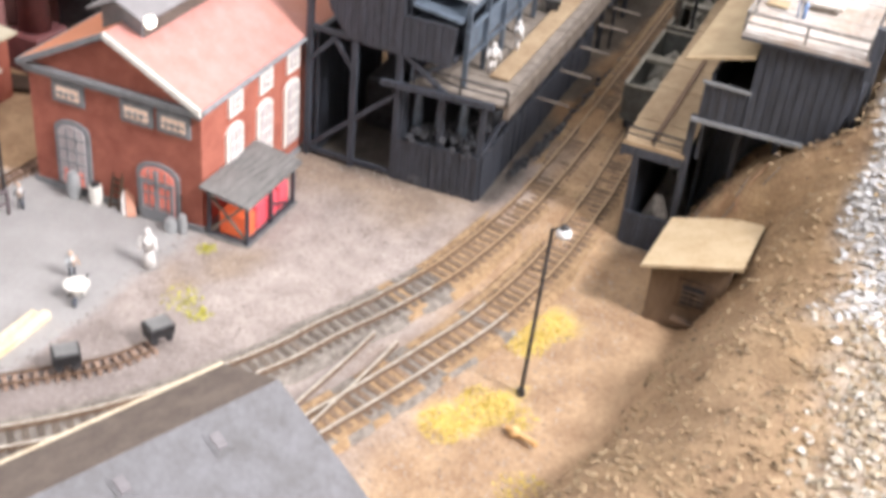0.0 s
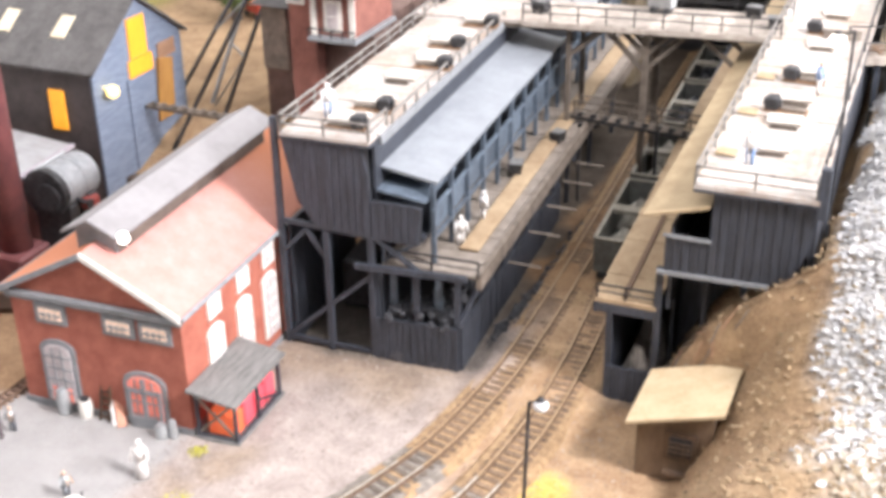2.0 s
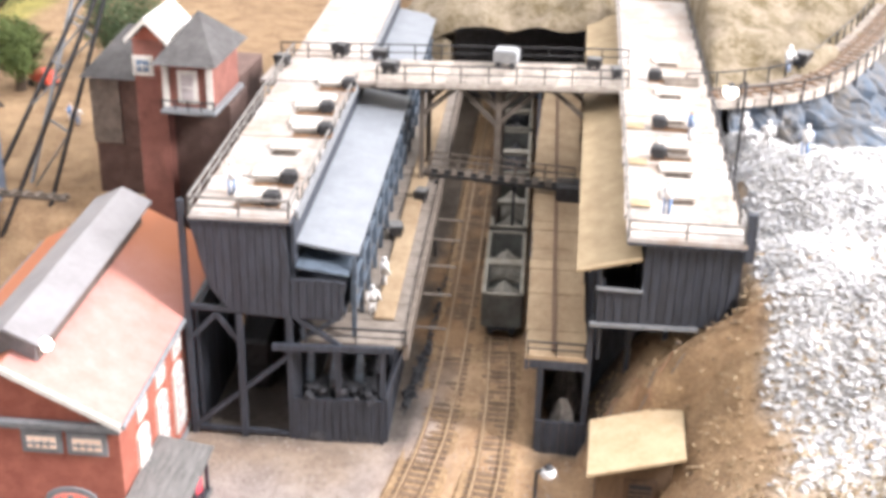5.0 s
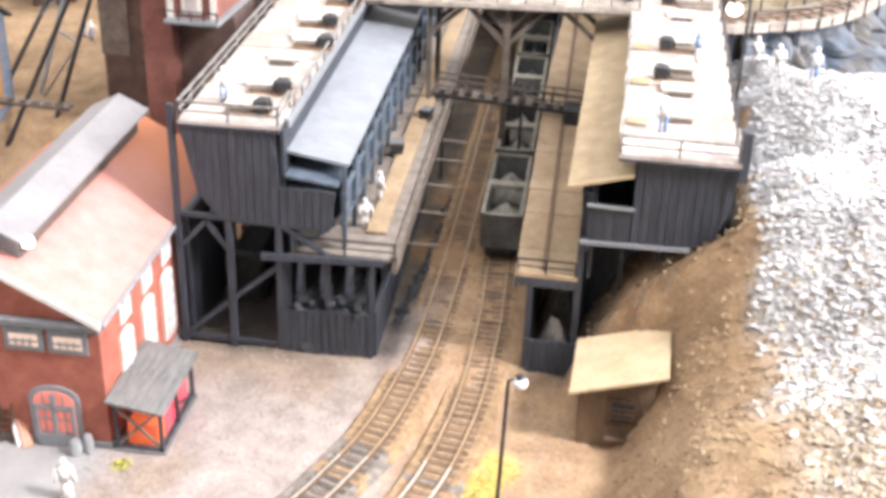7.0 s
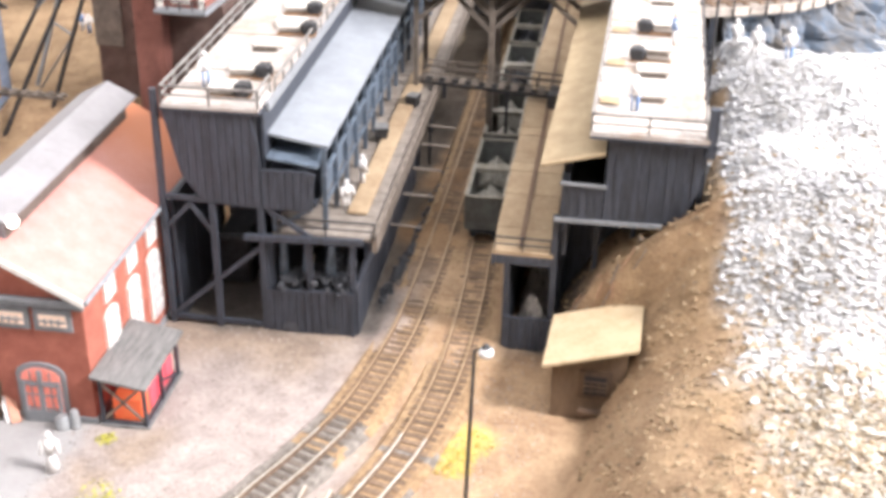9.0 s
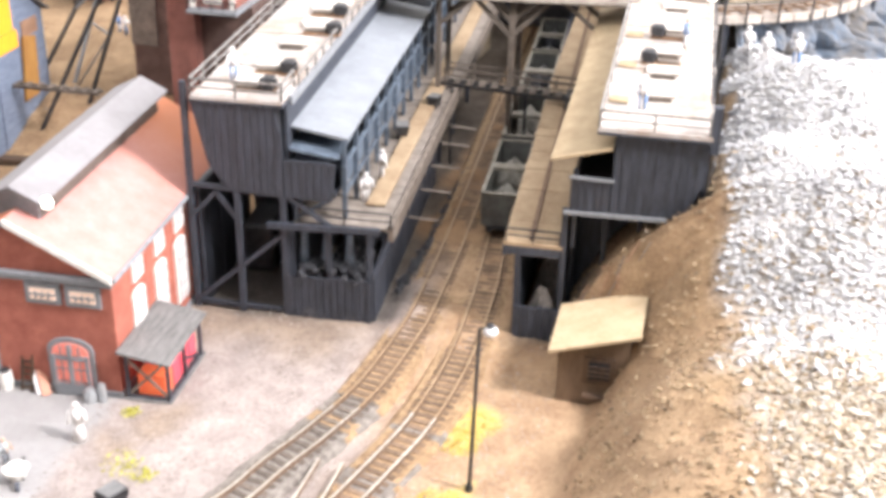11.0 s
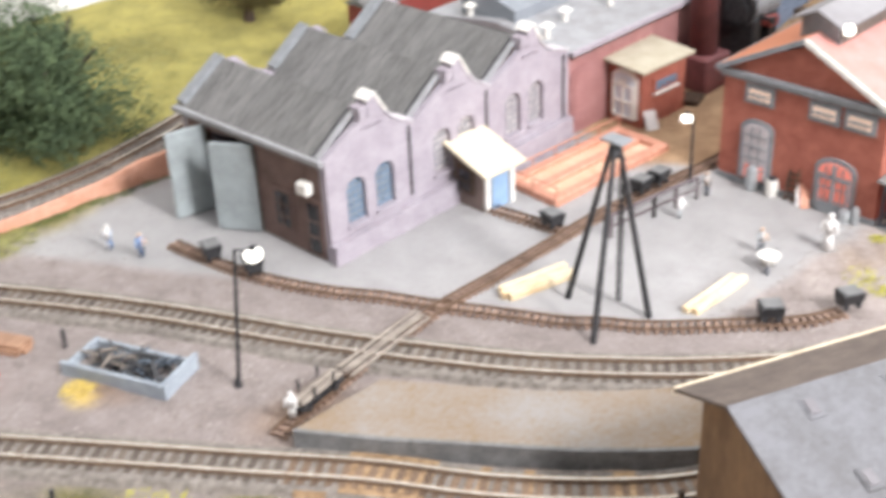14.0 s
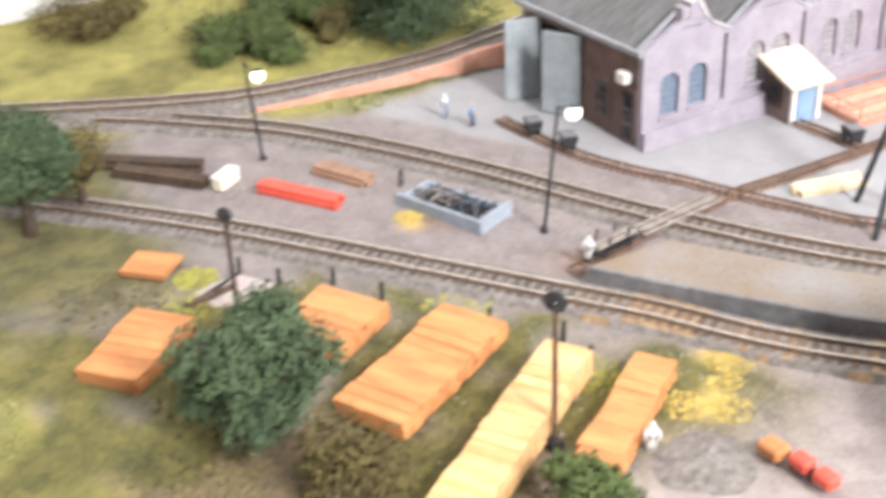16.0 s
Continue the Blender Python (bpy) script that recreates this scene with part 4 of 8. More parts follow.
def heap(bm, c, r, h, seed=0, n=14):
    """A loose pile with an uneven skirt."""
    rnd = random.Random(seed)
    rings = [[bm.verts.new((c[0] + r * k * math.cos(2 * math.pi * i / n) * rnd.uniform(0.85, 1.1), c[1] + r * k * math.sin(2 * math.pi * i / n) * rnd.uniform(0.85, 1.1), c[2] + h * (1 - k * k) * rnd.uniform(0.82, 1.06) if k < 1 else c[2])) for i in range(n)] for k in (1, 0.75, 0.5, 0.25)]
    top = bm.verts.new((c[0], c[1], c[2] + h))
    for a, b in zip(rings, rings[1:]):
        for i in range(n):
            bm.faces.new((a[i], a[(i + 1) % n], b[(i + 1) % n], b[i]))
    for i in range(n):
        bm.faces.new((rings[-1][i], rings[-1][(i + 1) % n], top))
    return bm


def mine_left():
    ob = thing("coal_washery", "long black timber coal washery with dusty white deck", "building")
    F, B = 1.10, 6.4
    boards(ob, [(0.04, 1.37), (0.57, 1.365), (0.585, 1.035), (0.585, 0.80), (0.24, 0.82), (0.13, 0.97)], "y", F, -1)
    boards(ob, [(0.586, 1.035), (0.89, 1.03), (0.875, 0.79), (0.586, 0.80)], "y", F, -1)
    bm = bm_new()
    prism(bm, [(0.05, 1.36), (0.56, 1.355), (0.575, 1.025), (0.88, 1.02), (0.866, 0.80), (0.25, 0.825), (0.14, 0.975)], "y", F + 0.001, F + 0.03)
    part("backing_panel", bm, "dark_iron", ob)
    bm = bm_new()
    prism(bm, [(0.05, 1.35), (0.14, 0.97), (0.25, 0.83), (0.28, 0.83), (0.17, 0.97), (0.08, 1.35)], "y", F + 0.031, B)
    part("side_wall", bm, "black_wood", ob)
    bm = bm_new()
    box(bm, 0.585, 0.605, F + 0.031, B, 1.0, 1.355)
    part("inner_wall", bm, "black_wood", ob)
    bm = bm_new()
    box(bm, 0.17, 0.88, F + 0.031, B, 0.80, 0.828)
    part("hopper_floor", bm, "black_wood", ob)
    # upper deck
    bm = bm_new()
    box(bm, 0.04, 0.60, F - 0.03, B, 1.356, 1.372)
    part("deck_frame", bm, "black_wood", ob)
    plank_deck(ob, 0.045, 0.595, F - 0.03, B, 1.395, "deck_dust", 0.16)
    railing(ob, [(0.05, 4.1), (0.05, F - 0.02), (0.59, F - 0.02), (0.59, F + 0.25)], 1.395, 0.10, 0.24, True, "rail_pale", 0.012)
    railing(ob, [(0.605, F + 0.3), (0.605, 3.55)], 1.385, 0.07, 0.2, False, "rail_pale", 0.011)
    bm = bm_new()
    beam(bm, (0.61, F + 0.1, 1.36), (0.61, B, 1.36), 0.022, 0.05)
    part("edge_beam", bm, "trim_grey", ob)
    # pale lean-to roof with posts
    bm = bm_new()
    prism(bm, [(0.595, 1.195), (0.945, 1.135), (0.945, 1.152), (0.595, 1.212)], "y", F + 0.10, 3.98)
    part("lower_roof", bm, "roof_pale", ob, "pale blue-grey sheet roof")
    bm = bm_new()
    prism(bm, [(0.595, 1.195), (0.945, 1.135), (0.945, 1.152), (0.595, 1.212)], "y", 4.25, B)
    part("lower_roof", bm, "roof_pale", ob)
    bm = bm_new()
    prism(bm, [(0.61, 1.10), (0.9, 1.06), (0.9, 1.045), (0.61, 1.085)], "y", F + 0.02, F + 0.55)
    part("canopy_floor", bm, "blue_steel", ob)
    for i in range(17):
        y = F + 0.10 + i * 0.30
        bm = bm_new()
        beam(bm, (0.92, y, 0.64), (0.92, y, 1.137), 0.026)
        part("post", bm, "blue_steel", ob)
        if i < 16:
            bm = bm_new()
            box(bm, 0.895, 0.907, y + 0.02, y + 0.28, 0.82, 0.97)
            part("side_panel", bm, "blue_steel", ob)
    for z in (0.80, 0.985, 1.122):
        bm = bm_new()
        beam(bm, (0.92, F + 0.08, z), (0.92, B, z), 0.02)
        part("rail", bm, "blue_steel", ob)
    # loading platform
    plank_deck(ob, 0.62, 1.20, F + 0.02, B, 0.635, "plank_brown", 0.13)
    bm = bm_new()
    box(bm, 1.00, 1.12, F + 0.30, B, 0.641, 0.660, 0.006)
    part("loading_bench", bm, "deck_tan", ob, "long tan dusty bench along the platform")
    bm = bm_new()
    box(bm, 1.205, 1.235, F + 0.0, B, 0.56, 0.66)
    part("edge_board", bm, "strut_wood", ob)
    bm = bm_new()
    beam(bm, (0.475, F - 0.03, 0.615), (1.16, F - 0.03, 0.635), 0.03, 0.035)
    part("front_beam", bm, "black_wood", ob)
    railing(ob, [(0.66, F), (1.22, F)], 0.64, 0.10, 0.28)
    # bunker below
    boards(ob, [(0.58, 0.28), (1.10, 0.29), (1.10, -0.02), (0.58, -0.02)], "y", F, -1)
    boards(ob, [(F + 0.01, 0.29), (F + 2.2, 0.29), (F + 2.2, -0.02), (F + 0.01, -0.02)], "x", 1.10, 1, 0.06)
    for x in (0.59, 0.84, 1.09):
        for y in (F + 0.015, F + 0.45, F + 0.9, F + 1.4, F + 1.9, F + 2.5, F + 3.2, F + 4.0):
            bm = bm_new()
            beam(bm, (x, y, 0), (x, y, 0.60), 0.03)
            part("bunker_post", bm, "black_wood", ob)
    for y in (F + 0.2, F + 0.68, F + 1.15, F + 1.65, F + 2.2, F + 2.8, F + 3.5):
        bm = bm_new()
        beam(bm, (1.10, y - 0.2, 0.30), (1.20, y, 0.58), 0.024)
        part("strut", bm, "black_wood", ob)
    bm = bm_new()
    box(bm, 0.60, 0.62, F + 0.03, B, 0.0, 0.60)
    part("bunker_wall", bm, "black_wood", ob)
    for i, (x, y) in enumerate(((0.72, F + 0.12), (0.97, F + 0.12), (0.85, F + 0.5), (0.85, F + 1.0))):
        bm = bm_new()
        heap(bm, (x, y, 0.02), 0.15, 0.34, i)
        solid("bunker_coal", bm, "coal", "black coal pile in the timber bunker", "coal", group="bunker coal")
    for i in range(3):
        bm = bm_new()
        rod(bm, (0.68 + i * 0.14, F + 0.06, 0.56), (0.66 + i * 0.14, F + 0.10, 0.34), 0.022, 0.03, 8)
        part("chute", bm, "blue_steel", ob)
    for y in (1.75, 2.2, 2.62, 3.05, 3.4):
        bm = bm_new()
        rod(bm, (1.20, y, 0.42), (1.40, y + 0.03, 0.40), 0.008, n=6)
        part("bracket_rod", bm, "plank_grey", ob)
    # open trestle beside the powerhouse
    for x in (0.0, 0.29, 0.57):
        for y in (F, F + 0.9, F + 1.9, F + 3.0):
            bm = bm_new()
            beam(bm, (x, y, 0), (x, y, 1.47 if x < 0.1 and y == F else 0.80), 0.034)
            part("trestle_post", bm, "black_wood", ob)
    for p, q in (((0.0, F, 0.05), (0.58, F, 0.56)), ((0.02, F, 0.83), (0.60, F, 0.80)), ((0.0, F, 0.62), (0.16, F, 0.79)), ((0.03, F + 0.9, 0.75), (0.57, F + 0.9, 0.05)), ((0.30, F, 0.60), (0.16, F, 0.79)), ((0.0, F, 0.04), (0.57, F, 0.03)), ((0.60, F, 0.80), (0.86, F, 0.62))):
        bm = bm_new()
        beam(bm, p, q, 0.026)
        part("brace", bm, "black_wood", ob)
    # Black rear wall and dark housing, added for the darkness inside the trestle.
    bm = bm_new()
    box(bm, 0.08, 0.58, F + 0.95, F + 1.0, 0, 0.80)
    part("rear_wall", bm, "black_wood", ob)
    boards(ob, [(F + 0.02, 0.80), (F + 0.94, 0.80), (F + 0.94, 0.0), (F + 0.02, 0.0)], "x", 0.03, 1, 0.07)
    bm = bm_new()
    box(bm, 0.13, 0.34, F + 0.5, F + 0.9, 0, 0.34, 0.02)
    part("machine_housing", bm, "dark_iron", ob)
    bm = bm_new()
    beam(bm, (0.64, F + 0.02, 0.66), (0.86, F + 0.02, 0.80), 0.02)
    beam(bm, (0.64, F + 0.03, 0.80), (0.64, F + 0.03, 0.64), 0.02)
    part("front_brace", bm, "blue_steel", ob)


MADE = set(bpy.data.objects)
mine_left()


swing(MADE, (0.5, 1.1), 3.2)


def mine_right():
    ob = thing("ore_loading_house", "black timber ore loading house with dusty white deck", "building")
    F, B = 1.20, 6.4
    boards(ob, [(2.48, 1.36), (3.0, 1.385), (2.98, 1.14), (2.90, 0.89), (2.48, 0.875)], "y", F, -1)
    boards(ob, [(2.25, 1.08), (2.479, 1.075), (2.479, 0.875), (2.25, 0.87)], "y", F, -1)
    bm = bm_new()
    prism(bm, [(2.49, 1.36), (2.99, 1.375), (2.97, 1.14), (2.89, 0.90), (2.26, 0.885), (2.26, 1.07), (2.49, 1.07)], "y", F + 0.001, F + 0.03)
    part("backing_panel", bm, "dark_iron", ob)
    bm = bm_new()
    beam(bm, (2.22, F - 0.02, 0.865), (2.80, F - 0.02, 0.875), 0.022)
    beam(bm, (2.24, F - 0.022, 1.085), (2.49, F - 0.022, 1.08), 0.016)
    part("sill_beam", bm, "trim_grey", ob)
    bm = bm_new()
    box(bm, 2.27, 2.29, F + 0.031, B, 0.62, 1.12)
    box(bm, 2.47, 2.49, F + 0.4, B, 0.88, 1.36)
    box(bm, 2.26, 2.97, F + 0.031, B, 0.86, 0.885)
    part("inner_wall", bm, "black_wood", ob)
    bm = bm_new()
    box(bm, 2.965, 2.995, F + 0.031, B, 0.9, 1.36)
    part("side_wall", bm, "black_wood", ob)
    bm = bm_new()
    box(bm, 2.38, 3.0, F - 0.05, B, 1.362, 1.378)
    part("deck_frame", bm, "black_wood", ob)
    plank_deck(ob, 2.375, 2.995, F - 0.05, B, 1.40, "deck_dust", 0.16)
    railing(ob, [(2.385, B), (2.385, F - 0.04), (2.98, F - 0.04), (2.98, F + 0.2)], 1.40, 0.10, 0.26, True, "rail_pale", 0.011)
    railing(ob, [(2.98, F + 0.25), (2.98, B)], 1.40, 0.10, 0.3)
    bm = bm_new()
    beam(bm, (3.01, F - 0.02, 1.30), (3.01, F - 0.02, 1.57), 0.05)
    part("corner_post", bm, "black_wood", ob)
    bm = bm_new()
    prism(bm, [(2.13, 1.175), (2.47, 1.27), (2.47, 1.285), (2.13, 1.19)], "y", F - 0.04, B)
    part("lean_to_roof", bm, "roof_tan", ob, "tan dusty lean-to roof")
    plank_deck(ob, 1.885, 2.22, F, B, 0.628, "deck_tan", 0.15, drift=-0.03)
    bm = bm_new()
    prism(bm, [(2.025, F + 0.05), (2.05, F + 0.05), (1.91, B), (1.885, B)], "z", 0.63, 0.642)
    part("kerb_strip", bm, "rail_rust", ob)
    railing(ob, [(1.895, F + 0.01), (2.21, F + 0.01)], 0.628, 0.085, 0.16)
    bm = bm_new()
    prism(bm, [(1.88, F), (1.90, F), (1.75, B), (1.73, B)], "z", 0.54, 0.605)
    box(bm, 1.905, 2.21, F + 0.0, F + 0.03, 0.55, 0.605)
    part("edge_board", bm, "black_wood", ob)
    for x in (1.97, 2.23):
        for y in (F + 0.02, F + 0.6, F + 1.2, F + 1.8, F + 2.6, F + 3.4):
            bm = bm_new()
            beam(bm, (x, y, 0), (x, y, 0.61 if x < 2.1 else 0.87), 0.035)
            part("post", bm, "black_wood", ob)
    boards(ob, [(1.96, 0.22), (2.25, 0.22), (2.25, -0.02), (1.96, -0.02)], "y", F, -1)
    boards(ob, [(F + 0.01, 0.55), (B - 1.5, 0.55), (B - 1.5, -0.02), (F + 0.01, -0.02)], "x", 1.985, -1, 0.07)
    bm = bm_new()
    box(bm, 2.24, 2.26, F + 0.35, B, 0.0, 0.62)
    part("bunker_wall", bm, "black_wood", ob)
    for i, (x, y, h) in enumerate(((2.11, F + 0.14, 0.28), (2.12, F + 0.5, 0.35))):
        bm = bm_new()
        heap(bm, (x, y, 0.0), 0.12, h, 20 + i)
        solid("bunker_ore", bm, "ballast", "grey ore pile in the open bunker", "ore", group="bunker ore")
    # Black sheet added under the deck in place of the darkness there.
    bm = bm_new()
    box(bm, 2.262, 2.96, F + 0.5, F + 0.54, 0.0, 0.86)
    part("rear_wall", bm, "black_wood", ob)
    for x in (2.45, 2.65):
        bm = bm_new()
        beam(bm, (x, F + 0.2, 0.05), (x, F + 0.2, 0.87), 0.03)
        part("post", bm, "black_wood", ob)


MADE = set(bpy.data.objects)
mine_right()
swing(MADE, (2.4, 1.2), 1.1)


def bridge():
    ob = thing("footbridge", "dusty timber footbridge with iron railings and struts", "bridge")
    y0, y1, z, skew = 3.50, 4.06, 1.40, 0.125
    left, right = -0.20, 2.40

    def on(x, y):
        return y + skew * (x - 0.6)
    rnd = random.Random(8)
    n = 20
    for i in range(n):
        a, b = left + (right - left) * i / n, left + (right - left) * (i + 1) / n
        bm = bm_new()
        box(bm, a + 0.002, b - 0.002, y0 + rnd.uniform(0, 0.012), y1 - rnd.uniform(0, 0.012), z - 0.012, z + 0.012 + rnd.uniform(0, 0.003))
        for v in bm.verts:
            v.co.y = on(v.co.x, v.co.y)
        part("plank", bm, "deck_dust" if a < 0.55 else "plank_pale", ob)
    for y in (y0 + 0.02, (y0 + y1) / 2, y1 - 0.02):
        bm = bm_new()
        beam(bm, (left, on(left, y), z - 0.026), (right, on(right, y), z - 0.026), 0.028)
        part("bearer", bm, "strut_wood", ob)
    bm = bm_new()
    beam(bm, (0.62, on(0.62, y0 - 0.008), z - 0.008), (right, on(right, y0 - 0.008), z - 0.008), 0.012, 0.034)
    part("fascia", bm, "plank_pale", ob)
    railing(ob, [(0.62, on(0.62, y0) + 0.012), (right - 0.02, on(right, y0) + 0.012)], z + 0.012, 0.12, 0.195)
    railing(ob, [(left + 0.02, on(left, y1) - 0.012), (right - 0.02, on(right, y1) - 0.012)], z + 0.012, 0.12, 0.195)
    for y in (y0 + 0.09, y1 - 0.12):
        bm = bm_new()
        beam(bm, (1.475, on(1.475, y), 0.09), (1.475, on(1.475, y), z - 0.041), 0.042)
        part("centre_post", bm, "strut_wood", ob)
        for x, low in ((1.20, 1.07), (1.75, 1.09), (1.31, 1.19), (1.64, 1.20)):
            bm = bm_new()
            beam(bm, (1.475, on(1.475, y), low), (x, on(x, y), z - 0.045), 0.032)
            part("strut", bm, "strut_wood", ob)
        for x, s, base in ((0.93, 1, 0.66), (2.09, -1, 1.20)):
            bm = bm_new()
            beam(bm, (x, on(x, y), 1.15), (x + 0.24 * s, on(x + 0.24 * s, y), z - 0.045), 0.030)
            part("end_strut", bm, "strut_wood", ob)
            if base < 1:
                bm = bm_new()
                beam(bm, (x, on(x, y), base), (x, on(x, y), z - 0.045), 0.034)
                part("end_post", bm, "strut_wood", ob)
    low = thing("pipe_walkway", "dark iron walkway with open railing across the tracks", "walkway")
    for y in (3.52, 3.60):
        bm = bm_new()
        beam(bm, (0.95, y + 0.14, 0.68), (2.1, y, 0.68), 0.018, 0.026)
        part("girder", bm, "dark_iron", low)
    for i in range(12):
        x = 0.97 + 0.1 * i
        bm = bm_new()
        beam(bm, (x, 3.49 + 0.13 * (2.1 - x), 0.698), (x, 3.63 + 0.13 * (2.1 - x), 0.698), 0.05, 0.008)
        part("tread", bm, "strut_wood", low)
    railing(low, [(0.98, 3.65), (2.05, 3.51)], 0.70, 0.11, 0.21, True, "strut_wood", 0.010)
    railing(low, [(0.98, 3.78), (2.05, 3.64)], 0.70, 0.11, 0.21, True, "strut_wood", 0.010)
    bm = bm_new()
    box(bm, 1.93, 2.11, 3.42, 3.62, 0.625, 0.745, 0.01)
    part("gear_box", bm, "dark_iron", low)
    for x, y in ((1.05, 3.58), (1.62, 3.58), (2.02, 3.52)):
        bm = bm_new()
        beam(bm, (x, y, 0.05), (x, y, 0.668), 0.02)
        part("leg", bm, "dark_iron", low)
    for x, y, size, turn in ((-0.12, 3.74, 0.9, 80), (0.24, 4.08, 1.0, 70), (0.55, 4.02, 0.9, 84), (0.68, 3.72, 0.95, 76), (2.13, 4.12, 0.9, 80), (2.30, 3.92, 0.85, 12)):
        tub((x, y, z + 0.015), turn, "tubs on the footbridge", size)
    pale = tub((1.49, 4.03, z + 0.015), 84, "tubs on the footbridge", 1.45)
    tagged(pale, "pale dusty grey mine tub on the footbridge", "mine cart")
    for piece in pale.children:
        if piece.name.startswith(("body", "load")):
            piece.data.materials[0] = M["concrete"]


bridge()


def winch(at, turn, group, plate):
    """A squat dark winch with its timber bed and a pale cover plate behind."""
    ob = thing("deck_winch", "squat dark winch box on a rusty timber bed", "winch", at, turn, group)
    bm = bm_new()
    box(bm, -0.038, 0.038, -0.045, 0.045, 0.012, 0.085, 0.008)
    part("housing", bm, "dark_iron", ob)
    bm = bm_new()
    rod(bm, (-0.05, 0, 0.05), (0.05, 0, 0.05), 0.026, n=12)
    part("drum", bm, "dark_iron", ob)
    bm = bm_new()
    box(bm, -0.20, 0.045, -0.04, -0.012, 0, 0.012)
    box(bm, -0.20, 0.045, 0.012, 0.04, 0, 0.012)
    part("timber_bed", bm, "rust_timber", ob, "rust-stained timber bed")
    bm = bm_new()
    box(bm, -0.19, -0.05, -0.03, 0.03, 0.0125, 0.03, 0.006)
    part("trough", bm, "strut_wood", ob)
    if plate:
        bm = bm_new()
        box(bm, -0.23, 0.0, 0.065, 0.21, 0, 0.028, 0.008)
        solid("deck_hatch", bm, "hatch_white", "dusty white hatch cover lying on the deck", "hatch", at, turn, "hatches on the decks")


M["rust_timber"] = mat("rust_stained_timber", (0.34, 0.20, 0.11), (0.16, 0.095, 0.06), 0.85, 120, vary=0.2)
M["hatch_white"] = mat("white_dusty_sheet", (0.60, 0.58, 0.55), (0.46, 0.40, 0.34), 0.85, 60, vary=0.06)
for x, y, turn in ((0.462, 1.235, 5), (0.478, 1.55, 5), (0.502, 2.38, 5), (0.42, 2.80, 5), (0.455, 3.33, 4)):
    winch((x, y, 1.399), turn, "winches on the washery deck", True)
for x, y, turn in ((2.58, 2.91, 178), (2.562, 2.35, 178), (2.57, 3.95, 178)):
    winch((x, y, 1.404), turn, "winches on the ore deck", False)
for deck_x, ys, z in ((0.33, (2.02, 2.47, 2.95), 1.399), (2.67, (1.66, 2.07, 2.48, 3.0, 3.56, 4.34), 1.404)):
    for i, y in enumerate(ys):
        bm = bm_new()
        box(bm, -0.075, 0.075, -0.012, 0.012, 0, 0.014)
        box(bm, -0.06, 0.06, -0.007, 0.007, 0.0145, 0.022)
        solid("timber_offcut", bm, "strut_wood", "weathered dark timber bolted across the dusty deck", "timber", (deck_x, y, z), 6 - 5 * (i % 3), "timbers on the decks")
        plate = bm_new()
        box(plate, -0.10, 0.10, 0.05, 0.19, 0, 0.024, 0.008)
        solid("deck_hatch", plate, "hatch_white", "dusty white hatch cover lying on the deck", "hatch", (deck_x, y, z), 4, "hatches on the decks")
for x, y in ((2.45, 1.62), (2.44, 2.27), (2.43, 2.92)):
    bm = bm_new()
    box(bm, -0.055, 0.055, -0.05, 0.05, 0, 0.010, 0.003)
    solid("sand_tray", bm, "roof_tan", "shallow tan sand tray on the ore deck", "tray", (x, y, 1.404), 1, "trays on the ore deck")
bm = bm_new()
box(bm, -0.12, 0.12, -0.07, 0.07, 0, 0.02)
for k in range(3):
    box(bm, -0.12, 0.12, -0.05 + 0.045 * k, -0.04 + 0.045 * k, 0.0205, 0.03)
solid("loading_grate", bm, "plank_grey", "grey slatted grate in the ore deck", "grate", (2.76, 3.93, 1.404), 2)
tub((0.913, 2.6, 0.637), 15, "tubs on the platform", 1.0)
tub((0.99, 3.25, 0.637), -10, "tubs on the platform", 0.9)


M["roof_buff"] = mat("buff_painted_roof", (0.55, 0.44, 0.29), (0.44, 0.33, 0.20), 0.8, 60, bump=0.1)
M["hut_wall"] = mat("dark_tan_boards", (0.17, 0.115, 0.072), (0.10, 0.065, 0.042), 0.8, 60, stretch=(1, 1, 0.3))


def hut():
    ob = thing("switch_hut", "small brown hut with cream monopitch roof in the bank", "hut")
    bm = bm_new()
    prism(bm, [(2.31, -0.03), (2.68, -0.03), (2.70, 0.455), (2.31, 0.335)], "y", 0.565, 0.98)
    part("wall", bm, "hut_wall", ob)
    bm = bm_new()
    prism(bm, [(2.262, 0.333), (2.75, 0.487), (2.75, 0.504), (2.262, 0.35)], "y", 0.505, 1.03)
    part("roof", bm, "roof_buff", ob)
    window_on(ob, 2.54, 0.175, 0.285, 0.115, "y", 0.565, -1, "dark_glass", "brown_wood", False, (2, 3))
    bm = bm_new()
    box(bm, 2.46, 2.63, 0.52, 0.56, 0.05, 0.085, 0.006)
    part("bench", bm, "brown_wood", ob)


hut()


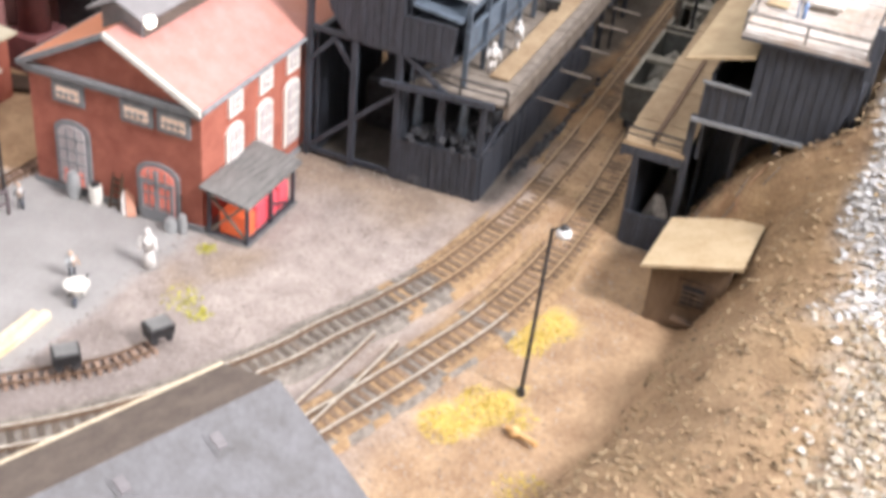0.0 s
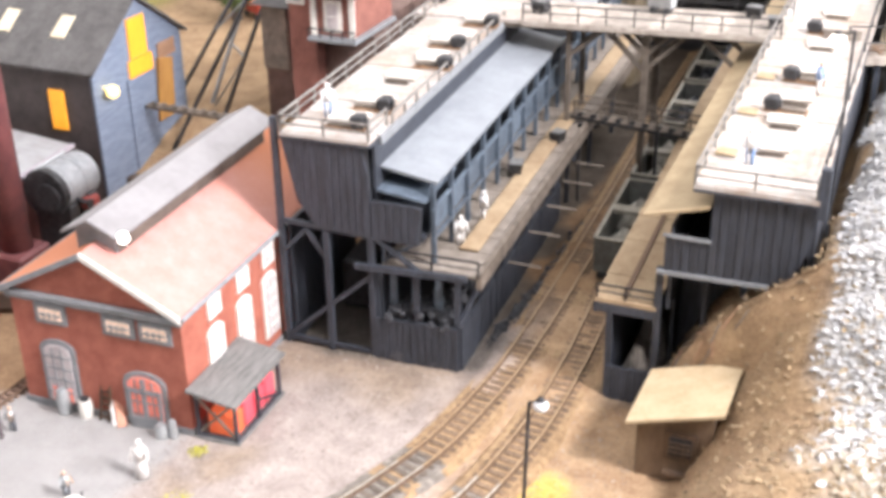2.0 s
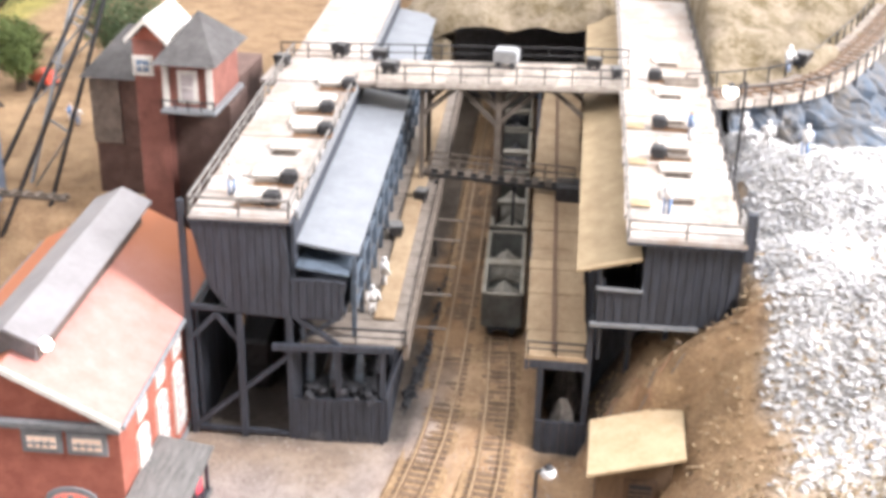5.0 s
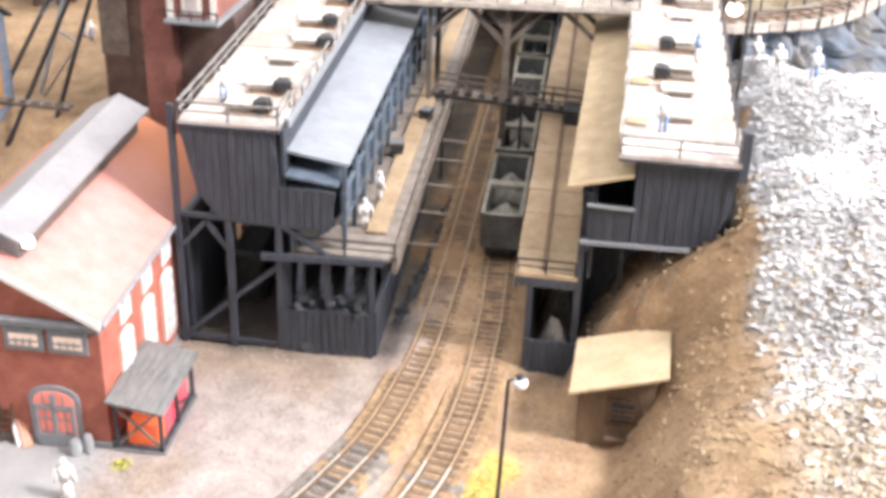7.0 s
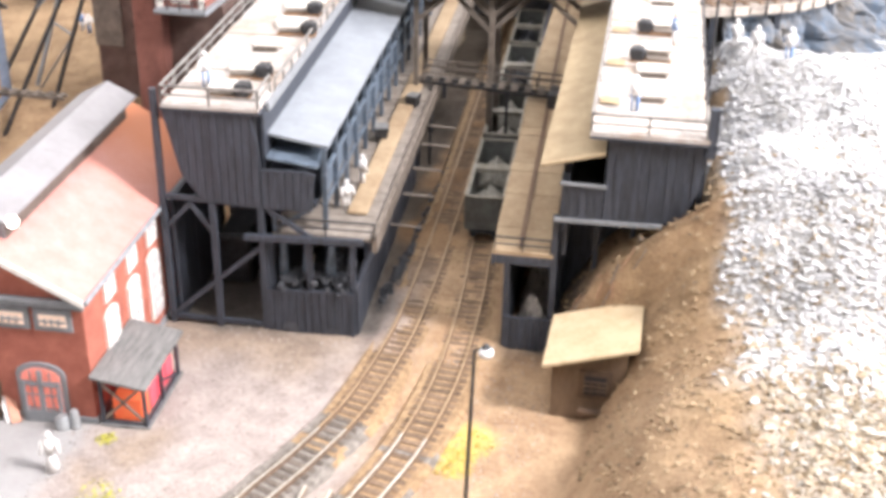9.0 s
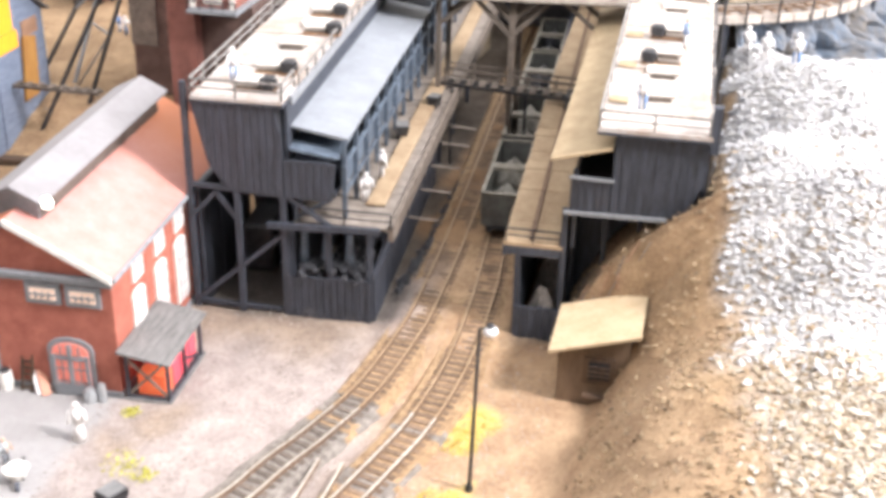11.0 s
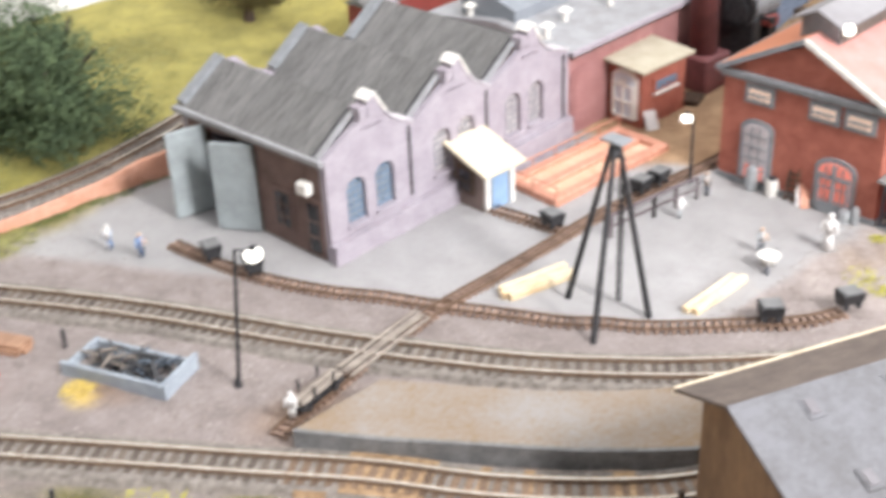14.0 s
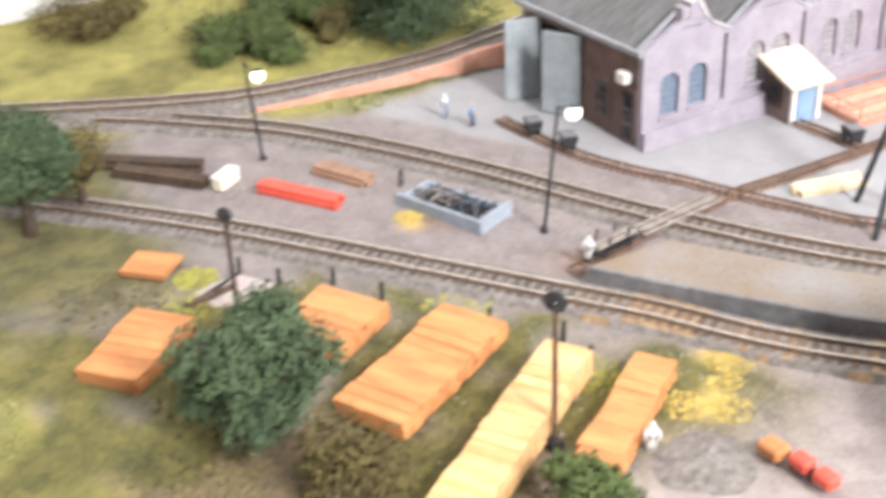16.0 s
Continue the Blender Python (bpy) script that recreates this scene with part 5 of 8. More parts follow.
def works_shed():
    ob = thing("locomotive_works", "lilac brick works with sawtooth felt roof and arched windows", "building")
    X0, X1 = -3.33, -2.0
    valleys, peaks = (-2.46, -1.74, -1.06, -0.30), (-2.08, -1.38, -0.69)
    prof = [(-0.30, -0.03), (-2.46, -0.03), (-2.46, 0.645)]
    for p, q in zip(peaks, valleys[1:]):
        prof += [(p - 0.10, 0.79), (p - 0.098, 0.83), (p - 0.03, 0.835), (p + 0.06, 0.83), (p + 0.11, 0.775), (p + 0.15, 0.735), (p + 0.21, 0.70), (q - 0.03, 0.655), (q - 0.0001, 0.645)]
    openings = ((-2.242, 0.185, "blue_glass"), (-2.013, 0.20, "blue_glass"), (-1.524, 0.235, "pale_glass"), (-1.305, 0.24, "pale_glass"), (-0.865, 0.245, "pale_glass"), (-0.64, 0.255, "pale_glass"))
    bm = bm_new()
    pierced(bm, prof, [arch_line(c, z, z + 0.285, 0.15) for c, z, _ in openings], "x", X1 - 0.05, X1)
    part("facade", bm, "brick_lilac", ob)
    bm = bm_new()
    prism(bm, prof, "x", X0, X0 + 0.05)
    part("rear_facade", bm, "brick_lilac", ob)
    # Darker brick than the facade: the end wall's shade is in its colour.
    bm = bm_new()
    prism(bm, [(-3.31, -0.03), (-3.12, -0.03), (-3.12, 0.545), (-2.64, 0.57), (-2.64, -0.03), (-2.051, -0.03), (-2.051, 0.632), (-3.31, 0.612)], "y", -2.46, -2.41)
    part("end_wall", bm, "brick_brown", ob)
    bm = bm_new()
    box(bm, X0 + 0.02, X1 - 0.02, -0.35, -0.30, 0, 0.645)
    part("party_wall", bm, "brick_rose", ob)
    for v, p, q in zip(valleys, peaks, valleys[1:]):
        n = 12
        for i in range(n):
            a, b = X0 - 0.03 + (X1 - X0 - 0.02) * i / n, X0 - 0.03 + (X1 - X0 - 0.02) * (i + 1) / n
            bm = bm_new()
            prism(bm, [(v - 0.03, 0.615), (p - 0.05, 0.845), (p - 0.05, 0.86), (v - 0.03, 0.63)], "x", a + 0.001, b - 0.001)
            part("felt_strip", bm, "roof_felt", ob)
        bm = bm_new()
        prism(bm, [(p - 0.049, 0.845), (q - 0.031, 0.60), (q - 0.031, 0.615), (p - 0.049, 0.86)], "x", X0 - 0.03, X1 - 0.055)
        part("north_light", bm, "roof_felt", ob)
        bm = bm_new()
        beam(bm, (X1 - 0.06, v, 0.655), (X1 - 0.06, p - 0.06, 0.86), 0.03, 0.02)
        part("gable_flashing", bm, "roof_grey", ob)
        bm = bm_new()
        beam(bm, (X1 - 0.092, v, 0.65), (X1 - 0.092, p - 0.08, 0.845), 0.03, 0.012)
        part("valley_gutter", bm, "dark_iron", ob)
        bm = bm_new()
        beam(bm, (X0 + 0.01, v, 0.665), (X0 + 0.01, p - 0.05, 0.87), 0.08, 0.03)
        part("verge_coping", bm, "trim_grey", ob)
        bm = bm_new()
        box(bm, X1 - 0.075, X1 + 0.012, p - 0.10, p - 0.041, 0.81, 0.878, 0.004)
        prism(bm, [(p - 0.04, 0.80), (p + 0.09, 0.80), (p + 0.085, 0.81), (p + 0.02, 0.925), (p - 0.005, 0.935), (p - 0.04, 0.90)], "x", X1 - 0.075, X1 + 0.012)
        part("pinnacle", bm, "brick_lilac", ob)
        bm = bm_new()
        beam(bm, (X1 - 0.032, p + 0.01, 0.942), (X1 - 0.032, p + 0.095, 0.805), 0.105, 0.016)
        beam(bm, (X1 - 0.032, p - 0.045, 0.905), (X1 - 0.032, p + 0.0, 0.945), 0.105, 0.010)
        part("pinnacle_cap", bm, "white", ob)
        for k in range(6):
            bm = bm_new()
            box(bm, X1 + 0.001, X1 + 0.009, p - 0.085 + 0.028 * k, p - 0.071 + 0.028 * k, 0.735, 0.752)
            part("relief_brick", bm, "brick_lilac", ob)
        bm = bm_new()
        rod(bm, (X1 + 0.009, q - 0.065, 0.19), (X1 + 0.009, q - 0.065, 0.64), 0.007, n=8)
        part("downpipe", bm, "dark_iron", ob)
        for (ya, za), (yb, zb) in (((p + 0.095, 0.805), (p + 0.15, 0.748)), ((p + 0.15, 0.748), (p + 0.21, 0.71)), ((p + 0.21, 0.71), (q - 0.02, 0.662))):
            bm = bm_new()
            beam(bm, (X1 - 0.055, ya, za), (X1 - 0.055, yb, zb), 0.135, 0.012)
            part("coping", bm, "coping_pale", ob)
    bm = bm_new()
    beam(bm, (X0 - 0.04, -2.49, 0.622), (X1 + 0.01, -2.49, 0.645), 0.03, 0.035)
    part("eaves_board", bm, "roof_grey", ob)
    bm = bm_new()
    prism(bm, [(-2.475, -0.03), (-0.31, -0.03), (-0.31, 0.19), (-1.4, 0.16), (-2.475, 0.125)], "x", X1 + 0.0005, X1 + 0.055)
    part("plinth", bm, "brick_lilac", ob)
    for c, z, g in openings:
        bm = bm_new()
        box(bm, X1 - 0.040, X1 - 0.034, c - 0.078, c + 0.078, z - 0.003, z + 0.288)
        pane = part("window", bm, g, ob)
        for k in (-1, 0, 1):
            bm = bm_new()
            box(bm, X1 - 0.0335, X1 - 0.026, c + k * 0.036 - 0.003, c + k * 0.036 + 0.003, z, z + 0.28)
            part("glazing_bar", bm, "trim_grey", pane)
        for k in range(1, 6):
            bm = bm_new()
            box(bm, X1 - 0.0330, X1 - 0.0265, c - 0.075, c + 0.075, z + 0.045 * k - 0.003, z + 0.045 * k + 0.003)
            part("glazing_bar", bm, "trim_grey", pane)
        bm = bm_new()
        box(bm, X1 - 0.02, X1 + 0.02, c - 0.085, c + 0.085, z - 0.018, z - 0.0005)
        part("sill", bm, "brick_lilac", ob)
    for hinge, ang, w in (((-3.10, -2.475), -105, 0.25), ((-2.63, -2.475), 212, 0.27)):
        bm = bm_new()
        box(bm, 0, w, -0.012, 0.012, 0.01, 0.58)
        for k in range(1, 6):
            box(bm, w * k / 6 - 0.003, w * k / 6 + 0.003, -0.016, 0.016, 0.015, 0.575)
        leaf = part("door_leaf", bm, "door_grey", ob, "open grey-green workshop door leaf")
        leaf.matrix_local = place(*hinge, 0, ang)
    window_on(ob, -2.40, 0.12, 0.34, 0.12, "y", -2.46, -1, "dark_glass", "brick_brown", False, (1, 2))
    window_on(ob, -2.125, 0.04, 0.35, 0.09, "y", -2.46, -1, "dark_glass", "brick_brown", False, (0, 2))
    bm = bm_new()
    box(bm, -2.21, -2.11, -2.52, -2.461, 0.41, 0.49, 0.012)
    part("lamp_box", bm, "white", ob, "pale box lamp on the end wall")
    bm = bm_new()
    box(bm, X0 + 0.03, X1 - 0.06, -2.40, -0.36, 0.0, 0.01)
    part("shop_floor", bm, "concrete_dark", ob)

    # boiler house behind
    ob = thing("boiler_house", "rose brick boiler house with flat grey roof and cornice", "building")
    bm = bm_new()
    box(bm, X0, X1 - 0.03, -0.295, 1.95, -0.03, 0.60)
    part("wall", bm, "brick_rose", ob)
    bm = bm_new()
    prism(bm, [(X0 - 0.02, 0.601), (X1 + 0.02, 0.601), (X1 + 0.02, 0.62), (-2.65, 0.70), (X0 - 0.02, 0.62)], "y", -0.29, 2.0)
    part("roof", bm, "roof_grey", ob)
    bm = bm_new()
    beam(bm, (X1 + 0.02, -0.29, 0.615), (X1 + 0.02, 2.0, 0.615), 0.03, 0.03)
    part("cornice", bm, "brick_lilac", ob)
    # Dark brick blocks stand in for the shaded gaps between dentils.
    for i in range(30):
        bm = bm_new()
        box(bm, X1 - 0.029, X1 - 0.005, -0.24 + 0.075 * i, -0.20 + 0.075 * i, 0.56, 0.60)
        part("dentil_gap", bm, "brick_brown", ob)
    bm = bm_new()
    prism(bm, [(-3.05, 0.66), (-2.55, 0.69), (-2.55, 0.77), (-2.80, 0.85), (-3.05, 0.77)], "y", -0.2, 0.5)
    part("skylight", bm, "roof_pale", ob, "pale skylight on the flat roof")
    for x, y in ((-2.25, -0.22), (-2.35, 0.10), (-2.95, -0.22), (-2.3, 0.55)):
        bm = bm_new()
        rod(bm, (x, y, 0.60), (x, y, 0.74), 0.022)
        rod(bm, (x, y, 0.74), (x, y, 0.765), 0.05, 0.015, 10)
        part("vent_pipe", bm, "white", ob)
    window_on(ob, -0.10, 0.08, 0.46, 0.24, "x", X1 - 0.03, 1, "brick_rose", "brick_rose", True, (0, 0), "blind_arch")


MADE = set(bpy.data.objects)
works_shed()
swing(MADE, (-2.0, -2.46), 3.5)


M["frosted"] = mat("frosted_white_panes", (0.68, 0.74, 0.80), (0.55, 0.62, 0.70), 0.3, 80, bump=0, clear=0.4)
M["kiosk_wood"] = mat("faded_brown_boards", (0.25, 0.185, 0.16), (0.15, 0.11, 0.095), 0.75, 120, stretch=(1, 1, 0.3))


def kiosk():
    ob = thing("kiosk", "small timber gatehouse with cream roof and blue door", "hut")
    bm = bm_new()
    prism(bm, [(-2.06, -0.02), (-1.79, -0.02), (-1.79, 0.285), (-2.06, 0.385)], "y", -1.44, -1.195)
    part("wall", bm, "kiosk_wood", ob)
    bm = bm_new()
    prism(bm, [(-2.09, 0.395), (-1.72, 0.272), (-1.72, 0.29), (-2.09, 0.413)], "y", -1.495, -1.145)
    part("roof", bm, "roof_cream", ob)
    bm = bm_new()
    box(bm, -1.788, -1.775, -1.385, -1.245, 0.01, 0.24)
    part("door", bm, "blue", ob, "pale blue door")
    for y in (-1.422, -1.213):
        bm = bm_new()
        box(bm, -1.788, -1.77, y - 0.018, y + 0.018, 0.0, 0.285)
        part("corner_board", bm, "white", ob)
    window_on(ob, -1.95, 0.12, 0.25, 0.09, "y", -1.44, -1, "dark_glass", "brown_wood", False, (1, 1))

    ob = thing("weighing_hut", "small red brick hut with cream roof and arched window", "hut")
    bm = bm_new()
    prism(bm, [(-2.18, -0.02), (-1.88, -0.02), (-1.88, 0.41), (-2.18, 0.43)], "y", 0.17, 0.64)
    part("wall", bm, "brick_red", ob)
    bm = bm_new()
    prism(bm, [(-2.24, 0.44), (-1.84, 0.412), (-1.84, 0.432), (-2.24, 0.46)], "y", 0.12, 0.69)
    part("roof", bm, "roof_dull", ob)
    arched = window_on(ob, -2.03, 0.05, 0.37, 0.17, "y", 0.17, -1, "frosted", "white", True, (0, 0))
    for x in (-2.115, -2.03, -1.945):
        bm = bm_new()
        box(bm, x - 0.009, x + 0.009, 0.138, 0.148, 0.05, 0.29)
        part("glazing_bar", bm, "white", arched)
    for z in (0.06, 0.17, 0.29):
        bm = bm_new()
        box(bm, -2.115, -1.945, 0.1365, 0.1475, z - 0.008, z + 0.008)
        part("glazing_bar", bm, "white", arched)
    for a in (35, 65, 90, 115, 145):
        bm = bm_new()
        beam(bm, (-2.03, 0.142, 0.29), (-2.03 + 0.082 * math.cos(math.radians(a)), 0.142, 0.29 + 0.075 * math.sin(math.radians(a))), 0.008)
        part("fan_bar", bm, "white", arched)
    window_on(ob, 0.41, 0.25, 0.31, 0.22, "x", -1.88, 1, "blue_glass", "brick_red", False, (3, 0))
    bm = bm_new()
    box(bm, -1.879, -1.85, 0.28, 0.54, 0.215, 0.232)
    part("sill", bm, "white", ob)

    ob = thing("brick_pit", "long red brick pit with low railings", "pit")
    x0, x1, y0, y1 = -1.97, -1.52, -1.09, 0.02
    for name, b in (("kerb", (x0, x0 + 0.07, y0, y1)), ("kerb", (x1 - 0.07, x1, y0, y1)), ("kerb", (x0 + 0.07, x1 - 0.07, y0, y0 + 0.07)), ("kerb", (x0 + 0.07, x1 - 0.07, y1 - 0.07, y1)), ("middle_wall", (-1.78, -1.71, y0 + 0.07, y1 - 0.07))):
        bm = bm_new()
        box(bm, *b, -0.03, 0.05, 0.006)
        part(name, bm, "terracotta", ob)
    bm = bm_new()
    box(bm, x0 + 0.02, x1 - 0.02, y0 + 0.02, y1 - 0.02, 0.0, 0.016)
    part("pit_floor", bm, "pit_floor", ob)
    railing(ob, [(x0 + 0.02, y1), (x0 + 0.02, y0 + 0.03), (x1 - 0.02, y0 + 0.03)], 0.05, 0.07, 0.2, False, "terracotta", 0.008)
    bm = bm_new()
    beam(bm, (-1.80, 0.20, 0.0), (-1.865, 0.23, 0.12), 0.09, 0.012)
    solid("leaning_board", bm, "fig_white", "pale blue-white board leaning by the hut", "board", group="boards by the wall")


kiosk()


def tripod():
    ob = thing("pit_tripod", "dark timber tripod hoist with hanging iron chain", "hoist")
    top = (-0.555, -1.70, 0.965)
    for f in ((-0.775, -1.81), (-0.38, -2.05), (-0.33, -1.66)):
        bm = bm_new()
        rod(bm, (*f, -0.01), (top[0] + 0.06 * (f[0] - top[0]), top[1] + 0.06 * (f[1] - top[1]), top[2]), 0.018, 0.013, 8)
        part("leg", bm, "dark_iron", ob)
    bm = bm_new()
    box(bm, top[0] - 0.07, top[0] + 0.07, top[1] - 0.05, top[1] + 0.05, top[2], top[2] + 0.018, 0.005)
    part("top_plate", bm, "trim_grey", ob)
    bm = bm_new()
    ball(bm, (top[0], top[1], top[2] - 0.06), 0.035, 8)
    part("pulley", bm, "dark_iron", ob)
    bm = bm_new()
    cx, cy = top[0] + 0.035, top[1] + 0.012
    for i in range(22):
        z = top[2] - 0.11 - i * 0.038
        d = 0.013
        e = (d, 0) if i % 2 else (0, d)
        for s in (-1, 1):
            rod(bm, (cx + s * e[0], cy + s * e[1], z - 0.02), (cx + s * e[0], cy + s * e[1], z + 0.02), 0.0055, n=6)
            rod(bm, (cx - e[0], cy - e[1], z + s * 0.02), (cx + e[0], cy + e[1], z + s * 0.02), 0.0055, n=6)
    part("chain", bm, "dark_iron", ob)


tripod()


def signal_box():
    """The long shed whose roof stands close before the camera."""
    ob = thing("goods_shed", "brown timber goods shed with worn grey felt roof", "building", (1.235, -1.59, 0), -111.3)
    # own axes: x along the eaves away from the mine, y towards the tall ridge
    L = 1.36
    bm = bm_new()
    prism(bm, [(0.06, -0.03), (1.02, -0.03), (1.02, 0.56), (0.325, 0.80), (0.06, 0.69)], "x", 0.06, L - 0.08)
    part("wall", bm, "house_tan", ob)
    bm = bm_new()
    prism(bm, [(-0.02, 0.685), (0.325, 0.835), (0.325, 0.85), (-0.02, 0.70)], "x", 0.0, L)
    part("rear_slope", bm, "roof_brown", ob)
    bm = bm_new()
    prism(bm, [(0.3255, 0.835), (1.12, 0.56), (1.12, 0.576), (0.3255, 0.851)], "x", 0.0, L)
    part("front_slope", bm, "roof_worn", ob)
    for x, y in ((0.33, 0.435), (0.69, 0.425), (1.06, 0.425), (0.33, 0.74), (0.67, 0.745), (1.03, 0.735)):
        z = 0.843 - (y - 0.325) * 0.3313
        bm = bm_new()
        prism(bm, [(y - 0.045, z + 0.012), (y + 0.045, z - 0.018), (y + 0.045, z - 0.004), (y - 0.045, z + 0.026)], "x", x - 0.035, x + 0.035)
        hatch = part("roof_hatch", bm, "roof_worn", ob)
        bm = bm_new()
        prism(bm, [(y - 0.03, z + 0.0215), (y + 0.03, z + 0.0015), (y + 0.03, z + 0.007), (y - 0.03, z + 0.027)], "x", x - 0.02, x + 0.02)
        part("hatch_pane", bm, "hatch_grey", hatch)
    bm = bm_new()
    beam(bm, (0, -0.022, 0.69), (L, -0.022, 0.69), 0.012, 0.03)
    part("eaves_board", bm, "roof_cream", ob)
    for y in (0.12, 0.42):
        bm = bm_new()
        beam(bm, (L + 0.03, y, 0.0), (L + 0.03, y, 0.30), 0.022)
        part("buffer_post", bm, "brown_wood", ob)


signal_box()


def loading_bank():
    """Low ramp between the two lines, with a stone edge."""
    ob = thing("loading_bank", "low sandy loading bank with dark stone edge", "platform")
    edge = [(-0.81, -3.63), (-0.46, -3.38), (-0.11, -3.095), (0.2, -2.85), (0.42, -2.64), (0.575, -2.47), (0.82, -2.08)]
    back = [(0.50, -1.85), (0.28, -2.13), (0.03, -2.42), (-0.22, -2.65), (-0.55, -2.90), (-0.82, -3.10)]
    outline = edge + back
    c = Vector((-0.2, -2.7, 0))
    bm = bm_new()
    prism(bm, outline, "z", -0.02, 0.105)
    part("bank_top", bm, "platform", ob)
    for p, q in zip(edge, edge[1:]):
        bm = bm_new()
        d = (Vector(q) - Vector(p)).normalized()
        nrm = Vector((d.y, -d.x)) * 0.012
        beam(bm, (p[0] + nrm.x, p[1] + nrm.y, 0.05), (q[0] + nrm.x, q[1] + nrm.y, 0.05), 0.022, 0.125)
        part("edge_stone", bm, "concrete_dark", ob)


loading_bank()


def wagon(y0, y1, load):
    ob = thing("hopper_wagon", "dusty grey open hopper wagon with ore in two bays", "wagon", (1.655 - 0.052 * ((y0 + y1) / 2 - 2.4), (y0 + y1) / 2, 0), 3.0, "hopper wagons on the mine track")
    h, w = (y1 - y0) / 2 - 0.02, 0.125
    z0, z1 = 0.12, 0.36
    for a, b in (((-w, -w + 0.014, -h, h), 0), ((w - 0.014, w, -h, h), 0), ((-w + 0.014, w - 0.014, -h, -h + 0.014), 0), ((-w + 0.014, w - 0.014, h - 0.014, h), 0)):
        bm = bm_new()
        box(bm, *a, z0, z1)
        part("body_side", bm, "wagon_blue", ob)
    for s in (-1, 1):
        bm = bm_new()
        box(bm, s * w - 0.012, s * w + 0.012, -h - 0.004, h + 0.004, z1, z1 + 0.012)
        part("top_rim", bm, "wagon_rim", ob)
        bm = bm_new()
        box(bm, -w + 0.013, w - 0.013, s * h - 0.012, s * h + 0.012, z1, z1 + 0.012)
        part("top_rim", bm, "wagon_rim", ob)
    bm = bm_new()
    box(bm, -w + 0.013, w - 0.013, -0.045, 0.045, z1 - 0.02, z1 + 0.010)
    part("cross_tie", bm, "wagon_rim", ob)
    bm = bm_new()
    box(bm, -w + 0.014, w - 0.014, -h + 0.014, h - 0.014, z0, z0 + 0.05)
    part("floor", bm, "wagon_blue", ob)
    for s in (-1, 1):
        bm = bm_new()
        c = s * h * 0.5
        rnd = random.Random(int(y0 * 10) + s)
        n = 7
        rows = []
        for k in range(n):
            v = c + h * 0.40 * (2 * k / (n - 1) - 1)
            top = (z1 - 0.02) * (1 - 0.35 * abs(2 * k / (n - 1) - 1) ** 2) + rnd.uniform(-0.012, 0.012)
            rows.append([bm.verts.new((u, v, z)) for u, z in ((-w + 0.016, z0 + 0.06), (-0.05, z0 + 0.06 + 0.6 * (top - z0 - 0.06) + rnd.uniform(-0.01, 0.01)), (rnd.uniform(-0.01, 0.01), top), (0.05, z0 + 0.06 + 0.6 * (top - z0 - 0.06)), (w - 0.016, z0 + 0.06))])
        for p, q in zip(rows, rows[1:]):
            for i in range(4):
                bm.faces.new((p[i], p[i + 1], q[i + 1], q[i]))
        bm.faces.new(rows[0])
        bm.faces.new(rows[-1][::-1])
        part("load", bm, load, ob)
    for i in range(-3, 4):
        for s in (-1, 1):
            bm = bm_new()
            box(bm, s * w - (0.0 if s > 0 else 0.012), s * w + (0.012 if s > 0 else 0.0), i * h / 3.2 - 0.008, i * h / 3.2 + 0.008, z0, z1 - 0.002)
            part("side_rib", bm, "wagon_blue", ob)
    bm = bm_new()
    box(bm, -0.10, 0.10, -h - 0.01, h + 0.01, 0.095, 0.119)
    part("underframe", bm, "dark_iron", ob)
    for y in (-0.62 * h, 0.62 * h):
        for s in (-1, 1):
            bm = bm_new()
            rod(bm, (s * 0.052, y, 0.10), (s * 0.07, y, 0.10), 0.042, n=14)
            part("wheel", bm, "dark_iron", ob)
    for s in (-1, 1):
        for x in (-0.07, 0.07):
            bm = bm_new()
            rod(bm, (x, s * h, 0.11), (x, s * (h + 0.035), 0.11), 0.012, n=8)
            rod(bm, (x, s * (h + 0.035), 0.11), (x, s * (h + 0.04), 0.11), 0.024, n=10)
            part("buffer", bm, "dark_iron", ob)


for a, b in ((2.40, 3.43), (3.49, 4.52), (4.58, 5.61), (5.67, 6.70)):
    wagon(a, b, "ore" if a < 4 else "coal")


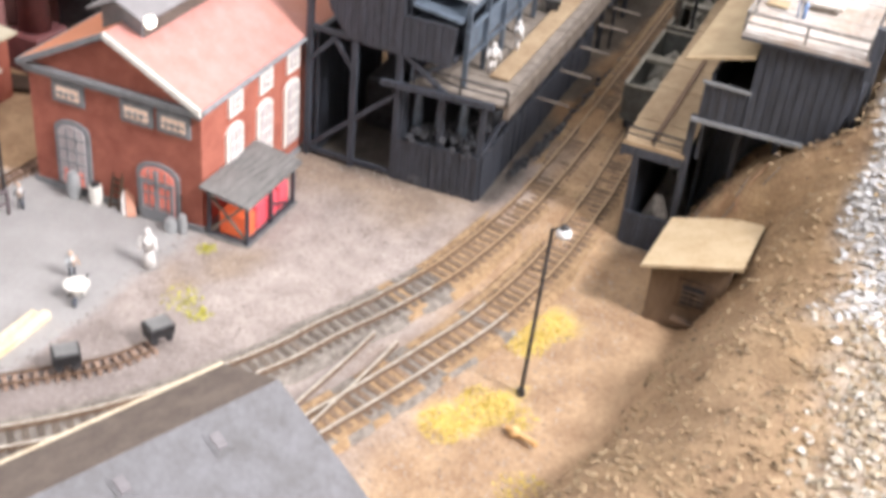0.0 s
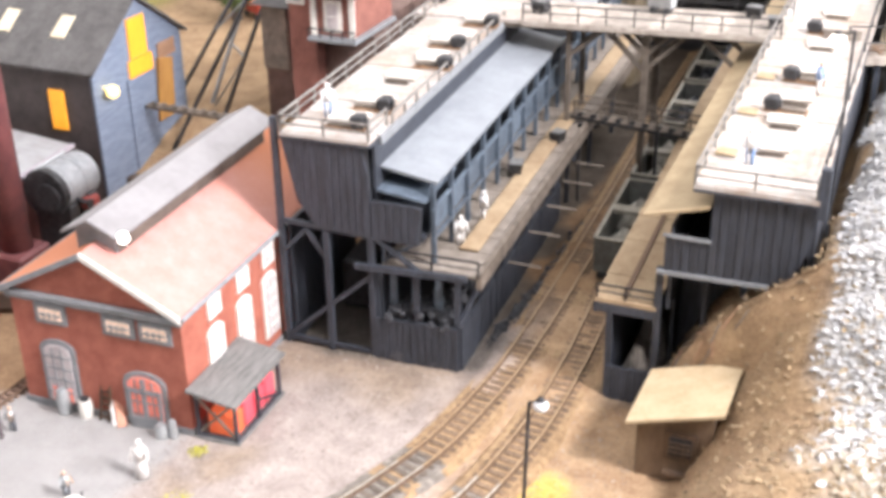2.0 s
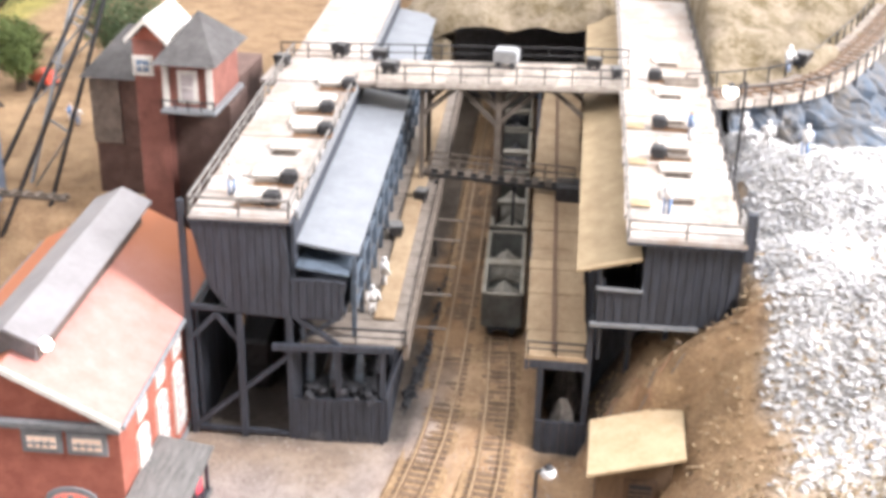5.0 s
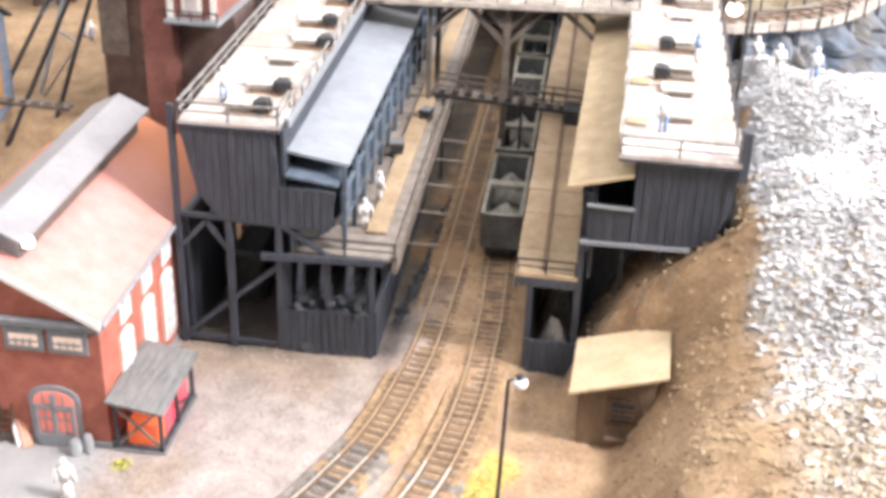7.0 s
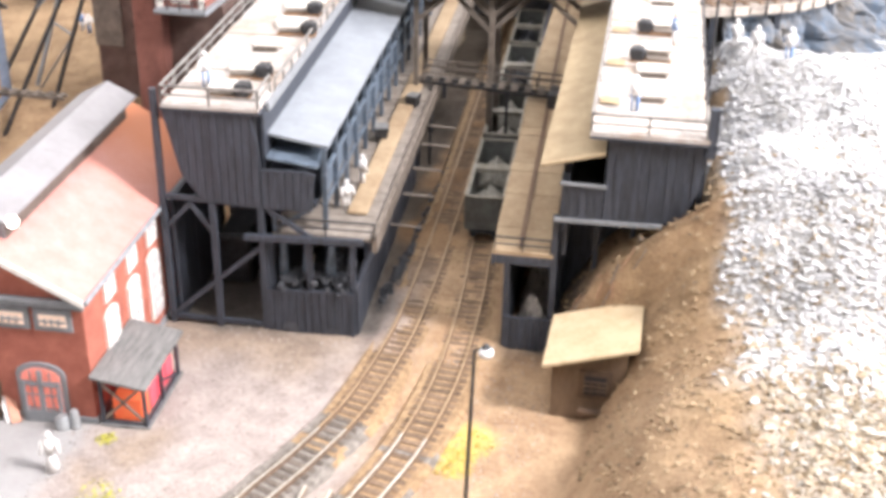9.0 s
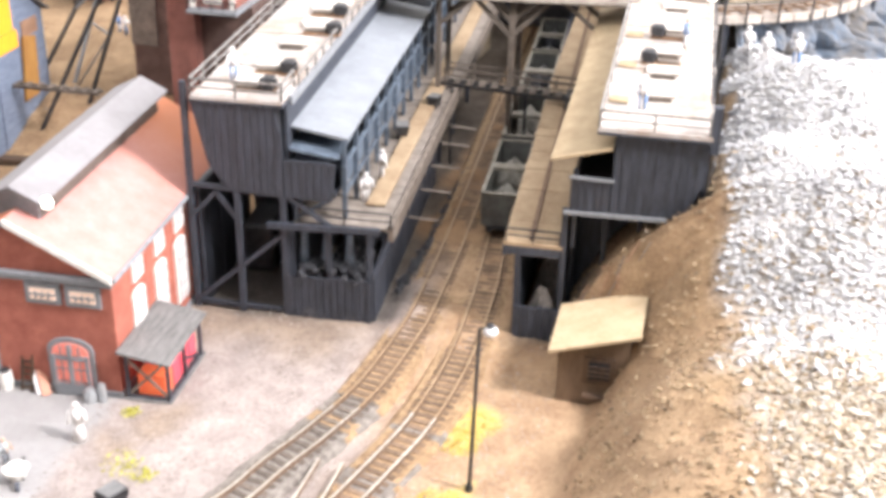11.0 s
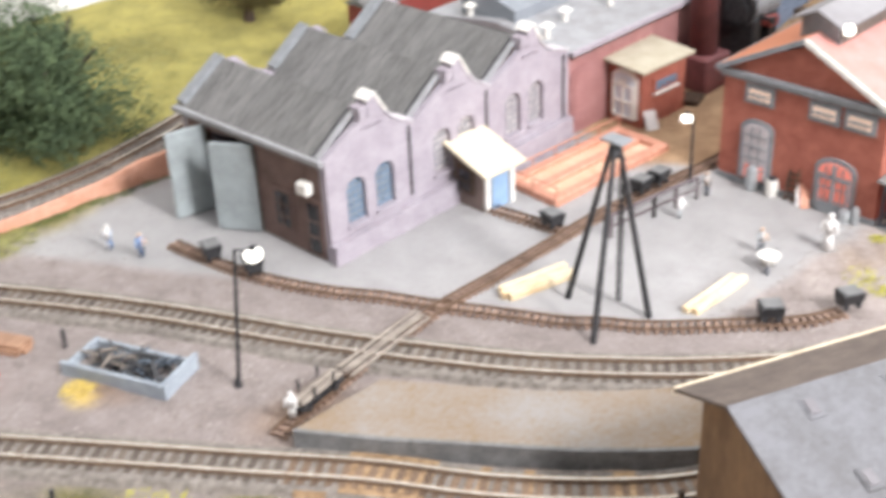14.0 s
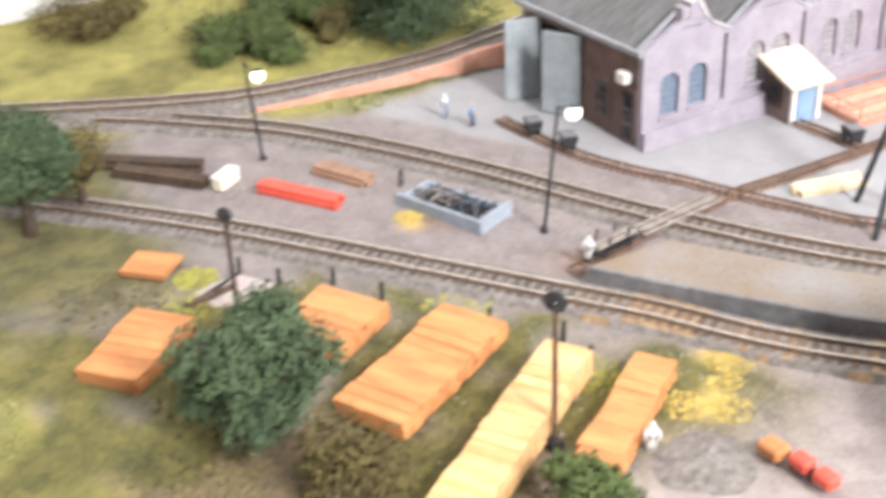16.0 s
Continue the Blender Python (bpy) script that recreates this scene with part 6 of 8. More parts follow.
def far_yard():
    """What stands behind the powerhouse."""
    ob = thing("factory_chimney", "tall round dark red factory chimney on square base", "chimney", (-2.06, 1.08, 0))
    bm = bm_new()
    box(bm, -0.15, 0.15, -0.15, 0.15, -0.02, 0.26, 0.015)
    part("base", bm, "chimney", ob)
    bm = bm_new()
    rod(bm, (0, 0, 0.26), (0, 0, 2.9), 0.105, 0.085, 24)
    part("shaft", bm, "chimney", ob, smooth=True)

    ob = thing("steam_boiler", "pale grey steel boiler on its side with black front", "boiler", (-2.02, 1.57, height(-2.02, 1.57) - 0.01), 2)
    low = 0.545 - height(-2.02, 1.57)
    bm = bm_new()
    rod(bm, (0, -0.15, low), (0, 0.20, low), 0.160, n=32)
    rod(bm, (0, 0.20, low), (0, 0.235, low), 0.158, 0.10, n=32)
    part("drum", bm, "boiler", ob, smooth=False)
    bm = bm_new()
    rod(bm, (0, -0.21, low), (0, -0.152, low), 0.172, n=32)
    part("front_plate", bm, "dark_iron", ob)
    bm = bm_new()
    rod(bm, (0.03, -0.225, low - 0.02), (0.03, -0.211, low - 0.02), 0.10, n=20)
    part("fire_door", bm, "dark_iron", ob)
    for k in range(8):
        a = 2 * math.pi * k / 8
        bm = bm_new()
        rod(bm, (0.145 * math.cos(a), -0.218, low + 0.145 * math.sin(a)), (0.145 * math.cos(a), -0.211, low + 0.145 * math.sin(a)), 0.010, n=8)
        part("bolt", bm, "dark_iron", ob)
    for y in (-0.10, 0.05, 0.17):
        bm = bm_new()
        rod(bm, (0, y - 0.006, low), (0, y + 0.006, low), 0.1635, n=32)
        part("strap", bm, "boiler", ob)
    for y in (-0.10, 0.12):
        bm = bm_new()
        box(bm, -0.15, 0.15, y - 0.05, y + 0.05, -0.02, low - 0.10, 0.01)
        part("cradle", bm, "dark_iron", ob)
    bm = bm_new()
    box(bm, 0.10, 0.19, 0.02, 0.13, low - 0.19, low - 0.11, 0.01)
    part("valve_box", bm, "wagon_red", ob)
    bm = bm_new()
    rod(bm, (0.10, -0.05, low - 0.08), (0.24, -0.05, low - 0.10), 0.016, n=8)
    rod(bm, (0.235, -0.05, low - 0.10), (0.25, -0.05, low - 0.10), 0.034, n=12)
    part("hand_wheel", bm, "dark_iron", ob)
    bm = bm_new()
    rod(bm, (-0.11, -0.14, low + 0.13), (-0.10, 0.18, low + 0.14), 0.012, n=8)
    part("pipe", bm, "tin", ob)

    ob = thing("workers_house", "blue-grey gabled house with lit orange doorway", "house")
    a, b, c, e, p = 2.19, 3.28, 2.74, 1.14, 1.50
    bm = bm_new()
    prism(bm, [(a, -0.02), (b, -0.02), (b, e), (c, p), (a, e)], "x", -3.9, -2.17)
    part("wall", bm, "house_dark", ob)
    bm = bm_new()
    prism(bm, [(a - 0.01, -0.02), (b + 0.01, -0.02), (b + 0.01, e), (c, p + 0.012), (a - 0.01, e)], "x", -2.169, -2.15)
    part("gable_front", bm, "house_blue", ob)
    for s in (-1, 1):
        bm = bm_new()
        prism(bm, [(c, p + 0.02), (c + s * 0.60, e - 0.045), (c + s * 0.60, e - 0.025), (c, p + 0.045)], "x", -3.95, -2.11)
        part("roof_slope", bm, "roof_slate", ob)
    for k in (0, 1):
        bm = bm_new()
        prism(bm, [(2.36, 1.262), (2.53, 1.375), (2.525, 1.395), (2.355, 1.282)], "x", -2.62 - 0.5 * k, -2.50 - 0.5 * k)
        part("skylight", bm, "roof_cream", ob)
    for y0, y1, z0, z1 in ((2.63, 2.84, 1.07, 1.37), (2.60, 2.89, 0.93, 1.06)):
        bm = bm_new()
        box(bm, -2.149, -2.135, y0, y1, z0, z1)
        part("lit_opening", bm, "orange_glow", ob)
    bm = bm_new()
    box(bm, -2.149, -2.135, 2.56, 2.86, 0.1, 0.925)
    part("door_leaf", bm, "house_blue", ob)
    bm = bm_new()
    prism(bm, [(2.88, 0.50), (3.08, 0.50), (3.12, 0.95), (2.94, 0.99)], "x", -2.14, -2.12)
    part("door_leaf", bm, "ochre_door", ob, "open ochre door leaf")
    bm = bm_new()
    box(bm, -2.149, -2.138, 2.97, 3.19, 0.97, 1.09)
    part("tan_panel", bm, "lumber_grey", ob)
    bm = bm_new()
    box(bm, -2.56, -2.43, 2.17, 2.188, 0.64, 0.94)
    part("lit_side_door", bm, "orange_glow", ob)
    bm = bm_new()
    ball(bm, (-2.08, 2.30, 0.94), 0.048)
    rod(bm, (-2.149, 2.30, 0.96), (-2.08, 2.30, 0.96), 0.012, n=6)
    part("door_lamp", bm, "lamp_warm", ob, smooth=True)

    # winding tower
    ob = thing("winding_tower", "tall brick winding tower with slate hipped roofs", "tower")
    bm = bm_new()
    box(bm, -1.46, -0.40, 3.42, 4.2, 0.1, 1.36)
    part("main_block", bm, "brick_brown", ob)
    bm = bm_new()
    box(bm, -1.47, -1.25, 3.405, 3.419, 0.85, 1.33)
    part("corner_lining", bm, "plank_grey", ob)
    bm = bm_new()
    box(bm, -0.91, -0.70, 2.88, 3.419, 0.1, 1.80)
    part("stair_shaft", bm, "brick_mid", ob)
    bm = bm_new()
    box(bm, -0.699, -0.30, 3.0, 3.419, 0.1, 1.34)
    part("side_block", bm, "brick_brown", ob)
    bm = bm_new()
    box(bm, -0.698, -0.32, 2.74, 3.419, 1.341, 1.372, 0.006)
    part("gallery", bm, "trim_grey", ob)
    for k in range(5):
        bm = bm_new()
        beam(bm, (-0.685 + 0.088 * k, 2.75, 1.373), (-0.685 + 0.088 * k, 2.75, 1.43), 0.008)
        part("gallery_post", bm, "dark_iron", ob)
    bm = bm_new()
    beam(bm, (-0.69, 2.75, 1.434), (-0.325, 2.75, 1.434), 0.008)
    part("gallery_rail", bm, "dark_iron", ob)
    bm = bm_new()
    box(bm, -0.698, -0.36, 2.82, 3.419, 1.373, 1.68)
    part("upper_room", bm, "brick_mid", ob)
    for x in (-0.675, -0.375):
        bm = bm_new()
        box(bm, x - 0.02, x + 0.02, 2.805, 2.819, 1.373, 1.68)
        part("corner_board", bm, "white", ob)
    for a, b, c, d, z in ((-0.74, -0.30, 2.72, 3.5, 1.681), (-1.52, -0.75, 3.34, 4.3, 1.361)):
        bm = bm_new()
        vs = [bm.verts.new(p) for p in ((a, c, z), (b, c, z), (b, d, z), (a, d, z), (a + 0.22, (c + d) / 2, z + 0.28), (b - 0.22, (c + d) / 2, z + 0.28))]
        for f in ((0, 1, 2, 3), (0, 1, 5, 4), (1, 2, 5), (2, 3, 4, 5), (3, 0, 4)):
            bm.faces.new([vs[i] for i in f])
        part("hipped_roof", bm, "roof_slate", ob)
    bm = bm_new()
    prism(bm, [(-0.95, 1.78), (-0.805, 1.92), (-0.66, 1.78), (-0.66, 1.815), (-0.805, 1.96), (-0.95, 1.815)], "y", 2.84, 3.4)
    part("gable_roof", bm, "white", ob)
    bm = bm_new()
    prism(bm, [(-0.91, 1.801), (-0.70, 1.801), (-0.805, 1.91)], "y", 2.88, 3.3)
    part("gable", bm, "brick_red", ob)
    window_on(ob, -0.845, 1.585, 1.665, 0.085, "y", 2.88, -1, "blue_glass", "white", False, (1, 1))
    window_on(ob, -0.525, 1.43, 1.60, 0.08, "y", 2.82, -1, "pale_glass", "white", False, (0, 1))

    # head frame of lattice legs
    ob = thing("head_frame", "grey steel lattice head frame with raking legs", "head frame")
    legs = [((-2.29, 2.99, 0.27), (-1.72, 4.35, 1.95)), ((-1.99, 2.78, 0.27), (-1.60, 4.25, 1.95)), ((-2.05, 3.42, 0.36), (-1.98, 4.55, 1.80)), ((-1.76, 3.15, 0.40), (-1.60, 4.15, 1.75))]
    for d in (0, 0.06):
        bm = bm_new()
        beam(bm, (-2.12, 2.72 + d, 0.675), (-1.36, 2.60 + d, 0.725), 0.016, 0.022)
        part("catwalk_rail", bm, "strut_wood", ob)
    for k in range(8):
        x = -2.10 + 0.1 * k
        y = 2.705 - 0.158 * (x + 2.12)
        bm = bm_new()
        beam(bm, (x, y, 0.688 + 0.066 * (x + 2.12)), (x, y + 0.10, 0.688 + 0.066 * (x + 2.12)), 0.03, 0.008)
        part("catwalk_tread", bm, "strut_wood", ob)
    for (p, _), (q, _) in ((legs[0], legs[1]), (legs[2], legs[3])):
        bm = bm_new()
        beam(bm, p, q, 0.03)
        beam(bm, (p[0], p[1], p[2] - 0.22), (p[0], p[1], p[2]), 0.05)
        beam(bm, (q[0], q[1], q[2] - 0.22), (q[0], q[1], q[2]), 0.05)
        prism(bm, [(p[0] - 0.02, p[2] - 0.10), (q[0] + 0.06, q[2] - 0.10), (q[0] + 0.06, q[2] - 0.06), (p[0] - 0.02, p[2] + 0.03)], "y", q[1] - 0.12, q[1] - 0.02)
        part("footing", bm, "plank_grey", ob)
    for i, (p, q) in enumerate(legs):
        bm = bm_new()
        beam(bm, p, q, 0.024)
        part("leg", bm, "boiler" if i == 2 else "dark_iron", ob)
    for (p0, q0), (p1, q1), spans in ((legs[0], legs[1], ((0.45, 0.62), (0.62, 0.80), (0.80, 0.98))), (legs[2], legs[3], ((0.0, 0.35), (0.55, 0.80))), (legs[0], legs[2], ((0.55, 0.75),))):
        for i, (u, v) in enumerate(spans):
            bm = bm_new()
            beam(bm, Vector(p0).lerp(Vector(q0), u), Vector(p1).lerp(Vector(q1), v), 0.014)
            beam(bm, Vector(p0).lerp(Vector(q0), v), Vector(p1).lerp(Vector(q1), v), 0.014)
            part("lattice", bm, "boiler", ob)


M["lamp_warm"] = mat("warm_lamp_globe", (0.9, 0.7, 0.3), None, 0.3, 100, bump=0, emit=(1.0, 0.75, 0.25), power=3.0)
far_yard()


# ---- tracks ----
def track(name, ctrl, gauge, z, label, step=0.062, lo=-9, hi=9, wide=True, rail="rail", bed="ballast", group=""):
    ob = thing(name, label, "railway track", kind="structure")
    pts = curve_points(ctrl, 0.05)
    side = [Vector((-d.y, d.x, 0)) for _, d in pts]
    if bed:
        bm = bm_new()
        half = gauge * (1.25 if wide else 0.95)
        rows = []
        for (p, _), s in zip(pts, side):
            j = lumpy(p.x, p.y, 9, 0.03)
            rows.append([bm.verts.new(p + s * o + Vector((0, 0, zz))) for o, zz in ((-half - 0.035 + j, -0.03), (-half + 0.02, z - 0.026), (half - 0.02, z - 0.026), (half + 0.035 + j, -0.03))])
        for a, b in zip(rows, rows[1:]):
            for i in range(3):
                bm.faces.new((a[i], a[i + 1], b[i + 1], b[i]))
        me = finish(bm, "ballast_bed", (bed, "ballast_ochre"))
        for f in me.polygons:
            x, y = f.center.x / K, f.center.y / K
            if y > 0.30 + lumpy(x, y, 2.0, 0.8) or (ctrl is TRACK_B and lumpy(x + 5, y, 6.0, 1.0) > 0.12 and x > -0.75 + lumpy(x, y, 3.0, 0.5)):
                f.material_index = 1
        part("ballast_bed", me, bed, ob)
    for o in (-gauge / 2, gauge / 2):
        bm = bm_new()
        w, h = gauge * 0.055, gauge * 0.17
        rows = []
        for (p, _), s in zip(pts, side):
            c = p + s * o
            rows.append([bm.verts.new(c + s * a + Vector((0, 0, z + b))) for a, b in ((-w * 1.5, -h), (-w * 1.5, -h * 0.75), (-w * 0.6, -h * 0.6), (-w, -h * 0.25), (-w, 0), (w, 0), (w, -h * 0.25), (w * 0.6, -h * 0.6), (w * 1.5, -h * 0.75), (w * 1.5, -h))])
        for a, b in zip(rows, rows[1:]):
            for i in range(9):
                bm.faces.new((a[i], a[i + 1], b[i + 1], b[i]))
        me = finish(bm, "rail", (rail, "rail_rust", "rail_tan"))
        for f in me.polygons:
            x, y = f.center.x / K, f.center.y / K
            if f.normal.z < 0.9:
                f.material_index = 1
            elif rail == "rail" and y > 0.15:
                f.material_index = 2
        part("rail", me, rail, ob)
    bm = bm_new()
    box(bm, -gauge * (0.82 if wide else 0.68), gauge * (0.82 if wide else 0.68), -0.016 if wide else -0.009, 0.016 if wide else 0.009, z - 0.042, z - gauge * 0.17 + 0.001)
    me = finish(bm, "sleeper", "sleeper" if wide else "sleeper_rust")
    brown = me.copy()
    brown.materials[0] = M["sleeper_brown"]
    rnd = random.Random(len(ctrl))
    for p, d in curve_points(ctrl, step):
        if lo < p.y < hi:
            ang = math.degrees(math.atan2(d.y, d.x)) - 90
            shifted(brown if wide and (p.y > 0.3 or ctrl is TRACK_B and p.x > -0.7) else me, "sleeper", ob, (p.x, p.y, rnd.uniform(-0.002, 0.001)), ang + rnd.uniform(-2, 2))
    return ob


track("track_main_rear", TRACK_A, 0.130, 0.055, "curving standard gauge track with dark sleepers", hi=6)
track("track_main_front", TRACK_B, 0.130, 0.055, "standard gauge track with bright worn rails", hi=6)
track("track_hillside", TRACK_C, 0.130, 0.10, "brown single track along the grassy hill", bed="ballast")
track("track_crossover", TRACK_D, 0.130, 0.054, "short crossover track between two lines", bed=None, hi=-9)
track("narrow_track_cross", [(-0.93, -3.64), (-0.985, -3.45), (-1.095, -2.94), (-1.185, -2.385), (-1.20, -1.93), (-1.225, -1.40), (-1.245, -1.0), (-1.22, -0.5), (-1.18, 0.2), (-1.25, 1.4)], 0.07, 0.034, "narrow gauge cart track across the yard", 0.045, rail="rail_rust", bed=None, wide=False)
track("narrow_track_yard", [(-2.87, -2.99), (-2.43, -2.93), (-2.10, -2.84), (-1.75, -2.68), (-1.50, -2.52), (-1.235, -2.385), (-0.995, -2.245), (-0.82, -2.145), (-0.60, -2.02), (-0.455, -1.895), (-0.25, -1.75), (0.04, -1.445), (0.28, -1.18), (0.40, -0.93)], 0.07, 0.034, "rusty narrow gauge track beside the works", 0.045, rail="rail_rust", bed=None, wide=False)
track("narrow_track_kiosk", [(-1.78, -1.39), (-1.50, -1.335), (-1.26, -1.30)], 0.07, 0.034, "short narrow gauge stub at the kiosk", 0.045, rail="rail_rust", bed=None, wide=False)

M["leaf_moss"] = mat("mid_green_foliage", (0.13, 0.17, 0.05), (0.05, 0.075, 0.02), 0.9, 60, bump=0.3)
M["leaf_lime"] = mat("lime_flock", (0.52, 0.48, 0.10), (0.32, 0.30, 0.05), 0.9, 120, bump=0.3)
M["leaf_meadow"] = mat("meadow_flock", (0.36, 0.34, 0.13), (0.20, 0.21, 0.07), 0.9, 120, bump=0.3)


def island_mat(name, cols, rough=0.9):
    """Stones that each take one of several tints."""
    m = mat(name, cols[0], cols[1], rough, 200, bump=0.5)
    n, l = m.node_tree.nodes, m.node_tree.links
    geo, ramp = n.new("ShaderNodeNewGeometry"), n.new("ShaderNodeValToRGB")
    while len(ramp.color_ramp.elements) < len(cols):
        ramp.color_ramp.elements.new(0.5)
    for i, c in enumerate(cols):
        ramp.color_ramp.elements[i].position, ramp.color_ramp.elements[i].color = i / len(cols), (*c, 1)
    ramp.color_ramp.interpolation = "CONSTANT"
    l.new(geo.outputs["Random Per Island"], ramp.inputs[0])
    l.new(ramp.outputs[0], n["Principled BSDF"].inputs["Base Color"])
    return m


M["stone_mix"] = island_mat("pale_stone_mix", [(0.475, 0.475, 0.49), (0.44, 0.435, 0.445), (0.39, 0.38, 0.37), (0.465, 0.46, 0.465), (0.51, 0.515, 0.53), (0.415, 0.405, 0.395), (0.475, 0.47, 0.475)])
M["stone_low"] = island_mat("tan_stone_mix", [(0.44, 0.40, 0.34), (0.34, 0.28, 0.20), (0.28, 0.22, 0.15), (0.48, 0.45, 0.40), (0.31, 0.27, 0.22), (0.38, 0.32, 0.24)])
M["stone_earth"] = island_mat("earth_stone_mix", [(0.31, 0.22, 0.13), (0.22, 0.15, 0.085), (0.35, 0.26, 0.16), (0.17, 0.12, 0.075), (0.27, 0.19, 0.11), (0.32, 0.235, 0.145)])
M["ballast_mix"] = island_mat("pebble_mix", [(0.42, 0.36, 0.32), (0.26, 0.21, 0.18), (0.47, 0.42, 0.38), (0.16, 0.13, 0.11)])

# ---- smaller things ----


def street_lamp(at, head, h, glow, lean=(0, 0), drop=0.012, r=0.036):
    ob = thing("yard_lamp", "slender dark iron yard lamp with white globe", "lamp", (*at, 0), group="yard lamps")
    tip = (lean[0], lean[1], h)
    bm = bm_new()
    rod(bm, (0, 0, -0.02), tip, 0.011, 0.008, 8)
    rod(bm, (0, 0, -0.02), (0, 0, 0.035), 0.026, 0.018, 8)
    part("pole", bm, "dark_iron", ob)
    bm = bm_new()
    rod(bm, tip, (tip[0] + head[0] * 0.8, tip[1] + head[1] * 0.8, h - drop + 0.02), 0.006, n=6)
    part("arm", bm, "dark_iron", ob)
    bm = bm_new()
    ball(bm, (tip[0] + head[0], tip[1] + head[1], h - drop), r, 12, 0.85)
    part("globe", bm, "lamp_glow" if glow else "lamp_dull", ob, smooth=True)
    bm = bm_new()
    rod(bm, (tip[0] + head[0], tip[1] + head[1], h - drop + r * 0.68), (tip[0] + head[0], tip[1] + head[1], h - drop + r * 1.2), 0.024, 0.010, 10)
    part("cap", bm, "dark_iron", ob)


street_lamp((2.01, -0.335), (0.05, 0.01), 0.915, False, (0.02, 0.025))
street_lamp((-1.411, -3.536), (0.045, 0.07), 0.77, True, (0.04, 0.064), 0.04, 0.042)
street_lamp((-3.164, -4.578), (0.045, 0.07), 0.68, True, (-0.03, -0.045), 0.10, 0.042)
street_lamp((-1.12, -0.28), (-0.05, 0.0), 0.45, True)
street_lamp((2.985, 2.0), (-0.08, 0), 2.02, True, (0.0, 0.0), 0.06, 0.042)


def disc_signal(at, h, r, lean):
    ob = thing("disc_signal", "dark railway signal with round disc on iron post", "signal", (*at, 0), group="signals")
    bm = bm_new()
    rod(bm, (0, 0, -0.02), (*lean, h), 0.014, 0.011, 8)
    part("post", bm, "brown_wood", ob)
    bm = bm_new()
    d = Vector((0.62, -0.78, 0.0)).normalized() * 0.009
    rod(bm, (lean[0] - d.x, lean[1] - d.y, h), (lean[0] + d.x, lean[1] + d.y, h), r, n=20)
    part("disc", bm, "dark_iron", ob)
    bm = bm_new()
    ball(bm, (lean[0] + d.x * 2, lean[1] + d.y * 2, h), r * 0.3)
    part("lens", bm, "dark_glass", ob)
    bm = bm_new()
    box(bm, -0.03, 0.03, -0.03, 0.03, -0.01, 0.05)
    part("foot", bm, "dark_iron", ob)


disc_signal((0.255, -4.50), 0.745, 0.050, (-0.01, 0.01))
disc_signal((-1.472, -5.335), 0.59, 0.040, (-0.01, 0.0))


def figurine(at, h, upper, lower, turn=0, skirt=False):
    """A painted peg-like figurine, one mesh."""
    bm = bm_new()
    s = h / 0.16
    if skirt:
        rod(bm, (0, 0, 0), (0, 0, 0.085 * s), 0.034 * s, 0.016 * s, 10)
    else:
        rod(bm, (-0.012 * s, 0, 0), (-0.012 * s, 0, 0.075 * s), 0.010 * s, 0.013 * s, 8)
        rod(bm, (0.012 * s, 0.006 * s, 0), (0.012 * s, 0, 0.075 * s), 0.010 * s, 0.013 * s, 8)
    nlow = len(bm.faces)
    rod(bm, (0, 0, 0.075 * s), (0, 0, 0.13 * s), 0.024 * s, 0.026 * s, 10)
    rod(bm, (-0.03 * s, 0, 0.125 * s), (-0.036 * s, -0.02 * s, 0.075 * s), 0.009 * s, 0.008 * s, 6)
    rod(bm, (0.03 * s, 0, 0.125 * s), (0.042 * s, -0.03 * s, 0.085 * s), 0.009 * s, 0.008 * s, 6)
    nmid = len(bm.faces)
    ball(bm, (0, 0, 0.148 * s), 0.016 * s, 8)
    for v in bm.verts:
        v.co.x, v.co.y = v.co.x * 0.82, v.co.y * 0.82
    bm.faces.ensure_lookup_table()
    for i, f in enumerate(bm.faces):
        f.material_index = 1 if i < nlow else 0 if i < nmid else 2
    ob = new("figurine", finish(bm, "figurine", (upper, lower, "skin" if upper != "fig_white" else "fig_white"), True))
    ob.matrix_world = place(*at, turn)
    return tagged(ob, "small painted standing figurine on the layout", "figurine", group="figurines")


for at, h, up, low, turn, skirt in (
    ((-0.048, -0.41, 0), 0.225, "fig_white", "fig_white", 20, True),
    ((-0.30, -0.70, 0), 0.16, "tin", "fig_dark", 60, False),
    ((-0.88, -0.69, 0), 0.15, "fig_white", "tin", 100, False),
    ((-0.95, -0.34, 0), 0.16, "tin", "fig_dark", 10, False),
    ((-3.11, -3.285, 0.01), 0.17, "fig_white", "fig_blue", 30, False),
    ((-2.885, -3.195, 0.01), 0.16, "fig_blue", "fig_dark", 80, False),
    ((-0.965, -3.53, 0.035), 0.15, "fig_white", "fig_white", 40, False),
    ((0.965, 1.50, 0.64), 0.19, "fig_white", "fig_white", 30, False),
    ((0.97, 1.86, 0.64), 0.20, "fig_white", "fig_white", 120, False),
    ((0.20, 1.36, 1.397), 0.20, "fig_white", "fig_blue", 40, False),
    ((2.59, 1.51, 1.402), 0.20, "fig_white", "fig_blue", 0, False),
    ((2.77, 2.725, 1.402), 0.20, "fig_blue", "fig_white", 90, False),
    ((0.485, -4.155, 0.0), 0.16, "fig_white", "fig_white", 60, False),
    ((-2.30, 4.84, height(-2.30, 4.84)), 0.17, "fig_blue", "fig_white", 60, False),
    ((-2.20, 4.76, height(-2.20, 4.76)), 0.17, "fig_white", "fig_blue", 60, False),
):
    figurine(at, h, up, low, turn, skirt)
figurine((3.585, 4.56, 1.347), 0.21, "fig_white", "fig_blue", 40)
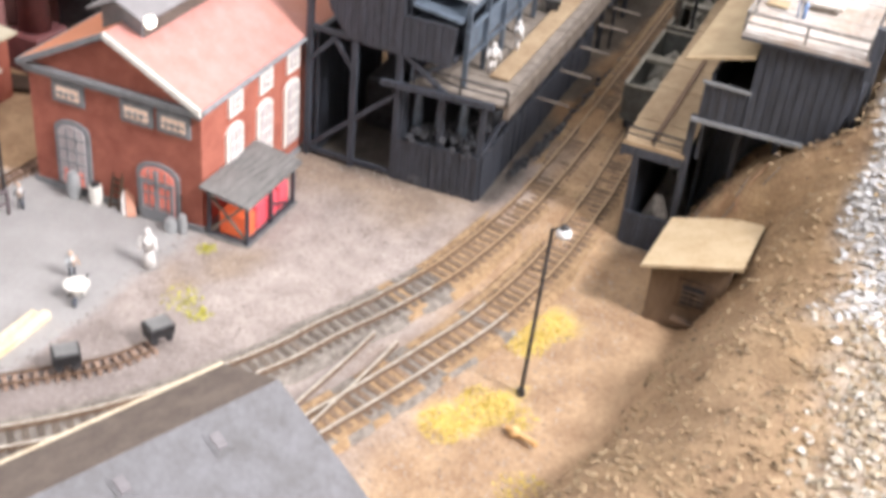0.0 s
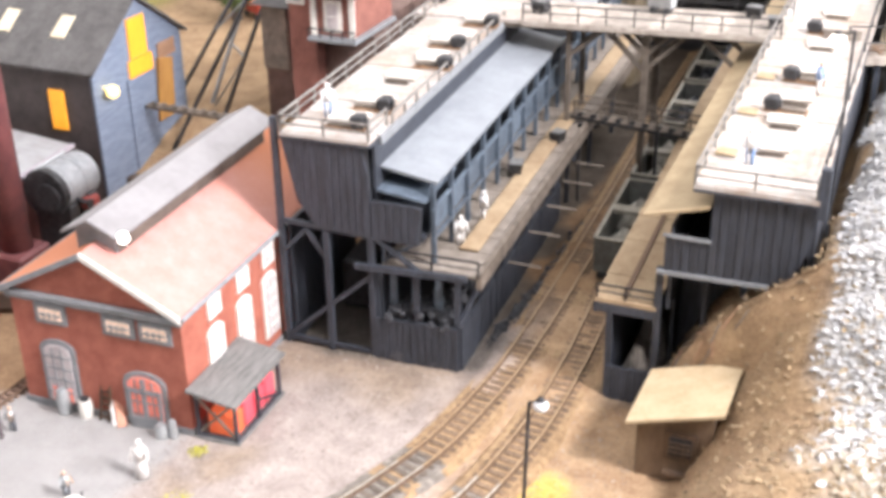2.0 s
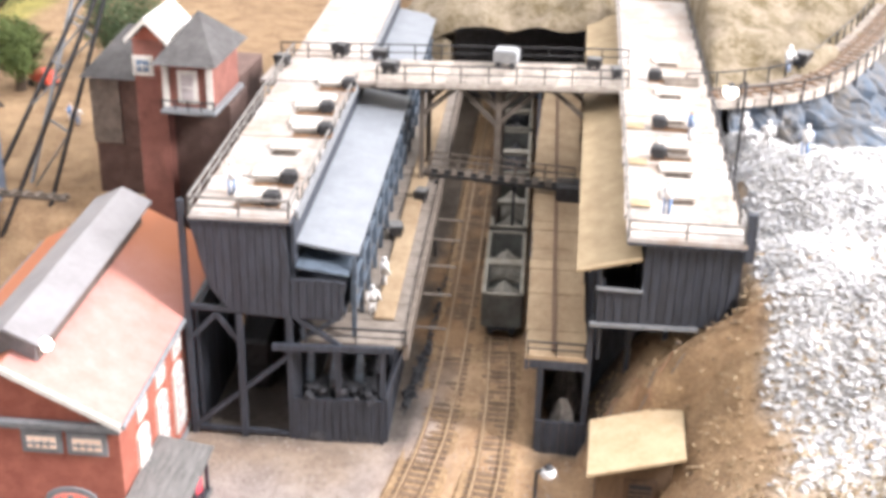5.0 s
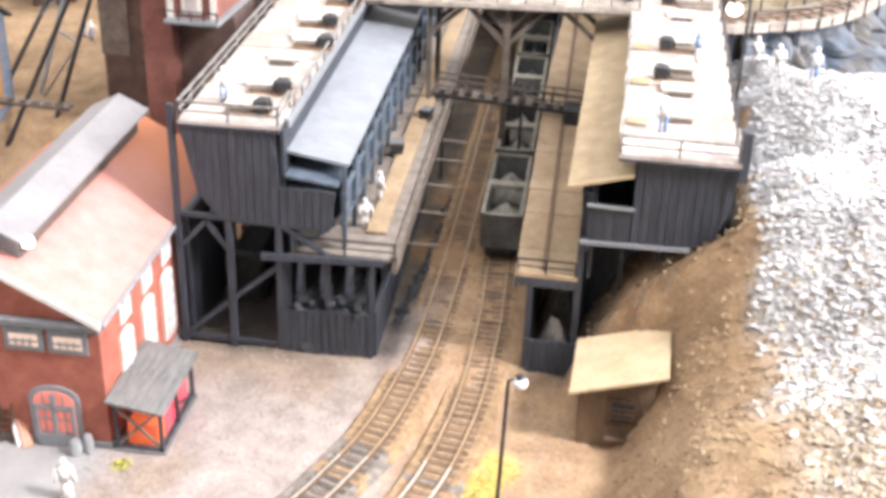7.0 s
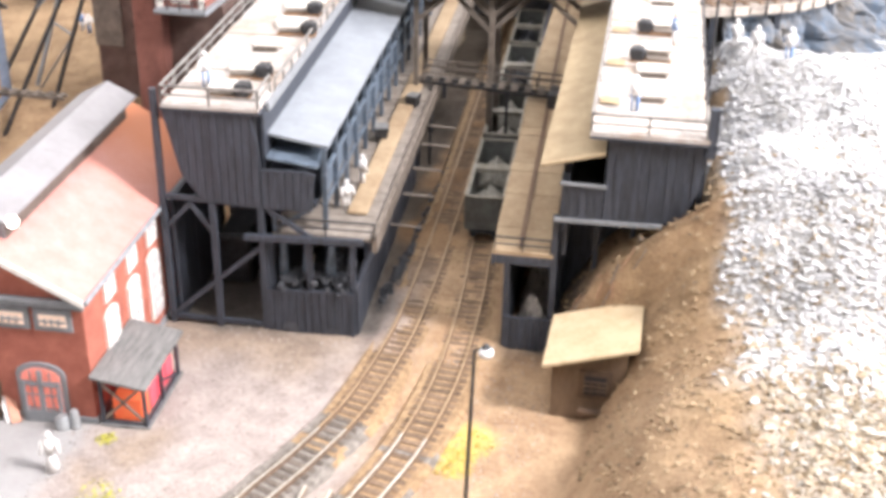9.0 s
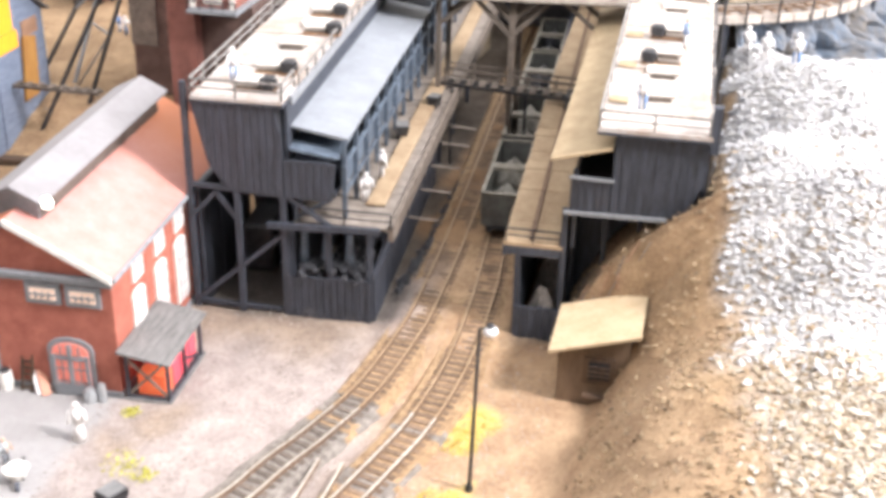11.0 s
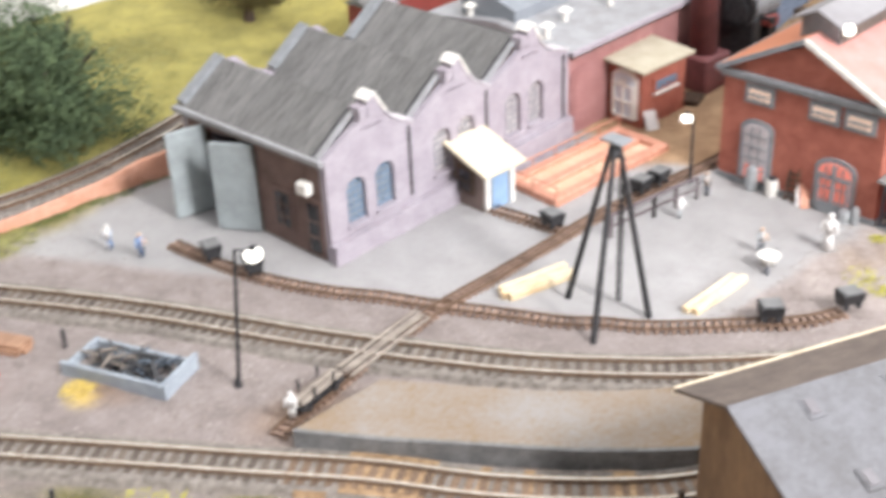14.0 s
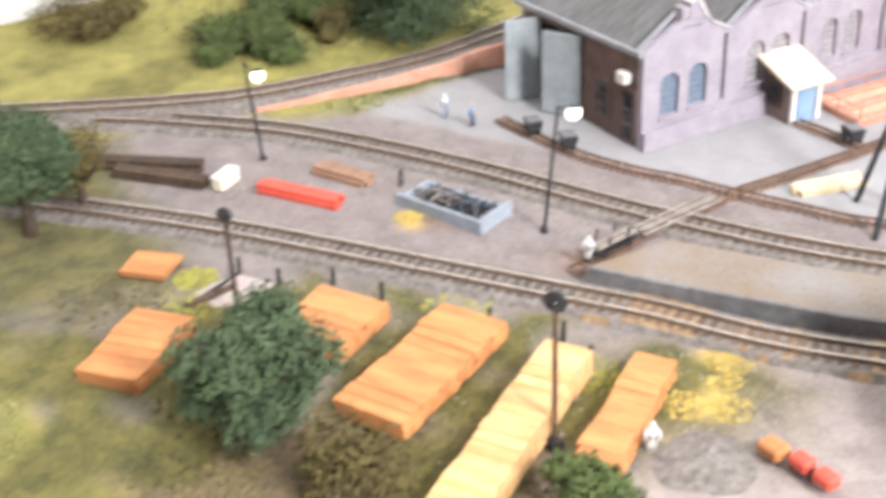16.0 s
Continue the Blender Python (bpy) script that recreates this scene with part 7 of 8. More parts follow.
for x, y in ((3.18, 3.40), (3.30, 3.12), (3.47, 2.66)):
    figurine((x, y, height(x, y) - 0.01), 0.21, "fig_white", "fig_white" if x < 3.4 else "fig_blue", 50 * x)


def stack(at, turn, length, width, layers, material, label, pitch=0.075):
    ob = thing("lumber_stack", label, "lumber", at, turn, "lumber stacks")
    rnd = random.Random(int(at[0] * 100))
    for x in (width * 0.25, width * 0.75):
        bm = bm_new()
        box(bm, x - 0.02, x + 0.02, 0.02, length - 0.02, -0.02, 0.03)
        part("bearer", bm, "brown_wood", ob)
    th = 0.034
    for k in range(layers):
        n = round(length / pitch)
        for i in range(n):
            bm = bm_new()
            a = length * i / n
            zz = 0.031 + k * th
            j = rnd.uniform(-0.006, 0.006)
            sag = 0.006 * math.sin(i * 0.9)
            box(bm, j, width + j + rnd.uniform(-0.006, 0.006), a + 0.0008, a + length / n - 0.0008, zz + sag * (k == layers - 1) * 0.5, zz + th - 0.004 + sag * (k == layers - 1))
            part("board", bm, material, ob)


def stack_from(p, q, width, layers, material, label):
    """p: middle of the far end, q: middle of the near end."""
    d = Vector(q) - Vector(p)
    ang = math.degrees(math.atan2(d.y, d.x)) - 90
    s = Vector((d.y, -d.x)).normalized() * width / 2
    stack((p[0] - s.x, p[1] - s.y, 0.0), ang, d.length, width, layers, material, label)


stack_from((-1.45, -5.71), (-1.075, -6.11), 0.33, 4, "lumber", "short square stack of fresh orange lumber")
stack_from((-1.17, -4.805), (-0.93, -5.175), 0.41, 3, "lumber", "stack of fresh orange boards on the grass")
stack_from((-0.70, -4.365), (-0.24, -5.155), 0.37, 3, "lumber", "wide long stack of fresh orange boards")
stack_from((-0.185, -4.147), (0.54, -5.16), 0.235, 4, "lumber_pale", "narrow stack of pale yellow boards")
stack_from((0.055, -3.827), (0.545, -4.485), 0.20, 3, "lumber", "narrow stack of orange boards beside the track")
stack_from((-2.24, -5.53), (-2.06, -5.69), 0.27, 1, "lumber", "small loose pile of orange boards")


def loose_piles():
    for k, (x, y, turn, n, le, w, material, label) in enumerate((
        (-2.55, -4.57, 34.5, 4, 0.57, 0.030, "red_paint", "low pile of red painted girders"),
        (-2.655, -4.235, 28.8, 4, 0.40, 0.032, "lumber_grey", "low pile of weathered tan boards"),
        (-3.47, -5.25, 52, 4, 0.72, 0.03, "brown_wood", "low pile of dark old timbers"),
        (-3.24, -5.23, 43, 4, 0.66, 0.03, "brown_wood", "low pile of dark old timbers"),
    )):
        ob = thing("timber_pile", label, "timber", (x, y, 0), turn, "piles between the tracks")
        rnd = random.Random(k)
        for layer in range(2):
            for i in range(n - layer):
                bm = bm_new()
                o = (i - (n - layer - 1) / 2) * (w + 0.004)
                d = rnd.uniform(-0.02, 0.02)
                box(bm, -le / 2 + d, le / 2 + d, o - w / 2, o + w / 2, layer * 0.03 - 0.004 * (1 - layer), layer * 0.03 + 0.028)
                part("timber", bm, material, ob)
    ob = thing("scrap_bin", "blue-grey open concrete bin heaped with dark scrap", "bin", (-1.573, -3.838, 0), 203.9)
    # own x runs along the front
    L, W, h, t = 0.635, 0.275, 0.080, 0.022
    for name, b in (("front_wall", (0, L, 0, t)), ("end_wall", (0, t, -W, -0.0005)), ("end_wall", (L - t, L, -W, -0.0005)), ("rear_wall", (t, L - t, -W, -W + t)), ("divider", (L * 0.45, L * 0.45 + t, -W + t, -0.0005))):
        bm = bm_new()
        box(bm, *b, -0.01, {"front_wall": h, "end_wall": h + 0.012 if b[0] == 0 else 0.05, "rear_wall": 0.045, "divider": 0.04}[name])
        part(name, bm, "concrete_blue", ob)
    rnd = random.Random(5)
    for i in range(70):
        bm = bm_new()
        c = Vector((rnd.uniform(0.08, L - 0.08), rnd.uniform(-W + 0.06, -0.05), rnd.uniform(0.025, 0.085)))
        d = Vector((rnd.uniform(-1, 1), rnd.uniform(-0.6, 0.6), rnd.uniform(-0.12, 0.12))).normalized() * rnd.uniform(0.03, 0.075)
        beam(bm, c - d, c + d, rnd.uniform(0.008, 0.022), 0.008)
        solid("scrap_iron", bm, rnd.choice(("dark_iron", "dark_iron", "dark_iron", "plank_grey", "blue_steel")), "bent dark scrap iron lying in the concrete bin", "scrap", (-1.573, -3.838, 0), 203.9, "scrap in the bin")
    ob = thing("white_crate", "whitewashed wooden crate on the gravel", "crate", (-2.945, -4.905, 0), 37)
    bm = bm_new()
    box(bm, -0.042, 0.042, -0.098, 0.098, 0, 0.085, 0.01)
    part("body", bm, "plank_white", ob)
    bm = bm_new()
    box(bm, -0.045, 0.045, -0.10, 0.10, 0.0855, 0.094, 0.004)
    part("lid", bm, "white", ob)
    for x, y, turn, le, n, material, label in ((-0.985, -1.82, 80, 0.45, 3, "balk_tan", "pile of pale tan timber balks on the yard"), (-0.20, -1.255, 92, 0.47, 2, "balk_tan", "pair of fresh tan timber balks")):
        ob = thing("timber_balks", label, "timber", (x, y, 0), turn)
        for i in range(n):
            bm = bm_new()
            o = (i - (n - 1) / 2) * 0.046
            box(bm, -le / 2 - 0.02 * (i % 2), le / 2 - 0.03 * (i % 2), o - 0.021, o + 0.021, -0.004, 0.04, 0.004)
            part("balk", bm, material, ob)
    # tubs and carts on the narrow track
    for x, y, turn in ((0.39, -0.915, -26), (0.165, -1.295, -42), (-2.53, -2.94, 76), (-2.215, -2.87, 73), (-1.34, -1.32, 80), (-1.235, -0.62, 4), (-1.225, -0.46, 4)):
        tub((x, y, 0.034), turn, "tubs on the narrow tracks", 1.05)
    ob = thing("flat_cart", "narrow gauge flat cart loaded with grey timber", "cart", (-1.005, -3.35, 0.034), 12)
    bm = bm_new()
    box(bm, -0.045, 0.045, -0.16, 0.16, 0.025, 0.04)
    part("frame", bm, "dark_iron", ob)
    for i in range(4):
        bm = bm_new()
        rod(bm, (-0.033 + 0.022 * i, -0.15, 0.055 + 0.012 * (i % 2)), (-0.033 + 0.022 * i, 0.15, 0.055 + 0.012 * (i % 2)), 0.014, n=8)
        part("timber", bm, "plank_grey", ob)
    for s in (-1, 1):
        for y in (-0.1, 0.1):
            bm = bm_new()
            rod(bm, (s * 0.03, y, 0.018), (s * 0.042, y, 0.018), 0.02, n=10)
            part("wheel", bm, "dark_iron", ob)
    for s in (-1, 1):
        for y in (-0.07, 0.07):
            bm = bm_new()
            beam(bm, (s * 0.05, y, 0.03), (s * 0.052, y, 0.13), 0.009)
            part("stake", bm, "dark_iron", ob)
    # pot with its blue foot, barrels and cans by the door
    ob = thing("wheelbarrow", "pale tin wheelbarrow standing on the yard", "wheelbarrow", (-0.165, -0.825, 0), 30)
    bm = bm_new()
    rod(bm, (0, 0, 0.03), (0, 0, 0.09), 0.04, 0.065, 12)
    part("tray", bm, "white", ob)
    for s in (-1, 1):
        bm = bm_new()
        beam(bm, (s * 0.03, -0.05, 0.05), (s * 0.035, 0.11, 0.07), 0.01)
        beam(bm, (s * 0.03, 0.04, 0.045), (s * 0.03, 0.05, 0.0), 0.01)
        part("handle", bm, "dark_iron", ob)
    bm = bm_new()
    rod(bm, (-0.008, -0.07, 0.025), (0.008, -0.07, 0.025), 0.026, n=12)
    part("wheel", bm, "fig_dark", ob)
    for x, y, r, h, material, label in ((-0.80, -0.08, 0.042, 0.14, "tin", "tall galvanised milk can by the brick wall"), (-0.66, -0.07, 0.040, 0.11, "white", "pale barrel by the brick wall"), (-0.15, -0.08, 0.04, 0.07, "tin", "low tin tub by the red door"), (-0.09, -0.06, 0.026, 0.10, "tin", "upright tin can by the red door")):
        ob = thing("barrel", label, "barrel", (x, y, 0))
        bm = bm_new()
        rod(bm, (0, 0, 0), (0, 0, h * 0.5), r * 0.88, r, 14)
        rod(bm, (0, 0, h * 0.5), (0, 0, h), r, r * 0.85, 14)
        part("body", bm, material, ob, smooth=False)
        bm = bm_new()
        rod(bm, (0, 0, h), (0, 0, h + 0.012), r * 0.7, r * 0.6, 14)
        part("lid", bm, "dark_iron" if material == "white" else "tin", ob)
    ob = thing("ladder", "brown wooden ladder leaning on the brick wall", "ladder")
    for x in (-0.565, -0.505):
        bm = bm_new()
        beam(bm, (x, -0.075, 0), (x, -0.006, 0.27), 0.011)
        part("rail", bm, "brown_wood", ob)
    for i in range(7):
        t = (i + 0.7) / 7.5
        bm = bm_new()
        beam(bm, (-0.565, -0.075 + 0.069 * t, 0.27 * t), (-0.505, -0.075 + 0.069 * t, 0.27 * t), 0.008)
        part("rung", bm, "brown_wood", ob)
    for i, (x, material) in enumerate(((-0.47, "fig_white"), (-0.44, "terracotta"))):
        bm = bm_new()
        beam(bm, (x + 0.03, -0.085, 0.0), (x - 0.035, -0.012, 0.12), 0.05, 0.014)
        solid("leaning_board", bm, material, "short board leaning against the brick wall", "board", group="boards by the wall")
    ob = thing("yard_fence", "low dull purple-grey pipe fence along the cart track", "fence")
    railing(ob, [(-1.03, -1.15), (-1.00, -0.79), (-0.96, -0.42)], 0, 0.15, 0.19, True, "fence_mauve", 0.016)
    # brick retaining wall by the hill track
    ob = thing("retaining_wall", "low orange brick retaining wall along the track", "wall")
    pts = curve_points([(-3.93, -4.35), (-3.90, -4.10), (-3.86, -3.77), (-3.81, -3.39), (-3.81, -2.95), (-3.77, -2.70), (-3.77, -2.40), (-3.85, -2.0)], 0.1)
    for i, ((p, _), (q, _)) in enumerate(zip(pts, pts[1:])):
        h0, h1 = (0.035 + 0.055 * ease(0.05, 0.6, k / len(pts)) + 0.07 * ease(0.58, 0.72, k / len(pts)) for k in (i, i + 1))
        bm = bm_new()
        side = Vector((q.y - p.y, p.x - q.x, 0)).normalized() * 0.022
        vs = [bm.verts.new(c + e * side + Vector((0, 0, z))) for c, h in ((p, h0), (q, h1)) for e, z in ((-1, -0.03), (1, -0.03), (1, h), (-1, h))]
        for f in ((3, 2, 1, 0), (4, 5, 6, 7), (0, 1, 5, 4), (1, 2, 6, 5), (2, 3, 7, 6), (3, 0, 4, 7)):
            bm.faces.new([vs[k] for k in f])
        part("wall_segment", bm, "brick_orange", ob)
    # boards laid where the cart track crosses the line
    ob = thing("track_crossing", "pale worn boards where the cart track crosses", "crossing")
    for o in (-0.052, 0.0, 0.052):
        bm = bm_new()
        beam(bm, (-1.055 + o, -3.14, 0.056), (-1.165 + o, -2.52, 0.056), 0.022 if o else 0.04, 0.008)
        part("board", bm, "plank_grey", ob)
    # sticks and scraps on the bank below the loading house
    rnd = random.Random(31)
    for i in range(18):
        x, y = rnd.uniform(2.28, 2.72), rnd.uniform(1.02, 1.18)
        a = rnd.uniform(0, 3.1)
        le = rnd.uniform(0.016, 0.034)
        p, q = (Vector((x + s * le * math.cos(a), y + s * 0.4 * le * math.sin(a), 0)) for s in (-1, 1))
        p.z, q.z = height(p.x, p.y) + 0.012, height(q.x, q.y) + 0.03
        bm = bm_new()
        beam(bm, p, q, 0.006)
        solid("broken_stick", bm, rnd.choice(("plank_grey", "lumber_grey")), "broken stick lying on the earth bank", "stick", group="sticks on the bank")
    ob = thing("concrete_pad", "pale pinkish concrete pad with low dark edge rails", "pad")
    bm = bm_new()
    prism(bm, [(-1.81, -5.50), (-1.59, -5.41), (-1.55, -5.10), (-1.62, -5.05), (-1.86, -5.20)], "z", -0.02, 0.014)
    part("slab", bm, "pad_pink", ob)
    for p, q in (((-1.65, -5.545), (-1.725, -5.262)), ((-1.44, -5.32), (-1.574, -5.068))):
        bm = bm_new()
        beam(bm, (*p, 0.035), (*q, 0.035), 0.02, 0.03)
        part("edge_rail", bm, "brown_wood", ob)
    # buffer stops and stakes behind the lumber
    for x, y in ((-1.23, -4.635), (-1.496, -4.798), (-0.426, -4.03), (-0.185, -4.03), (-1.861, -5.196), (-1.635, -5.053), (-2.357, -3.983), (-0.72, -4.28)):
        bm = bm_new()
        beam(bm, (0, 0, -0.02), (0.01, 0.0, 0.12), 0.018)
        solid("stake", bm, "dark_iron", "short dark stake beside the lumber", "stake", (x, y, 0), group="stakes by the lumber")
    for (x0, y0), (x1, y1) in (((-1.861, -5.196), (-1.70, -5.50)), ((-1.635, -5.053), (-1.488, -5.322))):
        bm = bm_new()
        beam(bm, (x0, y0, 0.012), (x1, y1, 0.012), 0.022)
        solid("skid_rail", bm, "dark_iron", "dark skid rail lying on the ground", "rail", group="skids by the lumber")
    ob = thing("handcart", "small red handcart with orange crate", "cart", (0.92, -3.70, 0), 6)
    for x, y, s, material in ((-0.01, 0.0, 0.05, "red_paint"), (0.12, 0.0, 0.05, "red_paint"), (-0.14, -0.03, 0.06, "lumber")):
        bm = bm_new()
        box(bm, x - s, x + s, y - s * 0.8, y + s * 0.8, 0.03, 0.09, 0.012)
        part("box", bm, material, ob)
    for x in (-0.05, 0.05):
        bm = bm_new()
        rod(bm, (x - 0.005, 0.0, 0.03), (x + 0.005, 0.0, 0.03), 0.03, n=12)
        part("wheel", bm, "dark_iron", ob)
    bm = bm_new()
    heap(bm, (0.66, -4.0, -0.01), 0.26, 0.05, 9)
    solid("ballast_mound", bm, "ballast", "low grey gravel heap beside the lumber", "gravel")
    bm = bm_new()
    ball(bm, (2.10, -0.62, 0.03), 0.03, 8)
    rod(bm, (2.05, -0.60, 0.02), (2.22, -0.66, 0.04), 0.014, n=6)
    solid("tree_stump", bm, "lumber_pale", "pale split stump on the ochre ground", "stump")


M["room_floor"] = mat("grey_linoleum", (0.42, 0.41, 0.39), (0.34, 0.33, 0.31), 0.5, 4, bump=0.02)
M["concrete_blue"] = mat("blue_grey_concrete", (0.34, 0.38, 0.42), (0.25, 0.28, 0.32), 0.8, 100)
M["brick_orange"] = brick_mat("orange_brick", (0.74, 0.42, 0.31), (0.60, 0.29, 0.19), (0.8, 0.7, 0.6))
loose_piles()


# ---- plants ----
def tufts(bm, c, r, count, rnd, leaf, squash=0.75, hollow=0.45):
    """Many small turned leaf faces filling a lumpy crown."""
    for _ in range(count):
        d = Vector((rnd.gauss(0, 1), rnd.gauss(0, 1), rnd.gauss(0, 1))).normalized()
        k = r * (hollow + (1 - hollow) * rnd.random() ** 0.5) * (0.8 + 0.5 * noise.noise(d * 2.2 + Vector(c)))
        p = Vector(c) + Vector((d.x * k, d.y * k, d.z * k * squash))
        a = Vector((rnd.gauss(0, 1), rnd.gauss(0, 1), rnd.gauss(0, 1))).normalized() * leaf * rnd.uniform(0.6, 1.3)
        b = a.cross(d + Vector((0.1, 0.2, 0.3))).normalized() * leaf * rnd.uniform(0.5, 1.0)
        bm.faces.new([bm.verts.new(p + v) for v in (a, b, -a, -b)])


def tree(at, h, r, material, seed, label, clumps=9, name="tree", low=0.30):
    rnd = random.Random(seed)
    z = height(at[0], at[1])
    ob = thing(name, label, "tree" if name == "tree" else "bush", (*at, z - 0.02), group="trees and bushes")
    trunk_h = h * 0.35
    bm = bm_new()
    rod(bm, (0, 0, 0), (0.01, 0.01, trunk_h), r * 0.11, r * 0.07, 8)
    for i in range(5):
        a = 2 * math.pi * i / 5 + rnd.random()
        rod(bm, (0.01, 0.01, trunk_h * 0.9), (math.cos(a) * r * 0.6, math.sin(a) * r * 0.6, h * rnd.uniform(0.5, 0.8)), r * 0.05, r * 0.015, 6)
    part("trunk", bm, "bark", ob)
    bm = bm_new()
    for i in range(clumps):
        a = rnd.uniform(0, 2 * math.pi)
        k = rnd.uniform(0.0, 0.62) * r
        zz = h * rnd.uniform(low, 0.85)
        tufts(bm, (math.cos(a) * k, math.sin(a) * k, zz), r * rnd.uniform(0.36, 0.60), 1300 if r > 0.38 else 800, rnd, 0.0115)
    part("crown", bm, material, ob)


tree((-0.43, -5.55), 0.66, 0.42, "leaf", 1, "dark green bushy model tree", 26, low=0.2)
tree((0.14, -5.40), 0.27, 0.36, "leaf_olive", 2, "olive brown low bush", 8, "bush")
tree((0.68, -4.62), 0.27, 0.26, "leaf_moss", 3, "small green bush by the lumber", 8, "bush")
tree((-2.95, -6.10), 0.80, 0.44, "leaf", 4, "dark green bushy model tree", 20)
tree((-3.15, -5.75), 0.5, 0.34, "leaf_olive", 12, "olive brown bushy model tree", 8)
tree((-4.72, -2.80), 1.05, 0.74, "leaf", 5, "large dark green model tree on the hill", 26, low=0.14)
tree((-5.15, -2.95), 0.34, 0.36, "leaf_olive", 15, "olive shrub beside the large tree", 8, "bush")
tree((-4.95, -3.30), 0.22, 0.26, "leaf_olive", 16, "low olive shrub on the slope", 7, "bush")
tree((-4.87, -3.86), 0.32, 0.40, "leaf_moss", 17, "low green shrub on the slope", 9, "bush", 0.15)
tree((-5.95, -3.15), 0.24, 0.28, "leaf_moss", 18, "low green shrub on the slope", 7, "bush")
tree((-5.1, -4.25), 0.34, 0.36, "leaf_moss", 6, "green spreading bush on the hill", 10, "bush", 0.15)
tree((-5.25, -3.35), 0.30, 0.36, "leaf_moss", 7, "low green bush on the hill", 9, "bush")
tree((-5.5, -3.65), 0.28, 0.34, "leaf_moss", 8, "low green bush on the hill", 9, "bush")
tree((-5.6, -0.5), 0.6, 0.5, "leaf_olive", 9, "olive model tree beside the works", 9)
tree((-5.9, -5.0), 0.25, 0.5, "leaf_olive", 10, "low olive bush on the hill", 8, "bush")
tree((-2.3, 6.2), 0.9, 0.6, "leaf", 11, "dark green model tree behind the yard", 10)
tree((-3.1, 5.6), 0.8, 0.55, "leaf_moss", 13, "green model tree behind the yard", 10)
tree((-3.9, 6.4), 1.0, 0.7, "leaf", 14, "dark green model tree behind the yard", 10)


def strewn(name, label, category, material, spots, leaf, seed):
    rnd = random.Random(seed)
    bm = bm_new()
    for x, y, r, n in spots:
        for _ in range(n):
            a, k = rnd.uniform(0, 2 * math.pi), r * rnd.random() ** 0.6
            px, py = x + k * math.cos(a), y + k * math.sin(a)
            p = Vector((px, py, height(px, py)))
            t = Vector((rnd.gauss(0, 1), rnd.gauss(0, 1), 0.35)).normalized() * leaf * rnd.uniform(0.6, 1.6)
            s = Vector((rnd.gauss(0, 1), rnd.gauss(0, 1), rnd.gauss(0, 0.3))).normalized() * leaf * 0.45
            bm.faces.new([bm.verts.new(p + v) for v in (-s, s, s * 0.5 + t, -s * 0.5 + t)])
    solid(name, bm, material, label, category, kind="stuff")


strewn("yellow_tufts", "yellow flock tufts on the ochre ground", "grass", "leaf_yellow", [(1.93, 0.22, 0.13, 450), (1.88, 0.04, 0.12, 450), (1.90, -0.50, 0.14, 700), (1.80, -0.72, 0.12, 450), (2.26, -0.92, 0.12, 200), (2.08, -0.50, 0.08, 120), (-1.965, -4.13, 0.09, 260), (0.12, -3.44, 0.12, 500), (0.05, -3.37, 0.08, 200), (0.30, -3.83, 0.11, 350), (0.42, -3.68, 0.11, 350), (0.24, -3.56, 0.08, 200)], 0.013, 1)
strewn("moss_tufts", "small yellow-green grass tufts", "grass", "leaf_lime", [(-1.93, -5.42, 0.12, 500), (0.10, -0.12, 0.05, 90), (0.25, -0.55, 0.12, 120), (0.40, -0.62, 0.06, 80), (-0.1, -4.05, 0.14, 300), (0.02, -3.85, 0.12, 200), (-0.9, -4.35, 0.2, 300), (-1.7, -5.5, 0.2, 300)], 0.016, 2)
strewn("moss_tufts", "dark olive moss and weeds between the lumber", "grass", "leaf_olive", [(-0.65, -4.95, 0.16, 300), (-1.45, -5.35, 0.3, 700), (-0.1, -5.2, 0.3, 700), (-0.9, -5.6, 0.4, 1000), (-1.9, -5.9, 0.3, 500), (0.1, -4.7, 0.14, 250), (0.45, -4.75, 0.2, 400), (-0.3, -5.9, 0.3, 700)], 0.018, 6)
strewn("moss_tufts", "dark green weeds along the foot of the wall", "grass", "leaf_moss", [(-3.76, -3.45 + 0.16 * k, 0.09, 150) for k in range(8)], 0.014, 9)
strewn("meadow_grass", "short mown meadow grass on the slopes", "grass", "leaf_meadow", [(-5.2, -3.6, 0.9, 3000), (-5.6, -2.2, 0.9, 2500), (-6.3, -4.2, 1.0, 2200), (-1.0, -7.0, 0.5, 2500), (-1.9, -7.0, 0.5, 2000), (-3.75, -3.7, 0.25, 600)], 0.020, 3)


